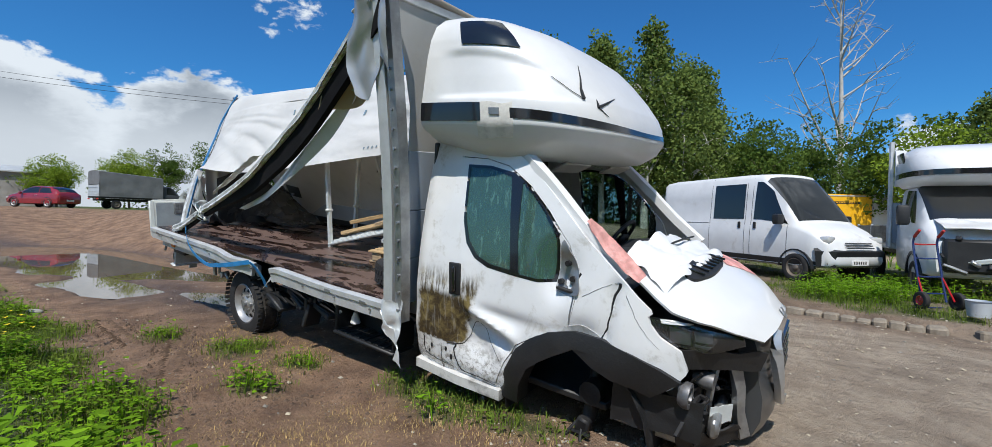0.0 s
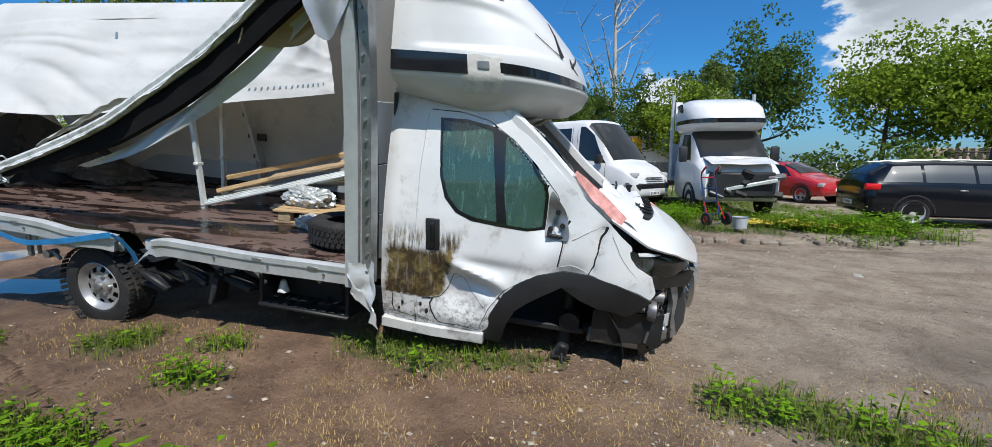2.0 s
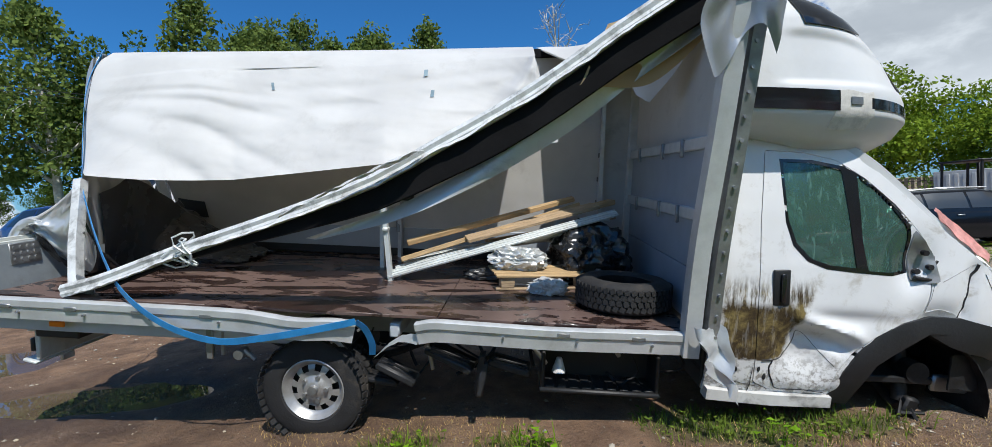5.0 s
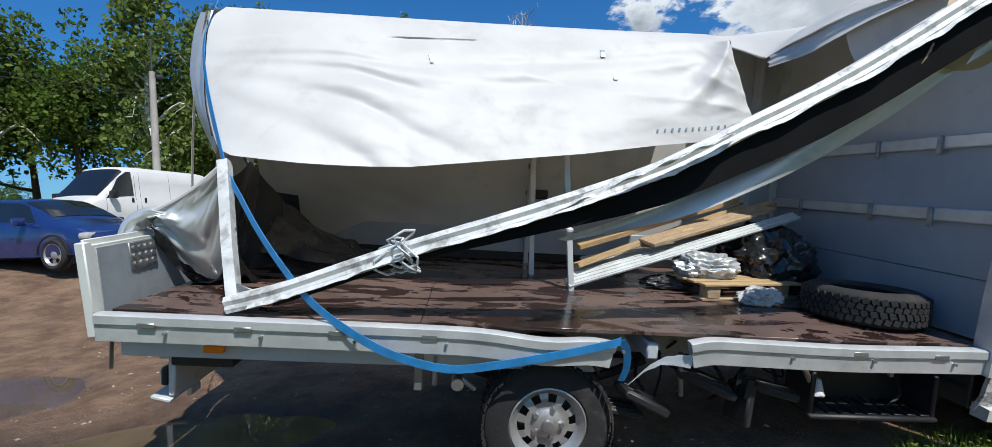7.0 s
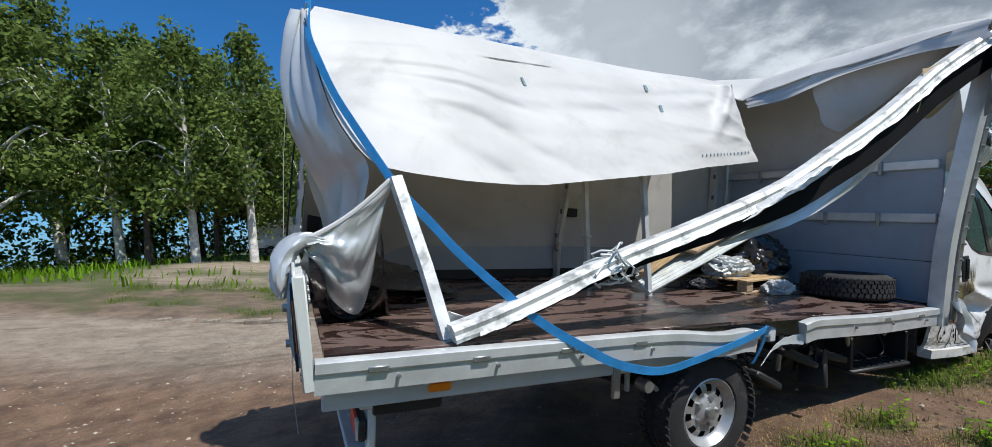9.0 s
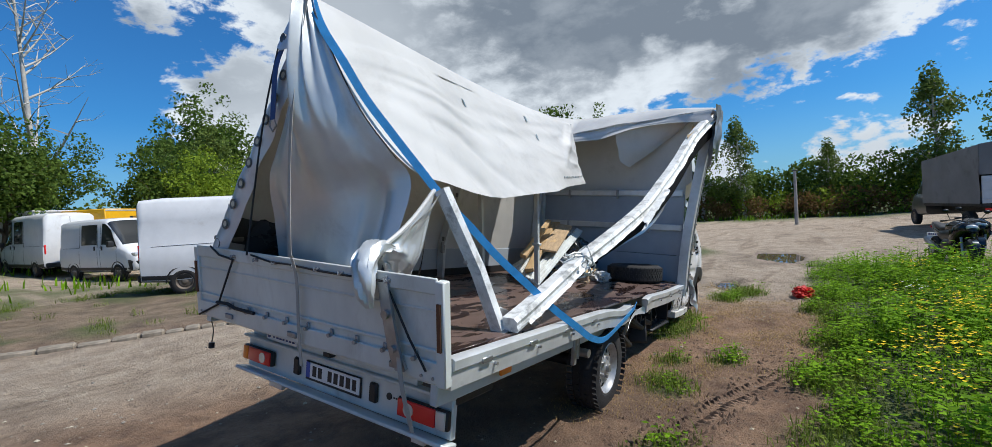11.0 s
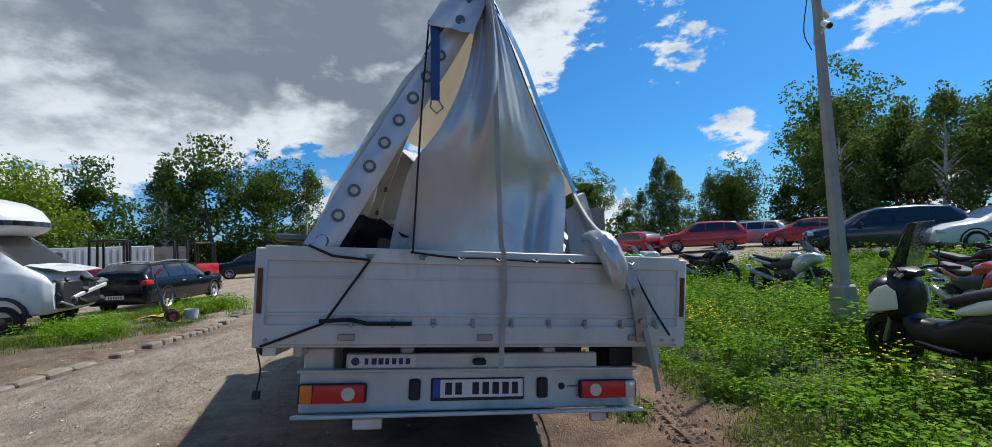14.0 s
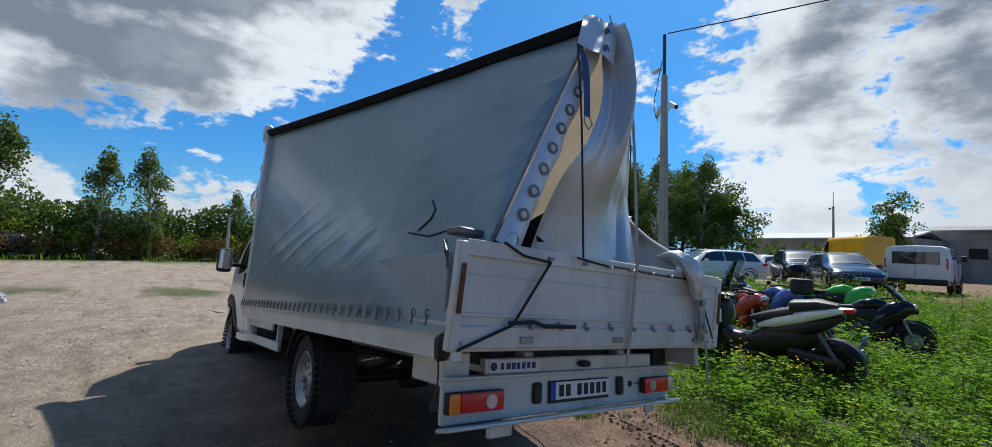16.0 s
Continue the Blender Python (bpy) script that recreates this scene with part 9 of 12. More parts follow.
    bm = bmesh.new()
    tube(bm, [(b - 0.004, 0, 0.62), (b - 0.004, 0, h - 0.15)], 0.008, 4)
    part("rear_door_seam", bm, GREY_DARK, ob)
    if glazed and high < 2:
        bm = bmesh.new()
        box(bm, (0.02, 1.36, 0.46), (b - 0.004, 0, 1.36), bevel=0.05)
        part("rear_window", bm, GLASS_CAR, ob)
    if rear_mark:
        bm = bmesh.new()
        for k, (y, w) in enumerate(((0.15, 0.34), (-0.12, 0.22))):
            vs = [bm.verts.new((b - 0.012, y + dy, 1.62 + dz)) for dy, dz in ((-w / 2, 0), (w / 2, 0), (0, w * 0.6))]
            bm.faces.new(vs)
        part("blue_mark", bm, rear_mark, ob, smooth=0)
    bm = bmesh.new()
    for k in range(3):
        box(bm, (0.02, 0.80, 0.03), (f + 0.012 - 0.03 * k, 0, 0.82 + 0.05 * k), bevel=0.006)
    part("grille", bm, GREY_DARK, ob)
    if dented:
        bm = bmesh.new()
        surface(bm, lambda u, v: sh.at(b + 0.9 + 1.3 * u, 1.2 + 2.6 * v, -1, 0.012 + 0.03 * fold(u * 3, v * 3, 4)), 14, 10, 0.004)
        part("dented_panel", bm, WHITE_OLD, ob)
    return ob


RIM_DIRTY = mat("dirty_steel_rim", (0.20, 0.17, 0.14), 0.6, 0.5, var=0.3, scale=9, bump=0.1, dirt=0.5, dirt_col=(0.10, 0.07, 0.05))


ALU_DULL = mat("weathered_aluminium_boards", (0.30, 0.28, 0.25), 0.55, 0.35, var=0.2, scale=4, bump=0.1, dirt=0.4, dirt_col=(0.16, 0.13, 0.10))


def make_sleeper_van(label, m):
    """A crashed box truck like the main one, seen whole from the front."""
    ob = thing("sleeper_truck", label, "truck", m, "trucks of the yard")
    sh = Shell([(-0.55, 0.45, 1.45, 2.28, 1.0, 0.88), (-0.1, 0.40, 1.45, 2.30, 1.02, 0.88), (0.45, 0.40, 1.44, 2.26, 1.02, 0.87), (0.70, 0.40, 1.43, 2.05, 1.02, 0.85), (1.05, 0.40, 1.42, 1.72, 1.01, 0.84), (1.32, 0.42, 1.38, 1.48, 1.0, 0.84), (1.65, 0.44, 1.22, 1.32, 0.96, 0.76), (1.80, 0.50, 1.10, 1.18, 0.86, 0.62)])
    bm = bmesh.new()
    sh.body(bm)
    part("cab_body", bm, WHITE_OLD, ob, smooth=50)
    for side in (-1, 1):
        bm = bmesh.new()
        sh.pane(bm, -0.15, 0.86, 4.1, 5.9, side, 0.008, 0.0, -0.42)
        part("side_window", bm, GLASS_CAR, ob)
        bm = bmesh.new()
        box(bm, (0.12, 0.22, 0.42), (0.82, side * 1.16, 1.62), bevel=0.05, seg=2)
        part("outside_mirror", bm, BLACK, ob)
        make_wheel("wheel", ob, (0.95, side * 0.90, 0.36), 0.36, 0.22, 0.21, RIM_DIRTY, side)
        make_wheel("wheel", ob, (-3.0, side * 0.90, 0.36), 0.36, 0.22, 0.21, RIM_DIRTY, side)
        bm = bmesh.new()
        tube(bm, [(-0.62, side * 1.12, 0.9), (-0.62, side * 1.12, 3.35)], 0.05, 6)
        part("corner_post", bm, ALU, ob)
        bm = bmesh.new()
        loops = []
        for k in range(13):
            a = math.pi * k / 12
            loops.append([Vector((0.95 - 0.42 * math.cos(a), side * 0.88, 0.40 + 0.42 * math.sin(a))), Vector((0.95 - 0.42 * math.cos(a), side * 1.035, 0.40 + 0.42 * math.sin(a))), Vector((0.95 - 0.49 * math.cos(a), side * 1.03, 0.40 + 0.49 * math.sin(a))), Vector((0.95 - 0.49 * math.cos(a), side * 0.88, 0.40 + 0.49 * math.sin(a)))])
        rings(bm, loops)
        cyl(bm, 0.41, 0.05, (0.95, side * 0.95, 0.42), "y", 24)
        part("wheel_arch", bm, BLACK, ob)
    bm = bmesh.new()
    sh.across(bm, 0.42, 1.26, 6.1)
    part("windscreen", bm, GLASS_CAR, ob)
    # sleeper cabin
    bm = bmesh.new()
    loops = []
    for z, hy, fx in ((2.24, 0.92, 0.75), (2.32, 1.02, 0.95), (2.42, 1.06, 1.05), (2.60, 1.06, 1.02), (2.85, 1.03, 0.85), (3.02, 0.96, 0.55), (3.12, 0.82, 0.20)):
        loops.append([Vector((-0.52 + (fx + 0.52) * abs(math.cos(t)) ** 0.55, hy * math.copysign(abs(math.sin(t)) ** 0.55, math.sin(t)), z)) for t in [-math.pi / 2 + math.pi * k / 28 for k in range(29)]])
    rings(bm, loops)
    part("sleeper_cabin", bm, WHITE, ob, smooth=50)
    bm = bmesh.new()
    loops = []
    for z in (2.44, 2.55):
        loops.append([Vector((-0.51 + (1.06 + 0.52) * abs(math.cos(t)) ** 0.55, 1.068 * math.copysign(abs(math.sin(t)) ** 0.55, math.sin(t)), z)) for t in [-math.pi / 2 + math.pi * k / 28 for k in range(29)]])
    rings(bm, loops, closed=False, cap=False)
    part("black_band", bm, GLOSS_BLACK, ob)
    for side in (-1, 1):
        bm = bmesh.new()
        box(bm, (0.50, 0.03, 0.30), (-0.15, side * 1.03, 2.86), (side * -10, 0, 0), 0.06)
        part("roof_window", bm, GLOSS_BLACK, ob)
    # open load bed behind: stripped of its cover, with low drop sides
    bm = bmesh.new()
    box(bm, (4.3, 2.2, 0.14), (-2.80, 0, 0.92), bevel=0.02)
    part("load_bed", bm, ALU, ob)
    bm = bmesh.new()
    box(bm, (0.04, 2.16, 0.95), (-0.66, 0, 1.46), bevel=0.01)
    part("front_wall", bm, BLUE_BOARD, ob)
    for side in (-1, 1):
        for x in (-1.75, -3.88):
            bm = bmesh.new()
            box(bm, (2.08, 0.03, 0.40), (x, side * 1.10, 1.20), bevel=0.006)
            for k in range(3):
                box(bm, (2.06, 0.008, 0.02), (x, side * 1.118, 1.08 + 0.12 * k), bevel=0.003)
            part("drop_side", bm, ALU_DULL, ob)
        for x in (-2.81, -4.93):
            bm = bmesh.new()
            box(bm, (0.05, 0.05, 0.46), (x, side * 1.10, 1.20), bevel=0.006)
            part("stake_post", bm, ALU, ob)
        # raked fairing behind the sleeper cabin
        bm = bmesh.new()
        loops = [[Vector((-0.60, side * 0.86, z)), Vector((-0.46 + dx, side * 1.07, z)), Vector((-0.50 + dx, side * 1.08, z)), Vector((-0.62, side * 0.88, z))] for z, dx in ((2.30, 0.02), (2.7, 0.0), (3.05, -0.02), (3.14, -0.05))]
        rings(bm, loops)
        part("cabin_fairing", bm, WHITE, ob)
    bm = bmesh.new()
    box(bm, (0.03, 2.16, 0.40), (-4.95, 0, 1.20), bevel=0.006)
    part("tailboard", bm, ALU_DULL, ob)
    bm = bmesh.new()
    box(bm, (4.3, 0.9, 0.2), (-2.85, 0, 0.72), bevel=0.02)
    part("chassis_frame", bm, DARK, ob)
    # crushed nose
    bm = bmesh.new()
    surface(bm, lambda u, v: (1.02 + 0.92 * v, -0.78 + 1.56 * u, 1.56 - 0.10 * v - 0.10 * v * v + 0.05 * fold(u * 3, v * 3, 4)), 16, 12, 0.01)
    part("lifted_hood", bm, WHITE, ob)
    bm = bmesh.new()
    box(bm, (0.45, 1.55, 0.62), (1.70, 0, 0.86), bevel=0.05)
    part("engine_bay", bm, BLACK, ob)
    rng = random.Random(31)
    for k in range(16):
        bm = bmesh.new()
        box(bm, (rng.uniform(.05, .2), rng.uniform(.05, .4), rng.uniform(.04, .16)), (0, 0, 0), (rng.uniform(-40, 40), rng.uniform(-40, 40), rng.uniform(-40, 40)), 0.015)
        part("crushed_part", bm, rng.choice((STEEL, BLACK, DARK, DARK, STEEL_GREY)), ob, m=Matrix.Translation((rng.uniform(1.75, 1.98), rng.uniform(-0.8, 0.8), rng.uniform(0.55, 1.2))))
    bm = bmesh.new()
    box(bm, (0.07, 1.3, 0.09), (1.96, 0.1, 0.85), (12, 8, -6), 0.015)
    part("crash_beam", bm, ALU_WHITE, ob)
    return ob


def make_tilt_truck(label, m, cabless=False):
    ob = thing("tilt_truck", label, "truck", m, "trucks of the yard")
    bm = bmesh.new()
    surface(bm, lambda u, v: (-2.4 + 4.6 * u, -1.1 - 0.03 * fold(u * 6, v * 3, 2), 1.0 + 2.05 * v - 0.25 * u * v), 24, 10, 0.0)
    surface(bm, lambda u, v: (-2.4 + 4.6 * u, 1.1 + 0.03 * fold(u * 6, v * 3, 2), 1.0 + 2.05 * v - 0.25 * u * v), 24, 10, 0.0)
    surface(bm, lambda u, v: (-2.4 + 4.6 * u, -1.1 + 2.2 * v, 3.05 - 0.25 * u + 0.10 * math.sin(math.pi * v)), 24, 6, 0.0)
    surface(bm, lambda u, v: (2.2, -1.1 + 2.2 * u, 1.0 + 1.8 * v), 6, 4, 0.0)
    part("tilt_cover", bm, TARP_TILT, ob, "weathered grey tilt cover")
    bm = bmesh.new()
    surface(bm, lambda u, v: (-2.42 - 0.02 * fold(u * 4, v * 3, 1), -1.1 + 2.2 * u, 2.0 + 1.06 * v + 0.10 * math.sin(math.pi * u) * v), 12, 8, 0.003)
    part("rear_flap", bm, TARP_TILT, ob)
    bm = bmesh.new()
    box(bm, (0.05, 2.1, 0.95), (-2.42, 0, 1.48), bevel=0.01)
    for k in range(3):
        box(bm, (0.02, 2.1, 0.03), (-2.455, 0, 1.15 + 0.3 * k), bevel=0.004)
    part("tailboard", bm, GREYPANEL, ob)
    bm = bmesh.new()
    box(bm, (4.7, 2.1, 0.14), (-0.1, 0, 0.95), bevel=0.02)
    box(bm, (4.9, 0.8, 0.2), (0.1, 0, 0.75), bevel=0.02)
    part("chassis_frame", bm, DARK, ob)
    for side in (-1, 1):
        make_wheel("wheel", ob, (-1.2, side * 0.9, 0.36), 0.36, 0.24, 0.21, RIM_DIRTY, side)
        bm = bmesh.new()
        box(bm, (0.05, 0.3, 0.1), (-2.46, side * 0.85, 0.8), bevel=0.01)
        part("tail_lamp", bm, RED_LENS, ob)
    if not cabless:
        sh = Shell([(2.30, 0.5, 1.35, 2.10, 0.98, 0.84), (2.9, 0.45, 1.35, 2.12, 1.0, 0.85), (3.2, 0.45, 1.34, 1.95, 1.0, 0.83), (3.6, 0.45, 1.30, 1.42, 0.98, 0.80), (4.2, 0.5, 0.98, 1.05, 0.85, 0.6)])
        bm = bmesh.new()
        sh.body(bm)
        part("cab_body", bm, GREY_DARK, ob, smooth=50)
        for side in (-1, 1):
            bm = bmesh.new()
            sh.pane(bm, 2.6, 3.5, 4.1, 5.9, side, 0.008, 0, -0.35)
            part("side_window", bm, GLASS_CAR, ob)
            make_wheel("wheel", ob, (3.5, side * 0.9, 0.36), 0.36, 0.22, 0.21, RIM_DIRTY, side)
    return ob


TARP_TILT = mat("weathered_grey_tilt", (0.17, 0.175, 0.18), 0.6, var=0.15, scale=1, bump=0.05, dirt=0.3, dirt_col=(0.11, 0.11, 0.11))


BIKE_BLACK = mat("black_bike_plastic", (0.011, 0.011, 0.012), 0.38, var=0.2, bump=0.05)


def make_motorbike(label, m, fairing, seat=SEAT, scooter=False, box_on=False, screen=True, nm="motorcycle"):
    """A motorcycle or scooter, its nose towards +x, leaning on its stand."""
    ob = thing(nm, label, "scooter" if scooter else "motorcycle", m @ Matrix.Rotation(radians(-5), 4, "X"), "motorcycles parked on the grass")
    r = 0.275 if scooter else 0.305
    wb = 0.76 if scooter else 0.70
    for x, w in ((wb, 0.12), (-wb, 0.16)):
        hub_ob = make_wheel("wheel", ob, (x, 0, r), r, w, r * 0.68, ALLOY_DARK, -1, spokes=5)
        bm = bmesh.new()
        cyl(bm, r * 0.42, 0.012, (0, -w * 0.62, 0), "y", 24)
        part("brake_disc", bm, STEEL, hub_ob)
    # fork and front mudguard
    for y in (-0.10, 0.10):
        bm = bmesh.new()
        tube(bm, [(wb, y, r), (wb - 0.22, y, 0.86)], 0.024, 8)
        part("fork_leg", bm, STEEL, ob)
    bm = bmesh.new()
    loops = []
    for k in range(11):
        a = radians(30 + 120 * k / 10)
        rr = r + 0.035
        c = Vector((wb + rr * math.cos(a), 0, r + rr * math.sin(a)))
        loops.append([c + Vector((0, -0.075, -0.03)), c + Vector((0, -0.05, 0.02)), c + Vector((0, 0.05, 0.02)), c + Vector((0, 0.075, -0.03))])
    rings(bm, loops)
    part("mudguard", bm, GLOSS_BLACK, ob)
    # body shells as lofts of rounded rings

    def pod(name, rows, mt, lab=""):
        bm = bmesh.new()
        loops = []
        for x, z, w, h in rows:
            loops.append([Vector((x, w * math.copysign(abs(math.cos(t)) ** 0.7, math.cos(t)), z + h * math.copysign(abs(math.sin(t)) ** 0.7, math.sin(t)))) for t in [2 * math.pi * k / 16 for k in range(16)]])
        rings(bm, loops)
        return part(name, bm, mt, ob, lab, smooth=55)
    if scooter:
        pod("front_shield", [(0.56, 0.62, 0.12, 0.16), (0.62, 0.70, 0.21, 0.22), (0.72, 0.78, 0.22, 0.17), (0.82, 0.80, 0.15, 0.10), (0.88, 0.78, 0.05, 0.04)], BIKE_BLACK)
        for side in (-1, 1):
            pod("front_panel", [(0.50, 0.74, 0.012, 0.09), (0.58, 0.76, 0.02, 0.13), (0.70, 0.72, 0.02, 0.12), (0.80, 0.66, 0.012, 0.07)], fairing, "mint white front side panel").matrix_basis = Matrix.Translation((0, side * 0.205, 0))
        pod("leg_shield", [(0.46, 0.80, 0.05, 0.10), (0.50, 0.74, 0.17, 0.22), (0.58, 0.76, 0.19, 0.24), (0.64, 0.88, 0.12, 0.14)], BIKE_BLACK)
        pod("dashboard", [(0.40, 0.98, 0.06, 0.03), (0.50, 0.99, 0.14, 0.05), (0.62, 0.97, 0.12, 0.06)], BIKE_BLACK)
        pod("lower_body", [(-0.62, 0.62, 0.08, 0.12), (-0.40, 0.54, 0.16, 0.18), (-0.05, 0.46, 0.19, 0.22), (0.20, 0.38, 0.18, 0.16), (0.46, 0.40, 0.15, 0.14), (0.56, 0.54, 0.11, 0.16)], BIKE_BLACK)
        pod("side_skirt", [(-0.20, 0.34, 0.08, 0.05), (0.10, 0.30, 0.20, 0.05), (0.42, 0.33, 0.17, 0.05)], GLOSS_BLACK)
        pod("tail_body", [(-0.94, 0.96, 0.03, 0.02), (-0.76, 0.92, 0.11, 0.05), (-0.46, 0.83, 0.175, 0.085), (-0.15, 0.735, 0.19, 0.085), (0.06, 0.66, 0.14, 0.035)], fairing)
        pod("under_tail", [(-0.86, 0.86, 0.03, 0.03), (-0.66, 0.76, 0.11, 0.09), (-0.40, 0.66, 0.155, 0.13), (-0.05, 0.56, 0.17, 0.12)], BIKE_BLACK)
        pod("seat", [(-0.80, 0.985, 0.07, 0.025), (-0.60, 0.99, 0.145, 0.06), (-0.32, 0.94, 0.165, 0.08)], seat)
        pod("front_seat", [(-0.36, 0.88, 0.16, 0.07), (-0.14, 0.82, 0.17, 0.07), (0.06, 0.76, 0.14, 0.06), (0.20, 0.74, 0.06, 0.02)], seat)
        pod("engine", [(-0.88, 0.30, 0.05, 0.06), (-0.72, 0.31, 0.06, 0.10), (-0.30, 0.36, 0.07, 0.10)], BIKE_BLACK).matrix_basis = Matrix.Translation((0, 0.13, 0))
        pod("exhaust", [(-0.98, 0.42, 0.045, 0.06), (-0.55, 0.36, 0.05, 0.06), (-0.2, 0.30, 0.03, 0.03)], STEEL_DARK).matrix_basis = Matrix.Translation((0, -0.17, 0))
        bm = bmesh.new()
        loops = []
        for k in range(9):
            a = radians(20 + 110 * k / 8)
            c = Vector((-wb - (r + 0.03) * math.cos(a), 0, r + (r + 0.03) * math.sin(a)))
            loops.append([c + Vector((0, -0.085, -0.03)), c + Vector((0, -0.06, 0.015)), c + Vector((0, 0.06, 0.015)), c + Vector((0, 0.085, -0.03))])
        rings(bm, loops)
        part("rear_mudguard", bm, BIKE_BLACK, ob)
        for y in (-0.15, 0.15):
            bm = bmesh.new()
            tube(bm, [(-0.82, y, 0.32), (-0.62, y, 0.66)], 0.028, 8)
            part("shock_absorber", bm, STEEL_DARK, ob)
    else:
        pod("front_fairing", [(0.10, 0.58, 0.13, 0.20), (0.30, 0.66, 0.20, 0.26), (0.50, 0.78, 0.21, 0.20), (0.66, 0.86, 0.15, 0.12), (0.78, 0.82, 0.06, 0.05)], fairing)
        pod("fuel_tank", [(-0.16, 0.80, 0.09, 0.06), (0.0, 0.86, 0.16, 0.10), (0.18, 0.90, 0.16, 0.11), (0.34, 0.88, 0.11, 0.08)], fairing)
        pod("engine", [(-0.28, 0.42, 0.12, 0.14), (0.0, 0.44, 0.20, 0.20), (0.28, 0.44, 0.18, 0.17)], BIKE_BLACK)
        pod("frame_cover", [(-0.62, 0.70, 0.07, 0.08), (-0.36, 0.66, 0.12, 0.13), (-0.05, 0.66, 0.16, 0.17), (0.18, 0.70, 0.16, 0.16)], BIKE_BLACK)
        pod("belly_fairing", [(-0.30, 0.30, 0.10, 0.06), (0.05, 0.30, 0.17, 0.10), (0.36, 0.42, 0.16, 0.16), (0.46, 0.56, 0.10, 0.12)], fairing)
        pod("seat", [(-0.88, 0.92, 0.07, 0.03), (-0.60, 0.86, 0.14, 0.05), (-0.30, 0.80, 0.15, 0.05), (-0.10, 0.82, 0.11, 0.04)], seat)
        pod("tail_body", [(-1.0, 0.88, 0.04, 0.03), (-0.72, 0.78, 0.10, 0.06), (-0.3, 0.68, 0.12, 0.06)], fairing)
        pod("exhaust", [(-0.85, 0.52, 0.05, 0.06), (-0.4, 0.38, 0.055, 0.06), (-0.1, 0.30, 0.03, 0.03)], STEEL).matrix_basis = Matrix.Translation((0, -0.17, 0))
        for y in (-0.10, 0.10):
            bm = bmesh.new()
            tube(bm, [(-wb, y, r), (-0.15, y * 0.9, 0.42)], 0.025, 8)
            part("swing_arm", bm, GREY_DARK, ob)
    bm = bmesh.new()
    tube(bm, curve_pts([(0.36, -0.36, 1.00), (0.44, -0.18, 1.03), (0.48, 0, 1.00), (0.44, 0.18, 1.03), (0.36, 0.36, 1.00)], 4), 0.014, 6)
    part("handlebar", bm, BIKE_BLACK, ob)
    for y in (-1, 1):
        bm = bmesh.new()
        tube(bm, [(0.40, y * 0.24, 1.03), (0.44, y * 0.33, 1.20)], 0.007, 5)
        bmesh.ops.create_uvsphere(bm, u_segments=10, v_segments=6, radius=0.055, matrix=Matrix.Translation((0.44, y * 0.34, 1.22)) @ Matrix.Diagonal((0.4, 1.1, 0.75, 1)))
        part("mirror", bm, BIKE_BLACK, ob)
        bm = bmesh.new()
        tube(bm, [(0.36, y * 0.27, 1.01), (0.32, y * 0.38, 0.99)], 0.019, 8)
        part("grip", bm, RUBBER, ob)
    bm = bmesh.new()
    bmesh.ops.create_uvsphere(bm, u_segments=14, v_segments=8, radius=0.09, matrix=Matrix.Translation((0.73, 0, 0.88)) @ Matrix.Diagonal((0.5, 1.2, 0.75, 1)))
    part("headlamp", bm, CLEAR_LENS, ob)
    if screen:
        bm = bmesh.new()
        h = 0.50 if scooter else 0.26
        surface(bm, lambda u, v: (0.66 - 0.24 * v - 0.10 * (2 * u - 1) ** 2, (2 * u - 1) * (0.22 - 0.06 * v), 0.98 + h * v), 10, 8, 0.003)
        ob2 = part("windshield", bm, glass_clear, ob)
        ob2.visible_shadow = False
    bm = bmesh.new()
    box(bm, (0.10, 0.14, 0.05) if scooter else (0.04, 0.10, 0.05), (-0.90 if scooter else -1.0, 0, 0.945 if scooter else 0.82), bevel=0.012)
    part("tail_lamp", bm, RED_LENS, ob)
    bm = bmesh.new()
    box(bm, (0.008, 0.20, 0.15), (-1.02, 0, 0.60), (0, -18, 0), 0.004)
    p = part("number_plate", bm, PLATE_WHITE if not scooter else PLATE_PALE, ob)
    bm = bmesh.new()
    for k in range(4):
        for z in (0.635, 0.575):
            box(bm, (0.004, 0.03, 0.04), (-1.027 + (0.6 - z) * -0.30, -0.06 + 0.04 * k, z), (0, -18, 0))
    part("plate_marks", bm, INK_BLUE, p, smooth=0)
    bm = bmesh.new()
    tube(bm, [(-0.05, 0.12, 0.34), (-0.10, 0.26, 0.02)], 0.014, 6)
    part("side_stand", bm, GREY_DARK, ob)
    if box_on:
        bm = bmesh.new()
        box(bm, (0.38, 0.46, 0.30), (-0.90, 0, 1.12), bevel=0.07, seg=2)
        part("top_case", bm, BIKE_BLACK, ob)
    return ob


ALLOY_DARK = mat("dark_alloy_wheel", (0.05, 0.05, 0.055), 0.4, 0.6, var=0.2, bump=0.05)
PLATE_PALE = mat("pale_blue_plate", (0.10, 0.22, 0.55), 0.4, var=0.05, bump=0)
glass_clear = glass_mat("clear_screen", (0.80, 0.86, 0.88), 0.82)
FAIR_WHITE = mat("mint_white_fairing", (0.80, 0.83, 0.80), 0.25, var=0.05, bump=0, coat=0.5)
BLUE_MARK = mat("blue_sign_paint", (0.02, 0.18, 0.52), 0.4, var=0.05, bump=0)

NAVY_DEEP = mat("deep_blue_black_paint", (0.012, 0.017, 0.032), 0.2, var=0.1, bump=0, coat=0.8)

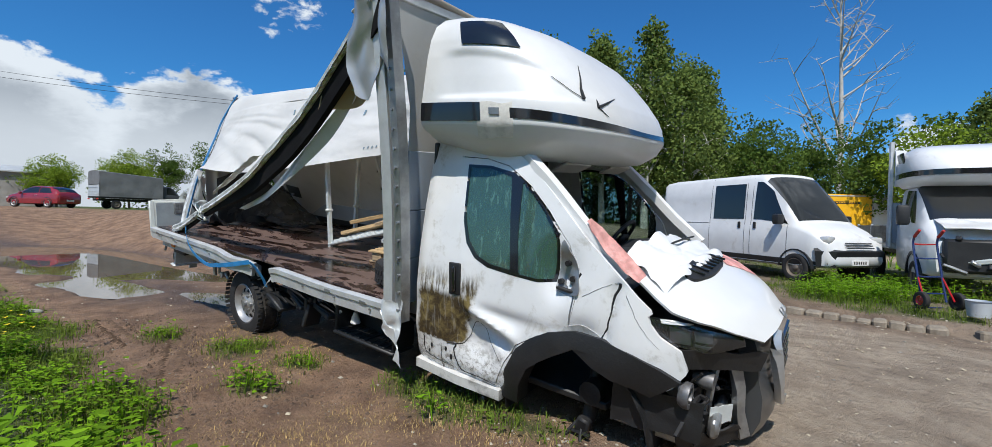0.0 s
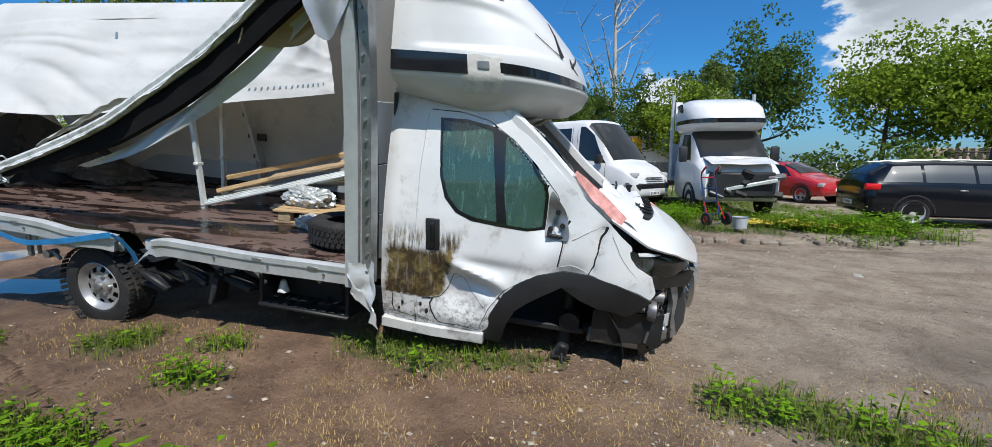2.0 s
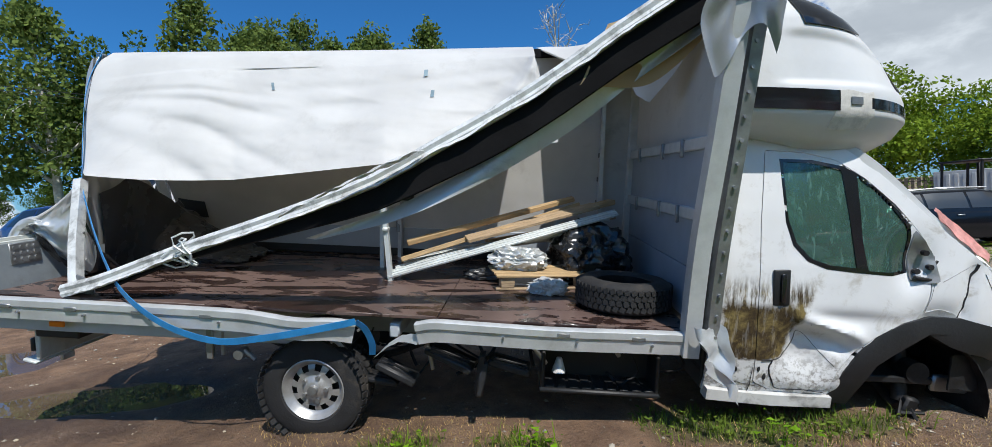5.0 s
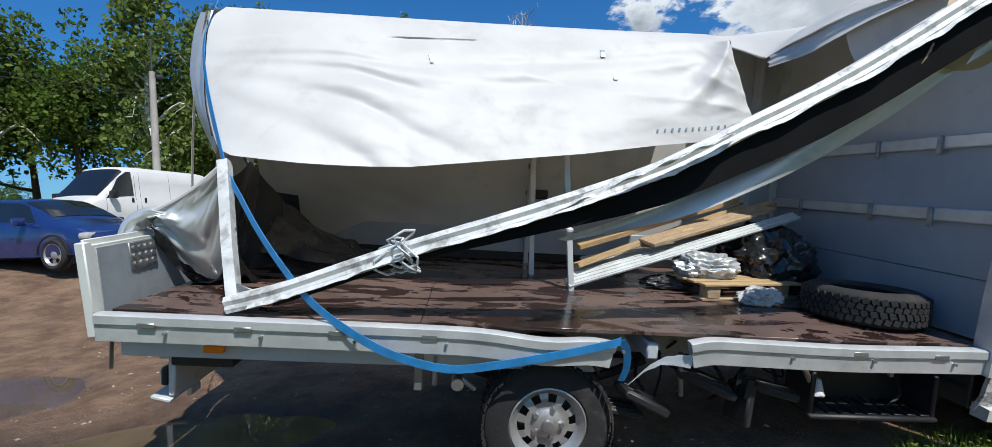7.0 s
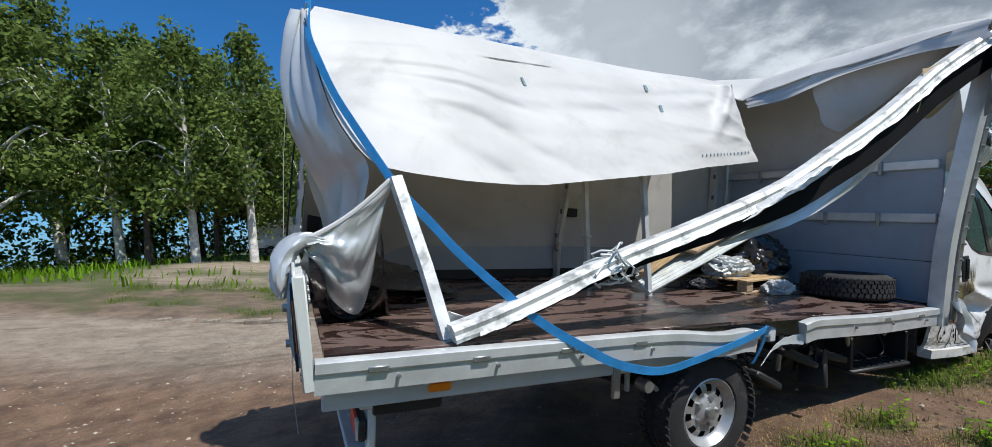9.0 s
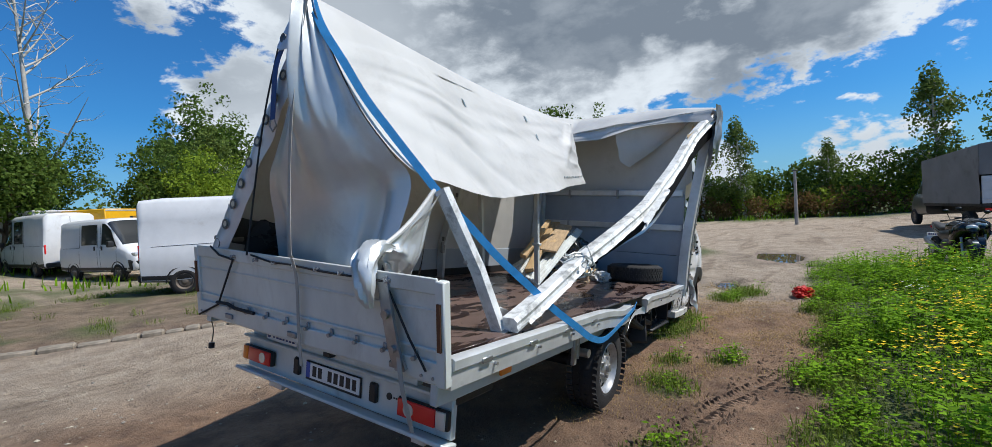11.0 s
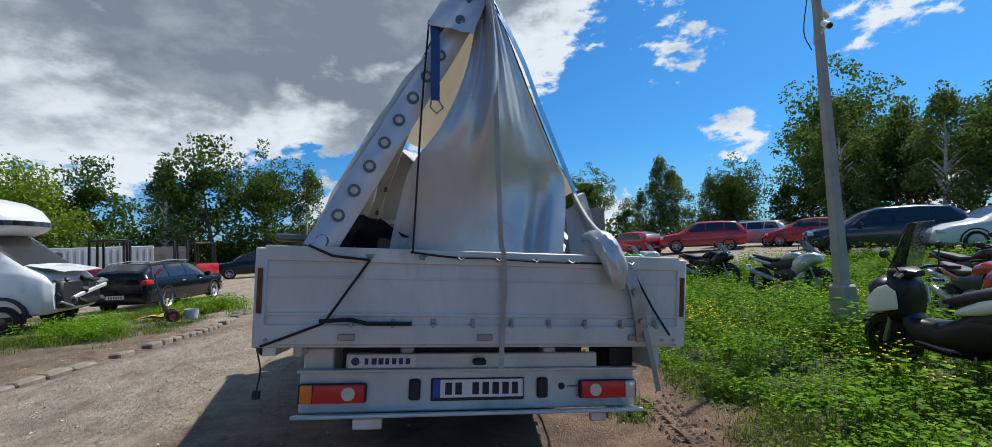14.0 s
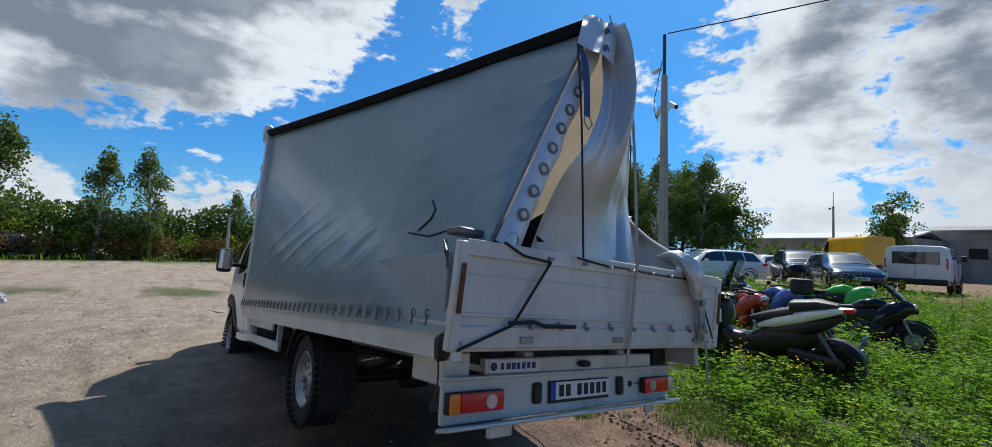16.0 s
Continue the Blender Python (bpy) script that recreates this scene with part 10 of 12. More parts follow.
# vans and trucks on the north side
make_van("white panel van with dark side window, damaged bonnet", placed(1.01, 10.85, -37.4), WHITE_OLD, True, high=2.56, length=5.55, overhang=0.76)
make_sleeper_van("crashed white box truck with sleeper cabin and open nose", placed(4.97, 10.06, -84.8, -0.06))
make_van("white panel van parked along the hedge", placed(-4.5, 30.5, -4, 0.35), WHITE, high=2.35, length=5.2)
make_van("white panel van with blue mark on rear doors", placed(-0.05, 26.8, 93.5, 0.05), WHITE_OLD, True, high=2.68, length=5.6, rear_mark=BLUE_MARK)
make_van("white minibus van parked on the grass", placed(0.79, 20.69, -80), WHITE, True, high=2.4, length=4.9)
make_van("white van with dented side", placed(-15.2, 13.7, -102, -0.1), WHITE, high=2.4, length=5.3, dented=True)
make_hatch("dark blue family car with muddy wheels", placed(-12.2, 7.0, -15, 0.0), NAVY_PAINT)
make_hatch("red hatchback parked across the yard", placed(-42.0, 4.6, -150, 0.0), DARKRED_PAINT)
make_tilt_truck("dark grey truck with grey tilt body", placed(-47.0, 10.9, 95, 0.0))
make_wagon("black estate car with silver wheels", placed(10.2, 8.77, -5), BLACK_PAINT, RIM_BRIGHT)
make_hatch("red car with crushed front", placed(9.0, 15.9, -60), RED_PAINT)
make_hatch("silver car far across the yard", placed(19.0, 34.0, 5), SILVER_PAINT)
make_suv("black off-road car near the hedge", placed(26.5, 11.2, 112), BLACK_PAINT)
make_suv("black off-road car by the bushes", placed(36.0, 10.0, 110), BLACK_PAINT)
# south and east
make_tilt_truck("grey tilt truck seen from its tailboard", placed(18.4, -8.4, 9))
make_suv("red off-road car parked in a row", placed(17.0, -16.1, 58), RED_PAINT)
make_hatch("red car parked in a row", placed(20.5, -13.6, 15), RED_PAINT)
make_hatch("white car parked far off", placed(22.0, -11.2, 160), WHITE)
make_wagon("silver estate parked in a row", placed(17.5, -19.5, 30), SILVER_PAINT)
make_hatch("red car parked in a row", placed(14.0, -20.5, 35), RED_PAINT)
make_hatch("white car parked in a row", placed(11.5, -21.5, 40), WHITE)
make_suv("dark blue off-road car with chrome grille", placed(6.4, -16.0, 52), NAVY_DEEP)
make_wagon("white estate car parked in a row", placed(4.0, -18.2, 62), WHITE)
make_wagon("silver estate parked in a row", placed(9.5, -22.5, 125), SILVER_PAINT)
make_suv("black off-road car parked in a row", placed(2.6, -24.5, 120), BLACK_PAINT)
make_wagon("dark blue car glinting in the sun", placed(-0.4, -20.5, 120), NAVY_DEEP)
make_van("yellow panel van parked at the back", placed(2.6, -32.6, -42), YELLOW, high=2.75, length=5.0)
make_van("white delivery car seen from its tailgate", placed(-2.45, -23.2, -87, 0.0), WHITE, True, high=1.82, length=4.3)
make_hatch("silver car parked in the back row", placed(8.6, -27.5, 75), SILVER_PAINT)
make_hatch("dark blue car parked in the back row", placed(11.4, -27.0, 70), NAVY_DEEP)
make_hatch("white car parked in the back row", placed(6.0, -28.2, 80), WHITE)
make_hatch("dark car parked beside the white one", placed(-5.6, -24.5, -100), BLACK_PAINT)
make_motorbike("mint white maxi scooter standing in tall weeds", placed(-3.93, -5.0, 1, 0.06) @ Matrix.Scale(1.08, 4), FAIR_WHITE, scooter=True, nm="scooter")
make_motorbike("black touring motorcycle with tinted screen and top case", placed(-4.19, -8.2, 200), BLACK_PAINT, box_on=True)
make_motorbike("black motorcycle standing behind the red one", placed(-1.0, -9.4, 170), BLACK_PAINT)
make_motorbike("green motorcycle half hidden by weeds", placed(-3.1, -10.5, 205), GREEN_PAINT, screen=False)
make_motorbike("red motorcycle among others", placed(-2.2, -7.6, 155), RED_PAINT, screen=False)
make_motorbike("blue motorcycle with covered tank", placed(-2.3, -9.0, 160), mat("blue_fairing", (0.02, 0.10, 0.45), 0.3, var=0.1, bump=0, coat=0.6), screen=False)
make_motorbike("silver touring motorcycle by the lamp post", placed(2.2, -8.4, 195), SILVER_PAINT)
make_motorbike("dark motorcycle parked in tall weeds", placed(5.0, -8.2, 200), BLACK_PAINT)
make_motorbike("bright green sports motorcycle", placed(7.9, -6.9, 215), GREEN_PAINT)
make_motorbike("white sports motorcycle standing in the grass", placed(8.5, -7.8, 215), WHITE)
make_motorbike("black tangled motorcycle by the weeds", placed(7.6, -5.3, 190), BLACK_PAINT, screen=False)
make_motorbike("black tangled motorcycle by the weeds", placed(8.4, -5.8, 175), BLACK_PAINT, screen=False)

# ---- trees, hedges and weeds ----
def leaf_cloud(centers, radii, per, size, rng, squash=0.8, droop=0.0):
    """Leaf quads strewn through round clumps."""
    verts, faces = [], []
    for (c, r) in zip(centers, radii):
        n = max(4, int(per * r * r))
        d = rng.normal(size=(n, 3))
        d /= np.linalg.norm(d, axis=1)[:, None] + 1e-9
        rad = r * rng.uniform(0.35, 1.0, n) ** 0.55
        p = np.array(c) + d * rad[:, None] * np.array([1, 1, squash])
        p[:, 2] -= droop * rng.uniform(0, 1, n) ** 2 * r
        a = rng.normal(size=(n, 3))
        a /= np.linalg.norm(a, axis=1)[:, None]
        b = np.cross(a, rng.normal(size=(n, 3)))
        b /= np.linalg.norm(b, axis=1)[:, None] + 1e-9
        s = size * rng.uniform(0.6, 1.35, n)[:, None]
        base = len(verts)
        quad = np.stack([p - a * s * 0.5, p + b * s * 0.32, p + a * s * 0.5, p - b * s * 0.32], 1).reshape(-1, 3)
        verts.extend(quad.tolist())
        faces.extend([(base + 4 * k, base + 4 * k + 1, base + 4 * k + 2, base + 4 * k + 3) for k in range(n)])
    return verts, faces


def leaf_part(name, verts, faces, material, parent=None):
    me = bpy.data.meshes.new(name)
    me.from_pydata(verts, [], faces)
    return link_mesh(name, me, material, parent)


def make_tree(label, seed, height, spread, bark, leaves, kind="round", leaf=0.26, per=150, bare_tree=False):
    rng, r2 = np.random.default_rng(seed), random.Random(seed)
    ob = thing("tree", label, "tree", Matrix(), "trees round the yard")
    bm = bmesh.new()
    trunk = []
    lean = Vector((r2.uniform(-.05, .05), r2.uniform(-.05, .05), 0))
    top = height * (0.93 if kind != "round" else 0.72)
    for k in range(9):
        t = k / 8
        trunk.append(Vector((lean.x * height * t + 0.12 * math.sin(3 * t + seed), lean.y * height * t + 0.12 * math.cos(2 * t + seed), top * t)))
    r0 = (0.010 if bare_tree else 0.016) * height + 0.03
    tube(bm, trunk, r0, 9, 0.02)
    tips, radii = [], []
    n = 16 if kind == "round" else 22
    for k in range(n):
        t = r2.uniform(0.28 if kind == "round" else 0.22, 0.97)
        i = min(7, int(t * 8))
        base = trunk[i].lerp(trunk[i + 1], t * 8 - i)
        a = r2.uniform(0, 2 * math.pi)
        reach = spread * (math.sin(math.pi * min(1, 0.22 + 0.80 * t)) ** 0.8) * r2.uniform(0.55, 1.0)
        rise = reach * (0.55 if kind == "round" else 1.5 if bare_tree else 0.75) * r2.uniform(0.6, 1.2)
        end = base + Vector((math.cos(a) * reach, math.sin(a) * reach, rise))
        if kind == "weep":
            mid = base + Vector((math.cos(a) * reach * 0.6, math.sin(a) * reach * 0.6, rise * 0.9))
            end = end - Vector((0, 0, rise * 0.7))
        else:
            mid = base.lerp(end, 0.5) + Vector((0, 0, -0.08 * reach))
        pts = curve_pts([base, mid, end], 4)
        tube(bm, pts, r0 * (1 - t) * 0.55 + 0.018, 6, 0.006)
        for q in range(5 if bare_tree else 3):
            s = pts[r2.randint(2, len(pts) - 1)]
            tw = s + Vector((r2.uniform(-1, 1), r2.uniform(-1, 1), r2.uniform(-0.1, 1.0) if kind != "weep" else r2.uniform(-1.0, 0.2))) * reach * 0.42
            tube(bm, [s, s.lerp(tw, 0.5) + Vector((0, 0, 0.06)), tw], 0.02 + 0.004 * height * 0.2, 3, 0.005)
            tips.append(tw)
            radii.append(r2.uniform(0.28, 0.6) * spread * 0.34 + 0.25)
            if bare_tree:
                for _ in range(3):
                    e = tw + Vector((r2.uniform(-1, 1), r2.uniform(-1, 1), r2.uniform(-0.2, 1))) * reach * 0.22
                    tube(bm, [tw, e], 0.010, 4, 0.004)
        tips.append(end)
        radii.append(r2.uniform(0.4, 0.75) * spread * 0.34 + 0.3)
        tips.append(pts[len(pts) * 2 // 3])
        radii.append(r2.uniform(0.35, 0.7) * spread * 0.34 + 0.2)
    part("trunk", bm, bark, ob, smooth=60)
    if not bare_tree:
        # inner clumps fill the crown between the limbs
        low = 0.40 if kind == "round" else 0.24
        for _ in range(30 if kind == "round" else 36):
            z = low + (1.0 - low) * r2.random() ** 0.9
            u = (z - low) / (1 - low)
            wide = spread * (math.sin(math.pi * min(1.0, 0.18 + 0.78 * u)) ** 0.7)
            a, rr = r2.uniform(0, 6.28), wide * 0.80 * math.sqrt(r2.random())
            i = min(7, int(z * 8))
            c = trunk[i] if kind != "round" else Vector((0, 0, 0))
            tips.append(Vector((c.x + math.cos(a) * rr, c.y + math.sin(a) * rr, height * z * (1.0 if kind == "round" else 0.97))))
            radii.append(spread * r2.uniform(0.20, 0.34) * (1.0 if u < 0.8 else 0.7))
        v, f = leaf_cloud([tuple(t) for t in tips], radii, per, leaf, rng, 0.8, 0.9 if kind == "weep" else 0.15)
        leaf_part("crown", v, f, leaves, ob)
    return ob


BARK_DEAD = mat("weathered_pale_bark", (0.46, 0.44, 0.41), 0.85, var=0.2, scale=4, bump=0.3)
TREES = {
    "birch": make_tree("tall silver birch with loose grey-green crown", 3, 13.0, 2.6, BARK_BIRCH, LEAF_BIRCH, "weep", 0.245, 108),
    "birch_b": make_tree("tall silver birch with loose grey-green crown", 8, 12.0, 3.0, BARK_BIRCH, LEAF_BIRCH, "weep", 0.245, 96),
    "slim": make_tree("slender birch with light airy crown", 5, 8.5, 1.5, BARK_BIRCH, LEAF_BIRCH, "weep", 0.20, 118),
    "round": make_tree("broad bright green tree with dense crown", 11, 7.0, 3.6, BARK, LEAF_BRIGHT, "round", 0.185, 150),
    "dark": make_tree("dark green leafy tree", 17, 10.5, 3.4, BARK, LEAF_DARK, "round", 0.21, 135),
    "dark_b": make_tree("dark green leafy tree", 23, 9.0, 2.8, BARK, LEAF_DARK, "round", 0.245, 94),
    "bare": make_tree("bare dead white birch", 29, 13.2, 2.9, BARK_DEAD, LEAF_DRY, "rise", bare_tree=True),
}
PLANTED = set()


def plant(kind, x, y, scale=1.0, turn=0.0, dz=-0.05):
    m = Matrix.Translation((x, y, lie(x, y) + dz)) @ Matrix.Rotation(radians(turn), 4, "Z") @ Matrix.Scale(scale, 4)
    if kind not in PLANTED:
        PLANTED.add(kind)
        TREES[kind].matrix_basis = m
        return TREES[kind]
    ob = copy_thing(TREES[kind], m)
    ob.matrix_basis = m
    return ob


def plant_all():
    rng = random.Random(77)
    # behind the vans, north and north-west
    for x, y, k, s in ((-6.8, 26.1, "birch", 1.08), (-9.6, 25.6, "birch_b", 1.06), (-4.9, 28.0, "birch_b", 0.92), (-5.2, 33, "birch", 0.98), (-12.0, 27.5, "dark_b", 1.2), (3.2, 43.5, "bare", 1.78), (0.5, 31, "dark_b", 0.72), (4.6, 27.5, "dark_b", 0.78), (6.6, 26.0, "round", 0.9), (9.0, 31.0, "birch_b", 0.74),
                       (-9.5, 34, "birch", 1.15), (-13.0, 32, "birch_b", 1.2), (-16.5, 30, "birch", 1.25), (-20.5, 29, "birch_b", 1.3), (-11.0, 38, "dark", 1.3), (-18.5, 36, "dark", 1.4), (-15.0, 37, "birch", 1.35), (-25, 31, "dark", 1.3), (-22.0, 35, "birch", 1.4), (-7.0, 38, "birch_b", 1.2), (-2.5, 36, "dark", 0.85)):
        plant(k, x, y, s * 1.0, rng.uniform(0, 360))
    for x, y, k, s in ((-17.5, 25.5, "birch_b", 1.15), (-21.5, 24.0, "birch", 1.2), (-25.5, 25.0, "dark", 1.25), (-13.5, 28.0, "birch", 1.05), (-9.0, 29.5, "dark_b", 1.15), (-28.5, 22.0, "birch_b", 1.25), (-30, 27, "dark", 1.3), (-5.8, 31.5, "birch_b", 0.95), (-1.0, 29.5, "dark_b", 0.85), (1.8, 34, "dark", 0.82), (7.4, 30.5, "dark_b", 0.85)):
        plant(k, x, y, s, rng.uniform(0, 360))
    # broad trees to the north-east
    for x, y, k, s in ((25.5, 41.0, "round", 1.75), (30.5, 38.0, "round", 1.7), (18.2, 49.7, "dark", 1.62), (33.5, 30.5, "round", 1.35), (38.5, 27.5, "dark_b", 1.2), (36.5, 33.5, "round", 1.4), (41, 23, "birch", 0.75), (13.5, 48, "birch_b", 0.95)):
        plant(k, x, y, s, rng.uniform(0, 360))
    # row on the east, behind the black cars
    for x, y, k, s in ((33.5, 20.0, "slim", 1.2), (34.5, 16.6, "dark_b", 1.3), (36.5, 13.4, "dark", 1.1), (36.5, 9.8, "slim", 1.15), (37.0, 4.6, "slim", 1.0), (37.5, 1.4, "slim", 1.05), (38.5, -4.6, "slim", 0.75), (38.0, -11.0, "slim", 1.25), (37.0, -14.5, "dark_b", 0.95), (35.5, -17.0, "dark", 0.8)):
        plant(k, x, y, s, rng.uniform(0, 360))
    # wood on the south-east and south
    for k in range(17):
        t = k / 16
        x, y = 36 - 24 * t + rng.uniform(-1.2, 1.2), -18 - 19 * t + rng.uniform(-1.5, 1.5)
        plant(rng.choice(("birch_b", "dark", "slim", "dark_b", "birch")), x, y, (0.56 + 0.28 * t) * rng.uniform(0.9, 1.12), rng.uniform(0, 360))
    for x, y, k, s in ((15.5, -35.5, "dark", 0.92), (18.5, -32.0, "dark_b", 0.95), (22, -28.5, "dark_b", 0.95), (26, -25.5, "dark", 0.7), (17, -38, "birch_b", 0.85), (26.2, -36.2, "dark", 1.5), (3.0, -46, "dark_b", 0.8), (-6, -62, "dark", 0.8), (-10, -58, "dark_b", 0.5), (24, -33, "birch", 0.92), (20, -35, "dark", 0.95)):
        plant(k, x, y, s, rng.uniform(0, 360))
    # far west, beyond the red car
    for k in range(13):
        plant(rng.choice(("round", "dark_b", "round", "dark")), -52 + rng.uniform(-3, 3) - 0.2 * k, 12 + 3.6 * k, rng.uniform(0.55, 0.78), rng.uniform(0, 360))
    for k in range(8):
        plant(rng.choice(("dark_b", "round")), -56 - k * 2, 8 - 6.0 * k, rng.uniform(0.5, 0.8), rng.uniform(0, 360))


plant_all()


def make_hedge(name, label, path, height, depth, leaves, seed, leaf=0.2, per=60):
    rng, r2 = np.random.default_rng(seed), random.Random(seed)
    cs, rs = [], []
    for (x1, y1), (x2, y2) in zip(path, path[1:]):
        n = max(2, int(math.hypot(x2 - x1, y2 - y1) / 0.9))
        for k in range(n):
            t = (k + r2.random()) / n
            x, y = x1 + (x2 - x1) * t, y1 + (y2 - y1) * t
            for _ in range(4):
                z = r2.uniform(0.15, 1.0) * height * r2.uniform(0.7, 1.1)
                cs.append((x + r2.uniform(-.5, .5) * depth, y + r2.uniform(-.5, .5) * depth, lie(x, y) + z * 0.7))
                rs.append(r2.uniform(0.45, 0.9) * height * 0.26 + 0.25)
    v, f = leaf_cloud(cs, rs, per, leaf, rng, 0.85)
    tagged(leaf_part(name, v, f, leaves), label, "bush", kind="stuff")


make_hedge("hedge", "dark green overgrown hedge along the fence", [(39, -16), (39.5, -4), (39.5, 6), (39, 13), (37, 20), (33, 26)], 5.4, 2.8, LEAF_DARK, 41, 0.27, 170)
make_hedge("bush", "russet and green scrub before the hedge", [(36.6, -13), (37, -5), (36.6, 5), (35, 11)], 2.6, 1.8, LEAF_RUSSET, 42, 0.20, 150)
make_hedge("bush", "light green scrub on the bank", [(37.5, -12), (38, 2), (37, 9)], 3.4, 2.0, LEAF_BRIGHT, 43, 0.22, 120)
make_hedge("hedge", "dark undergrowth below the trees", [(-30, 31), (-20, 30.5), (-10, 33), (-2, 33.5), (6, 29.5), (9, 30.5)], 4.2, 2.6, LEAF_DARK, 44, 0.28, 95)
make_hedge("hedge", "low green scrub along the back fence", [(9, 30.5), (14, 31), (20, 26), (26, 23), (30, 23)], 3.3, 2.4, LEAF_DARK, 48, 0.26, 95)
make_hedge("hedge", "dark undergrowth below the southern trees", [(36, -18), (28, -25), (20, -31), (12, -38), (6, -42)], 3.4, 3.0, LEAF_DARK, 45, 0.30, 90)
make_hedge("hedge", "far green hedge across the field", [(-50, 10), (-52, 25), (-52, 45), (-46, 60)], 3.0, 3.0, LEAF_DARK, 46, 0.30, 28)
make_hedge("bush", "bright scrub by the fence", [(-26, 29), (-16, 28.5), (-9, 31)], 1.0, 1.6, LEAF_BRIGHT, 47, 0.20, 80)


def blades(spots, height, width, per, rng, spread, leafy=0.0, droop=0.5):
    """Grass blades and weed leaves at each spot."""
    verts, faces = [], []
    for x, y, k in spots:
        z = land(x, y)
        for _ in range(per):
            a, d = rng.uniform(0, 6.283), spread * math.sqrt(rng.random())
            bx, by = x + d * math.cos(a), y + d * math.sin(a)
            h = height * k * rng.uniform(0.45, 1.15)
            w = width * rng.uniform(0.7, 1.4)
            lean_a, ln = rng.uniform(0, 6.283), h * rng.uniform(0.1, droop)
            lx, ly = ln * math.cos(lean_a), ln * math.sin(lean_a)
            sx, sy = -math.sin(lean_a) * w, math.cos(lean_a) * w
            n = len(verts)
            if rng.random() < leafy:
                zz = z + h * rng.uniform(0.25, 1.0)
                L = rng.uniform(0.6, 1.4) * 0.034 + 0.15 * h * rng.random()
                ux, uy, uz = math.cos(lean_a) * L, math.sin(lean_a) * L, L * rng.uniform(-0.5, 0.7)
                q = L * rng.uniform(0.22, 0.42)
                verts += [(bx + lx * .4, by + ly * .4, zz), (bx + lx * .4 + ux * .5 - math.sin(lean_a) * q, by + ly * .4 + uy * .5 + math.cos(lean_a) * q, zz + uz * .6), (bx + lx * .4 + ux, by + ly * .4 + uy, zz + uz * .4), (bx + lx * .4 + ux * .5 + math.sin(lean_a) * q, by + ly * .4 + uy * .5 - math.cos(lean_a) * q, zz + uz * .6)]
                faces.append((n, n + 1, n + 2, n + 3))
            else:
                verts += [(bx - sx, by - sy, z - 0.01), (bx + sx, by + sy, z - 0.01), (bx + lx * .45 + sx * .8, by + ly * .45 + sy * .8, z + h * .62), (bx + lx * .45 - sx * .8, by + ly * .45 - sy * .8, z + h * .62), (bx + lx, by + ly, z + h)]
                faces += [(n, n + 1, n + 2, n + 3), (n + 3, n + 2, n + 4)]
    return verts, faces


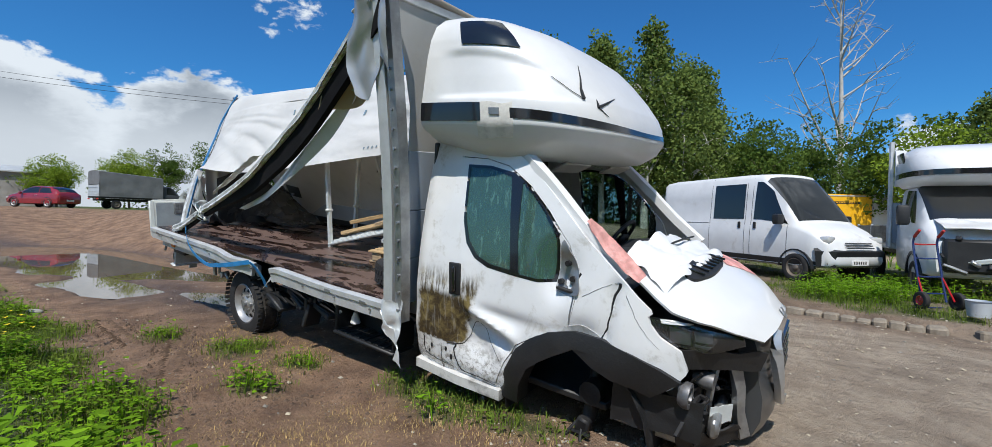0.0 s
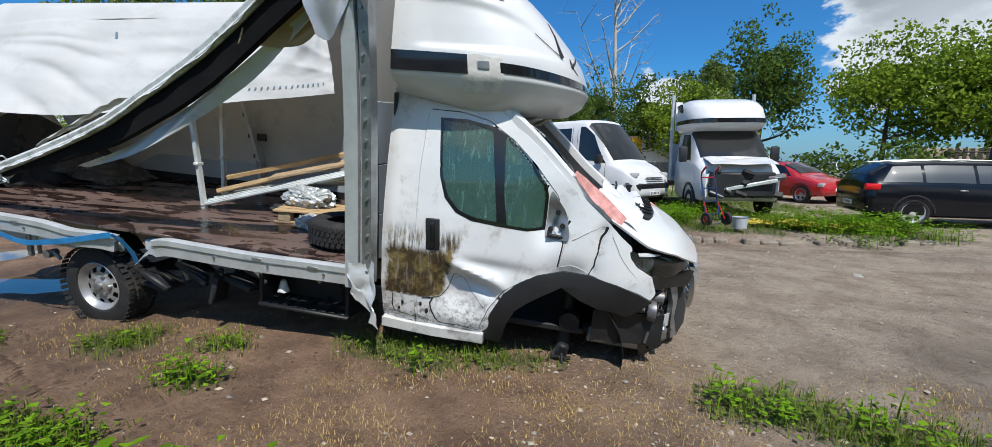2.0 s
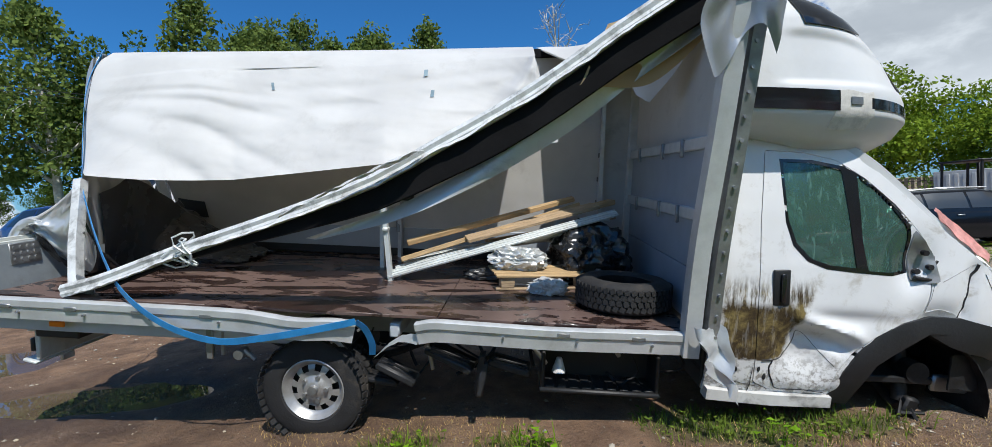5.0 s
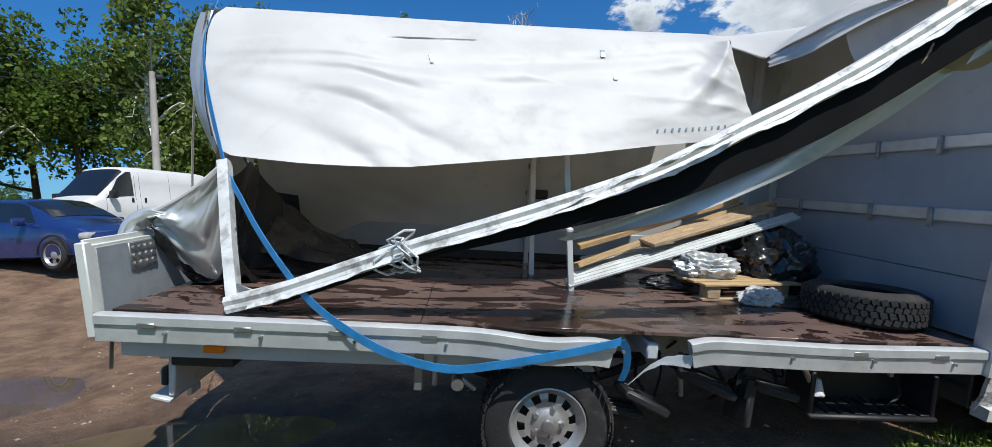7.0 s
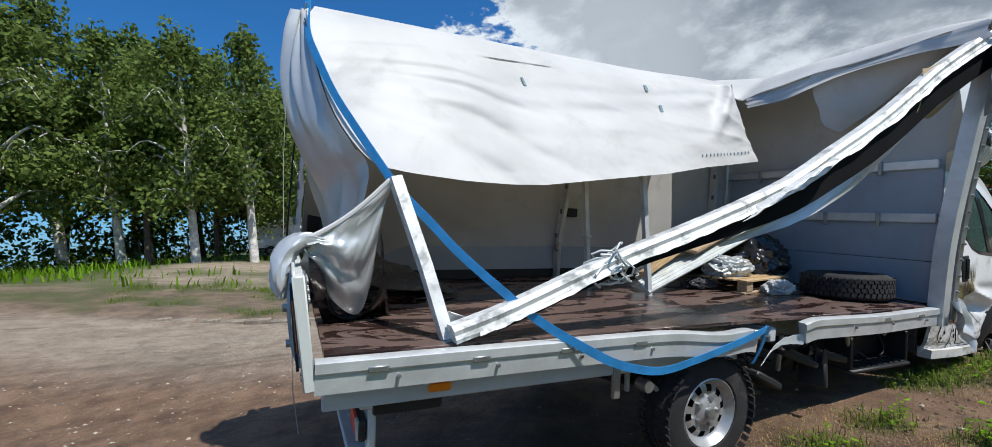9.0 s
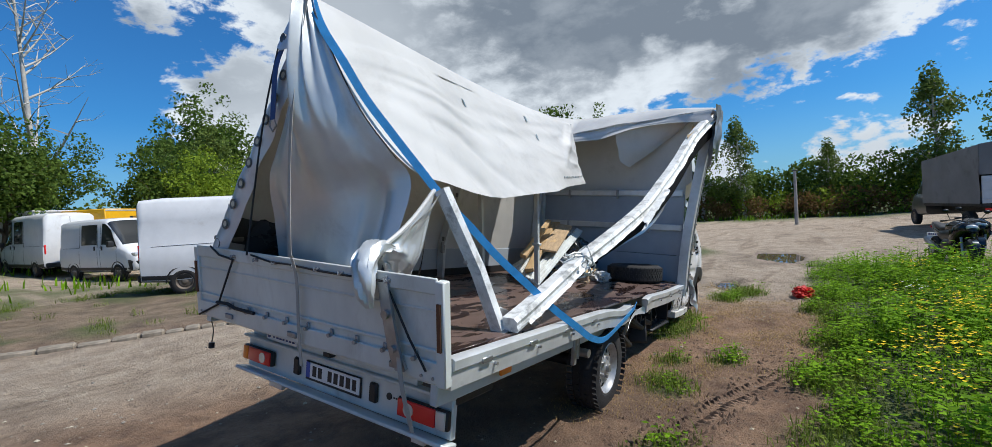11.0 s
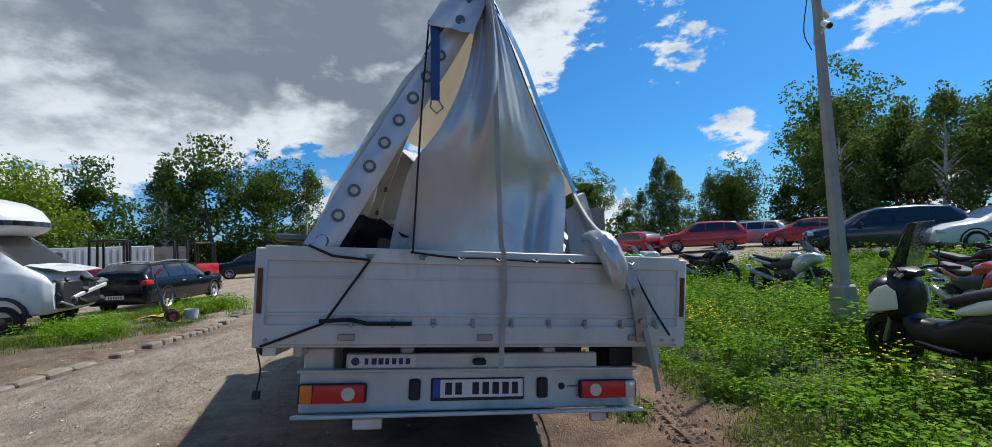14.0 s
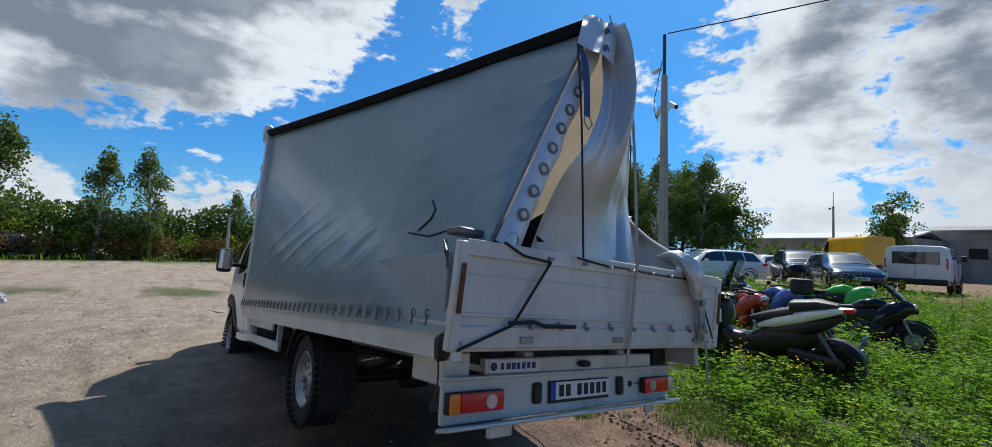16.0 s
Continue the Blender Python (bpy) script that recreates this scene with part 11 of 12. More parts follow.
def make_weeds():
    rng = random.Random(91)
    tall, short, dry, flowers, whites, far = [], [], [], [], [], []
    for _ in range(13000):
        x, y = rng.uniform(-9.0, 8.5), rng.choice((rng.uniform(-7.5, -1.2), rng.uniform(-12, -1.2), rng.uniform(-19, -9)))
        g = 1 - bare(x, y)
        if g < 0.35 or rng.random() > g:
            continue
        if fold(x, y, 13, 1.7) < -0.02 and rng.random() < 0.72:
            continue
        k = (0.42 + 0.65 * step01(-y - 2.6 + 0.8 * fold(x, y, 5, .9), 0, 1.6)) * (1.0 + 0.55 * max(0.0, fold(x, y, 11, 1.7)))
        if x < -0.5 and y > -4.6 and x > -7:
            k = min(k, 0.75)
        (tall if rng.random() < 0.8 else short).append((x, y, k * (0.5 + 1.15 * abs(fold(x, y, 9, 1.6)))))
        if rng.random() < 0.012 * step01(-y - 3.2, 0, 0.6):
            flowers.append((x, y, k))
        if rng.random() < 0.03 and y < -3.2 and fold(x, y, 7, .7) > 0.25:
            whites.append((x, y, k))
    for fx, fy, fr, n in ((0.3, -3.8, 0.45, 16), (0.0, -4.0, 0.3, 8), (-2.0, -3.3, 0.32, 12), (-1.75, -3.45, 0.2, 6), (-4.1, -3.8, 0.25, 4), (-1.3, -6.3, 0.4, 8), (-4.9, -3.3, 0.2, 3), (3.2, -4.2, 0.5, 8), (-3.5, -11.5, 1.2, 14)):
        for _ in range(n):
            flowers.append((fx + rng.gauss(0, fr), fy + rng.gauss(0, fr * 0.6), 1.1 + 0.25 * rng.random()))
    for _ in range(4200):
        x, y = rng.uniform(-7.5, 4.0), rng.uniform(-2.95, -0.75)
        g = 1 - bare(x, y)
        if rng.random() < g * 0.55:
            short.append((x, y, 0.75 + 0.5 * rng.random()))
        elif rng.random() < 0.5 and fold(x, y, 1, 1.2) > 0.02 and x > -3.2:
            dry.append((x, y, 0.45))
    for _ in range(5200):
        x, y = rng.uniform(-9.5, 10), rng.uniform(4.5, 14)
        g = 1 - bare(x, y)
        if rng.random() < g * (1.0 if y < 9 else 0.5) * (1.0 if x > 1.5 or y > 12.5 else 0.3):
            short.append((x, y, 1.2 + 0.9 * (rng.random() < 0.25)))
    for x, y, n in ((2.8, 6.6, 60), (3.4, 7.4, 60), (6.4, 5.6, 70), (7.2, 6.0, 70), (5.5, 6.2, 40)):
        for _ in range(n):
            tall.append((x + rng.gauss(0, .5), y + rng.gauss(0, .35), 0.75))
    for _ in range(2500):
        x, y = rng.uniform(-26, 40), rng.choice((rng.uniform(14, 30), rng.uniform(-16, 12)))
        if bare(x, y) < 0.5 and (y > 13 or x > 30 or y < -9):
            far.append((x, y, 1.2))
    v, f = blades(tall, 0.52, 0.0040, 30, rng, 0.13, 0.90, 0.6)
    tagged(leaf_part("tall_weeds", v, f, LEAF_WEED), "tall lush green weeds with broad leaves", "weeds", kind="stuff")
    v, f = blades(short, 0.085, 0.0030, 34, rng, 0.17, 0.16, 1.2)
    tagged(leaf_part("short_grass", v, f, LEAF_GRASS), "short patchy green grass and clover", "grass", kind="stuff")
    v, f = blades(dry, 0.035, 0.0018, 34, rng, 0.24, 0.0, 3.2)
    tagged(leaf_part("dry_grass", v, f, LEAF_STRAW), "flattened straw-coloured dry grass", "grass", kind="stuff")
    v, f = blades(far, 0.34, 0.03, 8, rng, 0.6, 0.5, 0.7)
    tagged(leaf_part("rough_grass", v, f, LEAF_WEED), "rough green grass at the yard's edge", "grass", kind="stuff")
    for nm, spots, mt, lab in (("yellow_flowers", flowers, FLOWER, "small yellow tansy flowers over the weeds"), ("white_flowers", whites, FLOWER_WHITE, "small white flowers over the weeds")):
        verts, faces = [], []
        for x, y, k in spots:
            for _ in range(9):
                cx, cy, cz, s = x + rng.gauss(0, .07), y + rng.gauss(0, .07), land(x, y) + 0.46 * k + rng.uniform(-.08, .1), rng.uniform(.010, .020)
                n = len(verts)
                verts += [(cx - s, cy, cz), (cx, cy - s, cz + .006), (cx + s, cy, cz), (cx, cy + s, cz + .006)]
                faces.append((n, n + 1, n + 2, n + 3))
        tagged(leaf_part(nm, verts, faces, mt), lab, "flowers", kind="stuff")
    # stones on the soil: squat eight-sided grains, thickest before the nose and along the road
    verts, faces = [], []
    for _ in range(15000):
        x, y = rng.uniform(-8.5, 9), rng.uniform(-3.2, 6.0)
        gritty = 0.22 + 0.9 * step01(1.6 - math.hypot((x - 2.4) / 1.5, (y + 1.5) / 0.9), 0, 0.8) + 0.25 * step01(y, 1.6, 3.0)
        if rng.random() > gritty or puddle_in(x, y) > 0.2:
            continue
        s = rng.choice((0.004, 0.006, 0.006, 0.009, 0.009, 0.013, 0.020 if rng.random() < 0.5 else 0.008))
        z, n, a = land(x, y) + s * 0.2, len(verts), rng.uniform(0, 3)
        c, d = math.cos(a) * s * rng.uniform(0.9, 1.6), math.sin(a) * s * 1.2
        k = rng.uniform(0.5, 0.9) * s
        verts += [(x + c, y + d, z), (x - d, y + c * 0.7, z + 0.2 * k), (x - c, y - d, z), (x + d, y - c * 0.7, z - 0.1 * k), (x + 0.2 * c, y, z + k), (x, y, z - k)]
        faces += [(n, n + 1, n + 4), (n + 1, n + 2, n + 4), (n + 2, n + 3, n + 4), (n + 3, n, n + 4), (n + 1, n, n + 5), (n + 2, n + 1, n + 5), (n + 3, n + 2, n + 5), (n, n + 3, n + 5)]
    tagged(leaf_part("gravel", verts, faces, PEBBLE), "loose grey pebbles on the soil", "gravel", kind="stuff")


make_weeds()


def make_churned_soil():
    """Pressed tyre print and loose clods beside the rear wheel."""
    rng = random.Random(58)
    verts, faces = [], []

    def lump(x, y, z, ax, ay, h):
        n = len(verts)
        for k in range(5):
            t = 2 * math.pi * k / 5 + rng.uniform(-.3, .3)
            q = rng.uniform(0.75, 1.2)
            verts.append((x + ax.x * q * math.cos(t) + ay.x * q * math.sin(t), y + ax.y * q * math.cos(t) + ay.y * q * math.sin(t), z))
        verts.append((x + rng.uniform(-.3, .3) * ax.x, y + rng.uniform(-.3, .3) * ax.y, z + h))
        for k in range(5):
            faces.append((n + k, n + (k + 1) % 5, n + 5))
    for a, b in ((Vector((-3.5, -1.40)), Vector((-1.2, -2.35))), (Vector((-4.9, -1.75)), Vector((-3.1, -1.95)))):
        d = (b - a).normalized()
        side = Vector((-d.y, d.x))
        count = int((b - a).length / 0.062)
        for k in range(count):
            for s in (-1, 1):
                p = a + d * (0.062 * k + 0.02 * s) + side * (0.062 * s) + Vector((rng.gauss(0, .006), rng.gauss(0, .006)))
                lump(p.x, p.y, land(p.x, p.y) - 0.006, d * 0.019, (side + d * 0.5 * s).normalized() * 0.055, rng.uniform(0.018, 0.034))
        for k in range(count * 2):
            p = a + d * rng.uniform(0, (b - a).length) + side * rng.choice((-1, 1)) * rng.uniform(0.13, 0.19)
            lump(p.x, p.y, land(p.x, p.y) - 0.008, d * rng.uniform(.02, .05), side * rng.uniform(.015, .03), rng.uniform(0.02, 0.04))
    for _ in range(1500):
        x, y = rng.uniform(-5.4, 0.2), rng.uniform(-2.9, -1.15)
        if fold(x, y, 21, 1.5) < -0.05 or puddle_in(x, y) > 0.2:
            continue
        r, t = rng.choice((0.010, 0.014, 0.018, 0.028)), rng.uniform(0, 3)
        lump(x, y, land(x, y) - 0.3 * r, Vector((math.cos(t), math.sin(t))) * r * 1.3, Vector((-math.sin(t), math.cos(t))) * r, r * rng.uniform(0.6, 1.1))
    tagged(leaf_part("soil_clods", verts, faces, CLOD), "dark brown churned soil with pressed tyre print", "soil", kind="stuff")


CLOD = mat("churned_soil", (0.115, 0.074, 0.050), 0.95, var=0.4, scale=14, fine=90, bump=0.6)
make_churned_soil()

# ---- posts, fences, walls and loose things of the yard ----
def make_camera_post():
    x, y = -1.75, -5.78
    ob = thing("camera_post", "grey concrete post carrying four security cameras", "post", Matrix.Translation((x, y, lie(x, y) - 0.1)) @ Matrix.Rotation(radians(-1.2), 4, "X"))
    bm = bmesh.new()
    sweep(bm, [(0, 0, 0), (0, 0, 1.0), (0, 0, 5.3)], [(-0.09, -0.09), (0.09, -0.09), (0.09, 0.09), (-0.09, 0.09)], Vector((1, 0, 0)))
    for v in bm.verts:
        k = 1 - 0.085 * v.co.z
        v.co.x *= k
        v.co.y *= k
    bmesh.ops.bevel(bm, geom=[e for e in bm.edges], offset=0.02, segments=1, affect="EDGES")
    part("shaft", bm, CONCRETE, ob)
    bm = bmesh.new()
    box(bm, (0.26, 0.26, 0.9), (0, 0, 0.45), bevel=0.03)
    part("foot", bm, CONCRETE, ob)
    bm = bmesh.new()
    tube(bm, [(0, 0, 5.2), (0, 0, 6.1)], 0.035, 8)
    part("steel_extension", bm, GREY_DARK, ob)
    for a, z, tilt in ((150, 4.55, 30), (-40, 4.62, 25), (-60, 4.95, 5), (-30, 5.45, -10)):
        m = Matrix.Translation((0, 0, z)) @ Matrix.Rotation(radians(a), 4, "Z") @ Matrix.Translation((0.12, 0, 0))
        bm = bmesh.new()
        tube(bm, [(0, 0, 0), (0.12, 0, 0.05)], 0.015, 6)
        cam_ob = part("security_camera", bm, WHITE, ob, "white security camera", m=m)
        bm = bmesh.new()
        cyl(bm, 0.045, 0.24, (0.22, 0, 0.05), rot=(0, 90 + tilt, 0), seg=14)
        part("housing", bm, WHITE, cam_ob)
        bm = bmesh.new()
        cyl(bm, 0.036, 0.03, (0.22 + 0.125 * math.cos(radians(tilt)), 0, 0.05 - 0.125 * math.sin(radians(tilt))), rot=(0, 90 + tilt, 0), seg=14)
        part("lens", bm, GLOSS_BLACK, cam_ob)
    bm = bmesh.new()
    tube(bm, curve_pts([(0.1, 0.05, 4.4), (0.16, 0.1, 4.7), (0.1, 0.05, 5.2), (0.05, 0, 5.6)], 4), 0.008, 5)
    part("cable", bm, CORD, ob)
    return ob


make_camera_post()


def make_wire(label, a, b, sag, r=0.012):
    bm = bmesh.new()
    a, b = Vector(a), Vector(b)
    pts = [a.lerp(b, t / 16) - Vector((0, 0, sag * 4 * (t / 16) * (1 - t / 16))) for t in range(17)]
    tube(bm, pts, r, 5)
    tagged(part("overhead_cable", bm, CORD), label, "cable", "overhead cables")


make_wire("black overhead cable from the camera post", (-1.78, -5.72, 6.05), (-26.0, -16.0, 8.5), 0.5)
make_wire("black overhead cable over the yard", (-15.6, 15.9, 6.8), (-60.0, -8.0, 13.0), 0.8)
make_wire("black overhead cable over the yard", (-15.6, 15.9, 6.95), (-60.0, -7.0, 13.6), 0.8)


def make_post(label, x, y, h, r, arm=False):
    ob = thing("concrete_post", label, "post", Matrix.Translation((x, y, lie(x, y) - 0.05)), "posts of the yard")
    bm = bmesh.new()
    cyl(bm, r, h, (0, 0, h / 2), "z", 10, r * 0.7)
    part("shaft", bm, CONCRETE, ob)
    if arm:
        bm = bmesh.new()
        tube(bm, [(0, 0, h - 0.1), (0, 0, h + 1.3)], 0.03, 6)
        box(bm, (0.5, 0.05, 0.06), (0.1, 0, h - 0.15), bevel=0.01)
        cyl(bm, 0.07, 0.2, (0.3, 0, h - 0.22), "x", 10)
        part("bracket", bm, GREY_DARK, ob)
    else:
        bm = bmesh.new()
        box(bm, (0.18, 0.30, 0.08), (0, 0, h), bevel=0.02)
        part("cap", bm, GREY_DARK, ob)
    return ob


make_post("tall grey concrete power post", -15.6, 15.9, 6.6, 0.16, True)
make_post("slim grey post by the hedge", 26.5, -2.3, 3.3, 0.10)
make_post("slim grey post far off", 8, -48, 6.5, 0.12, True)
make_post("slim grey post far off", -4, -52, 8.0, 0.12, True)


def make_fence(label, a, b, h, gap, material, board=False):
    a, b = Vector(a), Vector(b)
    ob = thing("fence", label, "fence", Matrix(), kind="structure")
    d = b - a
    n = int(d.length / gap)
    ang = math.atan2(d.y, d.x)
    shared = None
    for k in range(n + 1):
        p = a + d * (k / n)
        if shared is None:
            bm = bmesh.new()
            box(bm, (gap * 0.55 if board else 0.07, 0.03 if board else 0.07, h), (0, 0, h / 2), bevel=0.0)
            first = part("slat" if board else "post", bm, material, ob, smooth=0)
            shared = first.data
        else:
            first = new("slat" if board else "post", shared)
            first.parent = ob
        first.matrix_basis = Matrix.Translation((p.x, p.y, lie(p.x, p.y) + a.z)) @ Matrix.Rotation(ang, 4, "Z")
    for z in (0.25, 0.9):
        bm = bmesh.new()
        tube(bm, [(p.x, p.y, lie(p.x, p.y) + a.z + h * z) for p in (a + d * (k / 12) for k in range(13))], 0.035 if board else 0.012, 5)
        part("rail", bm, material, ob)


FENCE_DARK = mat("dark_weathered_fence", (0.055, 0.045, 0.038), 0.8, var=0.3, scale=3, bump=0.2)
make_fence("dark board fence above the hedge", (41.8, -20, 0.7), (42.3, 20, 0.7), 2.1, 0.32, FENCE_DARK, True)
make_fence("dark railing before the northern trees", (20, 25, 0.3), (34, 20.5, 0.3), 1.9, 0.30, FENCE_DARK, True)
make_fence("wire fence with thin posts below the birches", (-30, 28.5, 0), (-6, 31.5, 0), 1.5, 2.4, GREY_DARK)


def make_container(label, x, y, heading, size, material, band=None):
    ob = thing("shipping_container", label, "container", placed(x, y, heading, 0.02), "containers of the yard")
    sx, sy, sz = size
    bm = bmesh.new()
    box(bm, (sx, sy, sz), (0, 0, sz / 2), bevel=0.03)
    part("body", bm, material, ob)
    for side in (-1, 1):
        for k in range(int(sx / 0.3)):
            bm = bmesh.new()
            box(bm, (0.14, 0.03, sz - 0.3), (-sx / 2 + 0.22 + 0.3 * k, side * (sy / 2 + 0.012), sz / 2), bevel=0.008)
            part("rib", bm, material, ob)
    if band:
        bm = bmesh.new()
        for k, w in enumerate((0.35, 0.35, 0.35, 0.2)):
            box(bm, (w, 0.02, 0.4), (-1.0 + 0.55 * k, -sy / 2 - 0.04, sz * 0.62), bevel=0.004)
        part("faded_marks", bm, band, ob)


GREY_SHEET = mat("pale_grey_steel_sheet", (0.42, 0.44, 0.45), 0.5, var=0.08, scale=1, bump=0.05, dirt=0.2)
make_container("pale grey steel container wall", 22.0, 18.5, -50, (6.0, 2.4, 2.3), GREY_SHEET)
BEIGE_SHEET = mat("beige_steel_sheet", (0.45, 0.36, 0.26), 0.6, var=0.15, scale=1, bump=0.05, dirt=0.4, dirt_col=(0.2, 0.1, 0.06))
make_container("weathered beige container with red marks", 32.7, 21.3, -60, (6.0, 2.4, 2.4), BEIGE_SHEET, RED_PAINT)
make_container("weathered beige container with red marks", 26.5, 33.5, -20, (6.0, 2.4, 2.4), BEIGE_SHEET, RED_PAINT)


def make_box_lorry(label, x, y, heading, cap, lettered):
    """A box lorry behind the vans, the capped end of its body towards +x."""
    ob = thing("box_lorry", label, "truck", placed(x, y, heading, -0.03), "trucks of the yard")
    bm = bmesh.new()
    box(bm, (3.1, 2.45, 2.2), (0, 0, 1.95), bevel=0.03)
    body = part("capped_box", bm, cap, ob)
    bm = bmesh.new()
    box(bm, (3.0, 2.43, 2.18), (-3.06, 0, 1.94), bevel=0.03)
    part("white_box", bm, WHITE_OLD, ob)
    bm = bmesh.new()
    box(bm, (6.0, 1.0, 0.25), (-1.5, 0, 0.72), bevel=0.02)
    part("chassis_frame", bm, DARK, ob)
    for side in (-1, 1):
        for xx in (-3.6, 0.7):
            make_wheel("wheel", ob, (xx, side * 0.95, 0.42), 0.42, 0.25, 0.24, RIM_DIRTY, side)
        for z in (0.93, 2.97):
            bm = bmesh.new()
            box(bm, (3.06, 0.02, 0.06), (0, side * 1.232, z), bevel=0.005)
            part("edge_rail", bm, ALU, ob)
        if lettered:
            bm = bmesh.new()
            box(bm, (1.25, 0.006, 0.12), (-0.35, side * 1.228, 2.62))
            sign = part("dark_sign_strip", bm, INK, body, smooth=0)
            bm = bmesh.new()
            for k in range(9):
                box(bm, (0.07, 0.004, 0.05), (-0.86 + 0.115 * k, side * 1.233, 2.62))
            part("strip_marks", bm, YELLOW, sign, smooth=0)
    if lettered:
        bm = bmesh.new()
        revolve(bm, [(0.30, 0.0), (0.34, 0.004), (0.34, -0.004)], "x", 28, (1.556, 0.25, 2.25), closed=True)
        part("ring_mark", bm, INK, body)


make_box_lorry("yellow and white box lorry behind the vans", 2.55, 26.8, 205, YELLOW, True)
make_box_lorry("white box lorry beside the yellow one", 0.75, 29.9, 205, WHITE_OLD, False)


def make_hand_truck():
    ob = thing("hand_truck", "blue and red steel hand truck with rubber wheels", "hand truck", placed(3.95, 5.75, -60, 0.08) @ Matrix.Rotation(radians(-14), 4, "Y"))
    for y in (-0.17, 0.17):
        bm = bmesh.new()
        tube(bm, curve_pts([(0, y, 0.12), (0, y, 0.8), (0.02, y, 1.05), (0.12, y, 1.16)], 5), 0.016, 8)
        part("upright", bm, NAVY_PAINT, ob)
        bm = bmesh.new()
        tube(bm, [(0.05, y, 1.10), (0.17, y, 1.18)], 0.021, 8)
        part("grip", bm, RED_PAINT, ob)
        bm = bmesh.new()
        tube(bm, [(0.0, y, 0.5), (0.10, y * 1.2, 0.12)], 0.012, 6)
        part("wheel_bracket", bm, RED_PAINT, ob)
        make_wheel("wheel", ob, (0.10, y * 1.45, 0.13), 0.13, 0.07, 0.06, RED_PAINT, 1 if y > 0 else -1)
    for z in (0.25, 0.5, 0.78, 1.0):
        bm = bmesh.new()
        tube(bm, [(0, -0.17, z), (-0.04, 0, z), (0, 0.17, z)], 0.012, 6)
        part("cross_bar", bm, NAVY_PAINT if z < 0.9 else RED_PAINT, ob)
    bm = bmesh.new()
    box(bm, (0.24, 0.36, 0.012), (-0.12, 0, 0.04), bevel=0.004)
    part("toe_plate", bm, NAVY_PAINT, ob)


make_hand_truck()


def make_bucket(x, y):
    bm = bmesh.new()
    revolve(bm, [(0.001, 0.0), (0.12, 0.0), (0.15, 0.22), (0.16, 0.22), (0.145, 0.22), (0.115, 0.02), (0.001, 0.02)], "z", 24)
    tagged(part("bucket", bm, GREYPANEL, None, m=Matrix.Translation((x, y, lie(x, y) + 0.09))), "grey plastic bucket by the kerb", "bucket")


make_bucket(4.35, 5.45)


def make_yellow_sheet():
    bm = bmesh.new()
    surface(bm, lambda u, v: (4.7 + 2.3 * u, 6.5 - 0.55 * u + 0.75 * (v - 0.5) + 0.15 * fold(u * 4, v, 2), lie(5.5, 6.4) + 0.10 + 0.10 * abs(fold(u * 6, v * 3, 4)) + 0.05 * math.sin(14 * u + 3 * v) * math.sin(math.pi * v)), 40, 14, 0.004)
    tagged(part("yellow_sheet", bm, YELLOW_SHEET), "rumpled dirty yellow plastic sheet on the grass", "sheet")


make_yellow_sheet()
blob("red_plastic_bag", "crumpled red plastic bag on the grass verge", "bag", (3.05, -2.50, land(3.05, -2.5) - 0.01), (0.26, 0.18, 0.13), RED_PLASTIC, 15.0, crumple=0.55)
blob("white_plastic_scrap", "white plastic scrap on a concrete slab", "scrap", (8.6, 4.6, lie(8.6, 4.6)), (0.16, 0.12, 0.16), FILM_WHITE, 19.0, crumple=0.6)


def make_slab(x, y, turn, size, label):
    bm = bmesh.new()
    box(bm, size, (0, 0, size[2] / 2 - 0.02), bevel=0.02)
    for v in bm.verts:
        v.co.x += 0.06 * fold(v.co.y * 2, v.co.z, x)
    tagged(part("concrete_slab", bm, CONCRETE, None, m=placed(x, y, turn)), label, "slab", "slabs of the yard")


make_slab(9.3, 4.9, 10, (1.3, 0.5, 0.12), "broken concrete slab half sunk in soil")
make_slab(-8.2, -9.6, 30, (3.2, 1.4, 0.06), "pale concrete path slab in the weeds")
for sx, sy, st, ss in ((5.6, 0.6, 20, 0.16), (-5.8, -2.2, 10, 0.12), (4.9, 2.4, 70, 0.12)):
    make_slab(sx, sy, st, (ss * 1.6, ss, 0.05), "flat grey stone lying on the soil")


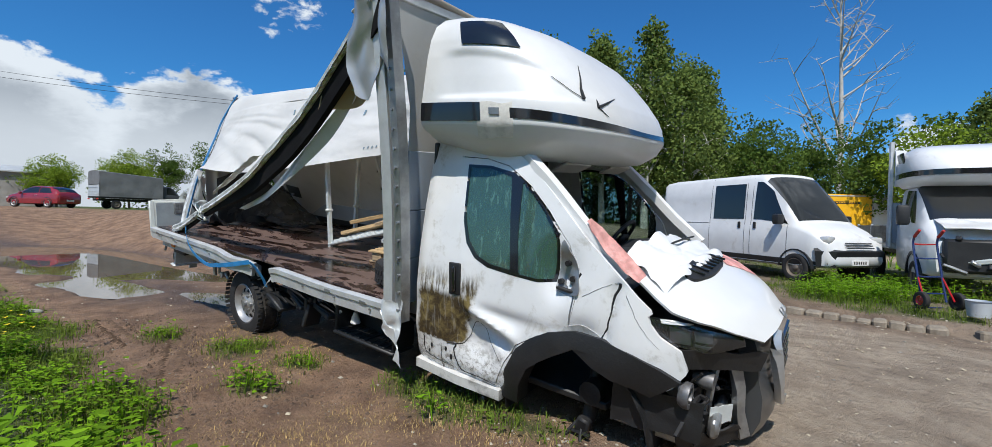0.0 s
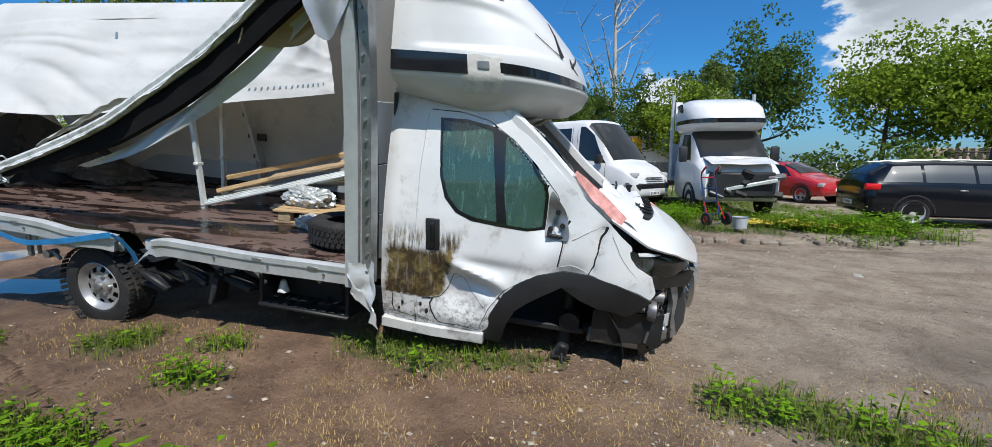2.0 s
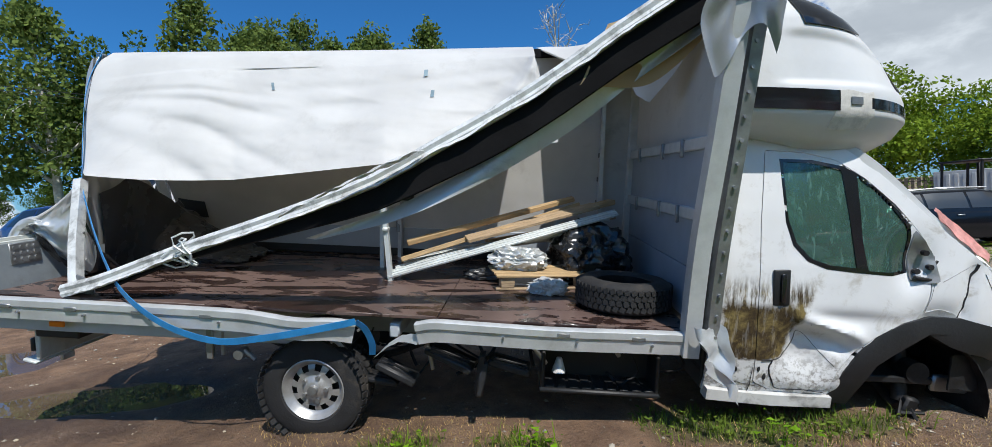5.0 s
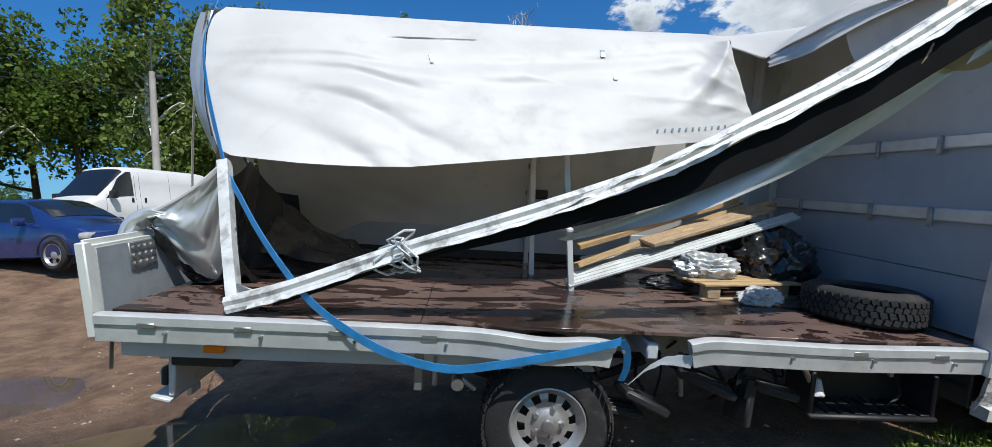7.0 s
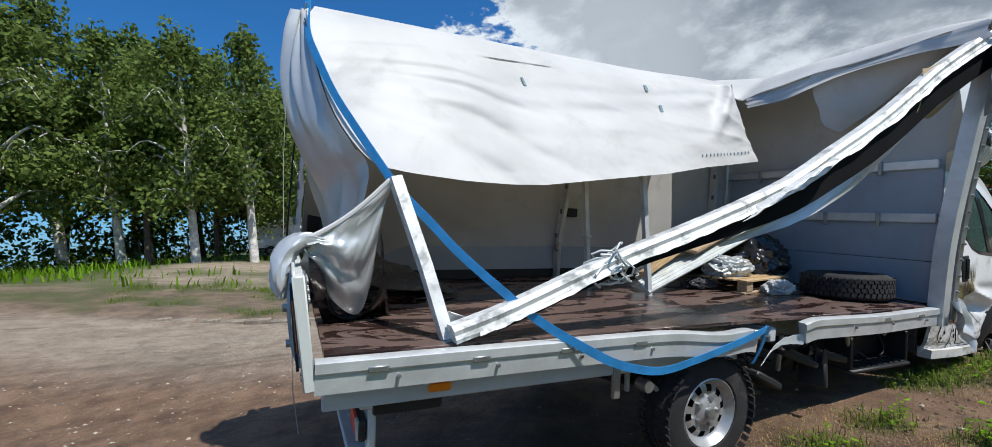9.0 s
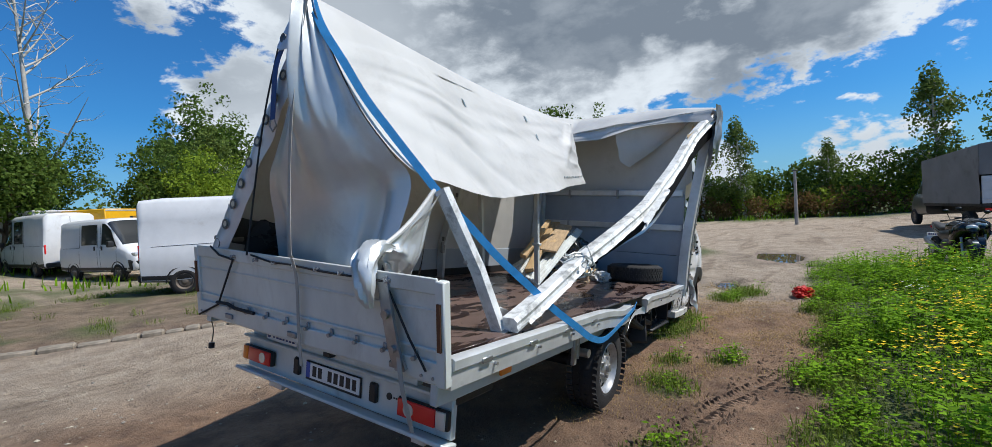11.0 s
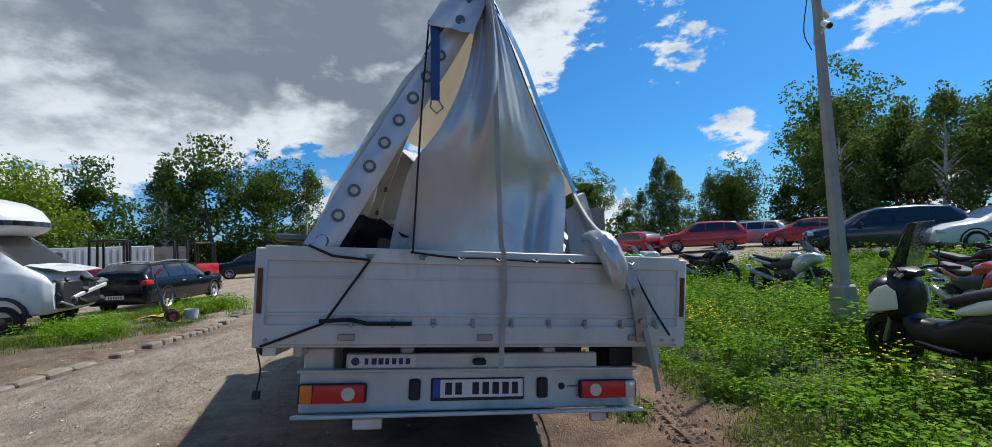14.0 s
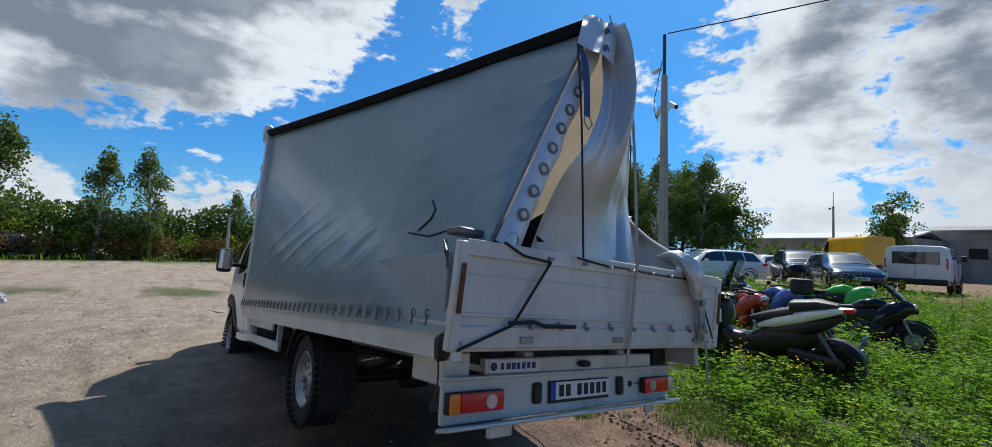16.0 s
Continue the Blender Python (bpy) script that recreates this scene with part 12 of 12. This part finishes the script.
def make_forklift(label, m):
    ob = thing("forklift", label, "forklift", m, "yard machines")
    bm = bmesh.new()
    box(bm, (1.5, 1.1, 0.75), (-0.2, 0, 0.72), bevel=0.10, seg=2)
    part("body", bm, RED_PAINT, ob)
    for x in (-0.75, 0.45):
        for y in (-0.48, 0.48):
            bm = bmesh.new()
            tube(bm, [(x, y, 1.0), (x + 0.06, y, 2.05)], 0.04, 6)
            part("cage_post", bm, BLACK, ob)
    bm = bmesh.new()
    box(bm, (1.35, 1.08, 0.06), (-0.1, 0, 2.08), bevel=0.02)
    part("cage_roof", bm, BLACK, ob)
    for y in (-0.35, 0.35):
        bm = bmesh.new()
        box(bm, (0.10, 0.08, 2.1), (0.78, y, 1.15), bevel=0.01)
        part("mast_rail", bm, BLACK, ob)
        bm = bmesh.new()
        box(bm, (1.0, 0.10, 0.05), (1.35, y * 0.8, 0.12), bevel=0.01)
        part("fork", bm, BLACK, ob)
    for x in (-0.7, 0.45):
        for s in (-1, 1):
            make_wheel("wheel", ob, (x, s * 0.52, 0.30), 0.30, 0.20, 0.15, RIM_DIRTY, s)


make_forklift("red forklift with black mast and cage", placed(14.6, 12.9, 20) @ Matrix.Scale(1.15, 4))
make_forklift("red yard forklift parked behind the estate car", placed(19.6, 11.8, 160) @ Matrix.Scale(1.1, 4))


def make_shed(label, x, y, heading, size, roof):
    ob = thing("low_building", label, "building", placed(x, y, heading))
    sx, sy, sz = size
    bm = bmesh.new()
    box(bm, size, (0, 0, sz / 2), bevel=0.02)
    part("wall", bm, WALL_OLD, ob)
    bm = bmesh.new()
    rings(bm, [[Vector((xx, -sy / 2 - 0.3, sz)), Vector((xx, 0, sz + 0.7)), Vector((xx, sy / 2 + 0.3, sz)), Vector((xx, sy / 2 + 0.3, sz - 0.12)), Vector((xx, 0, sz + 0.55)), Vector((xx, -sy / 2 - 0.3, sz - 0.12))] for xx in (-sx / 2 - 0.2, sx / 2 + 0.2)])
    part("roof", bm, roof, ob)
    for s in (-1, 1):
        for k in range(int(sx / 4)):
            bm = bmesh.new()
            box(bm, (1.2, 0.06, 0.9), (-sx / 2 + 2 + 4 * k, s * (sy / 2 + 0.01), sz * 0.55), bevel=0.01)
            part("window", bm, GLASS_CAR, ob)


make_shed("low grey rendered shed behind the parked cars", 9.0, -52, -8, (14, 7, 3.6), GREY_SHEET)
make_shed("long grey rendered workshop far behind", -10.0, -58, -8, (26, 9, 4.6), WALL_OLD)
make_shed("low grey shed beyond the field", -62, 2, 80, (16, 8, 3.2), GREY_SHEET)
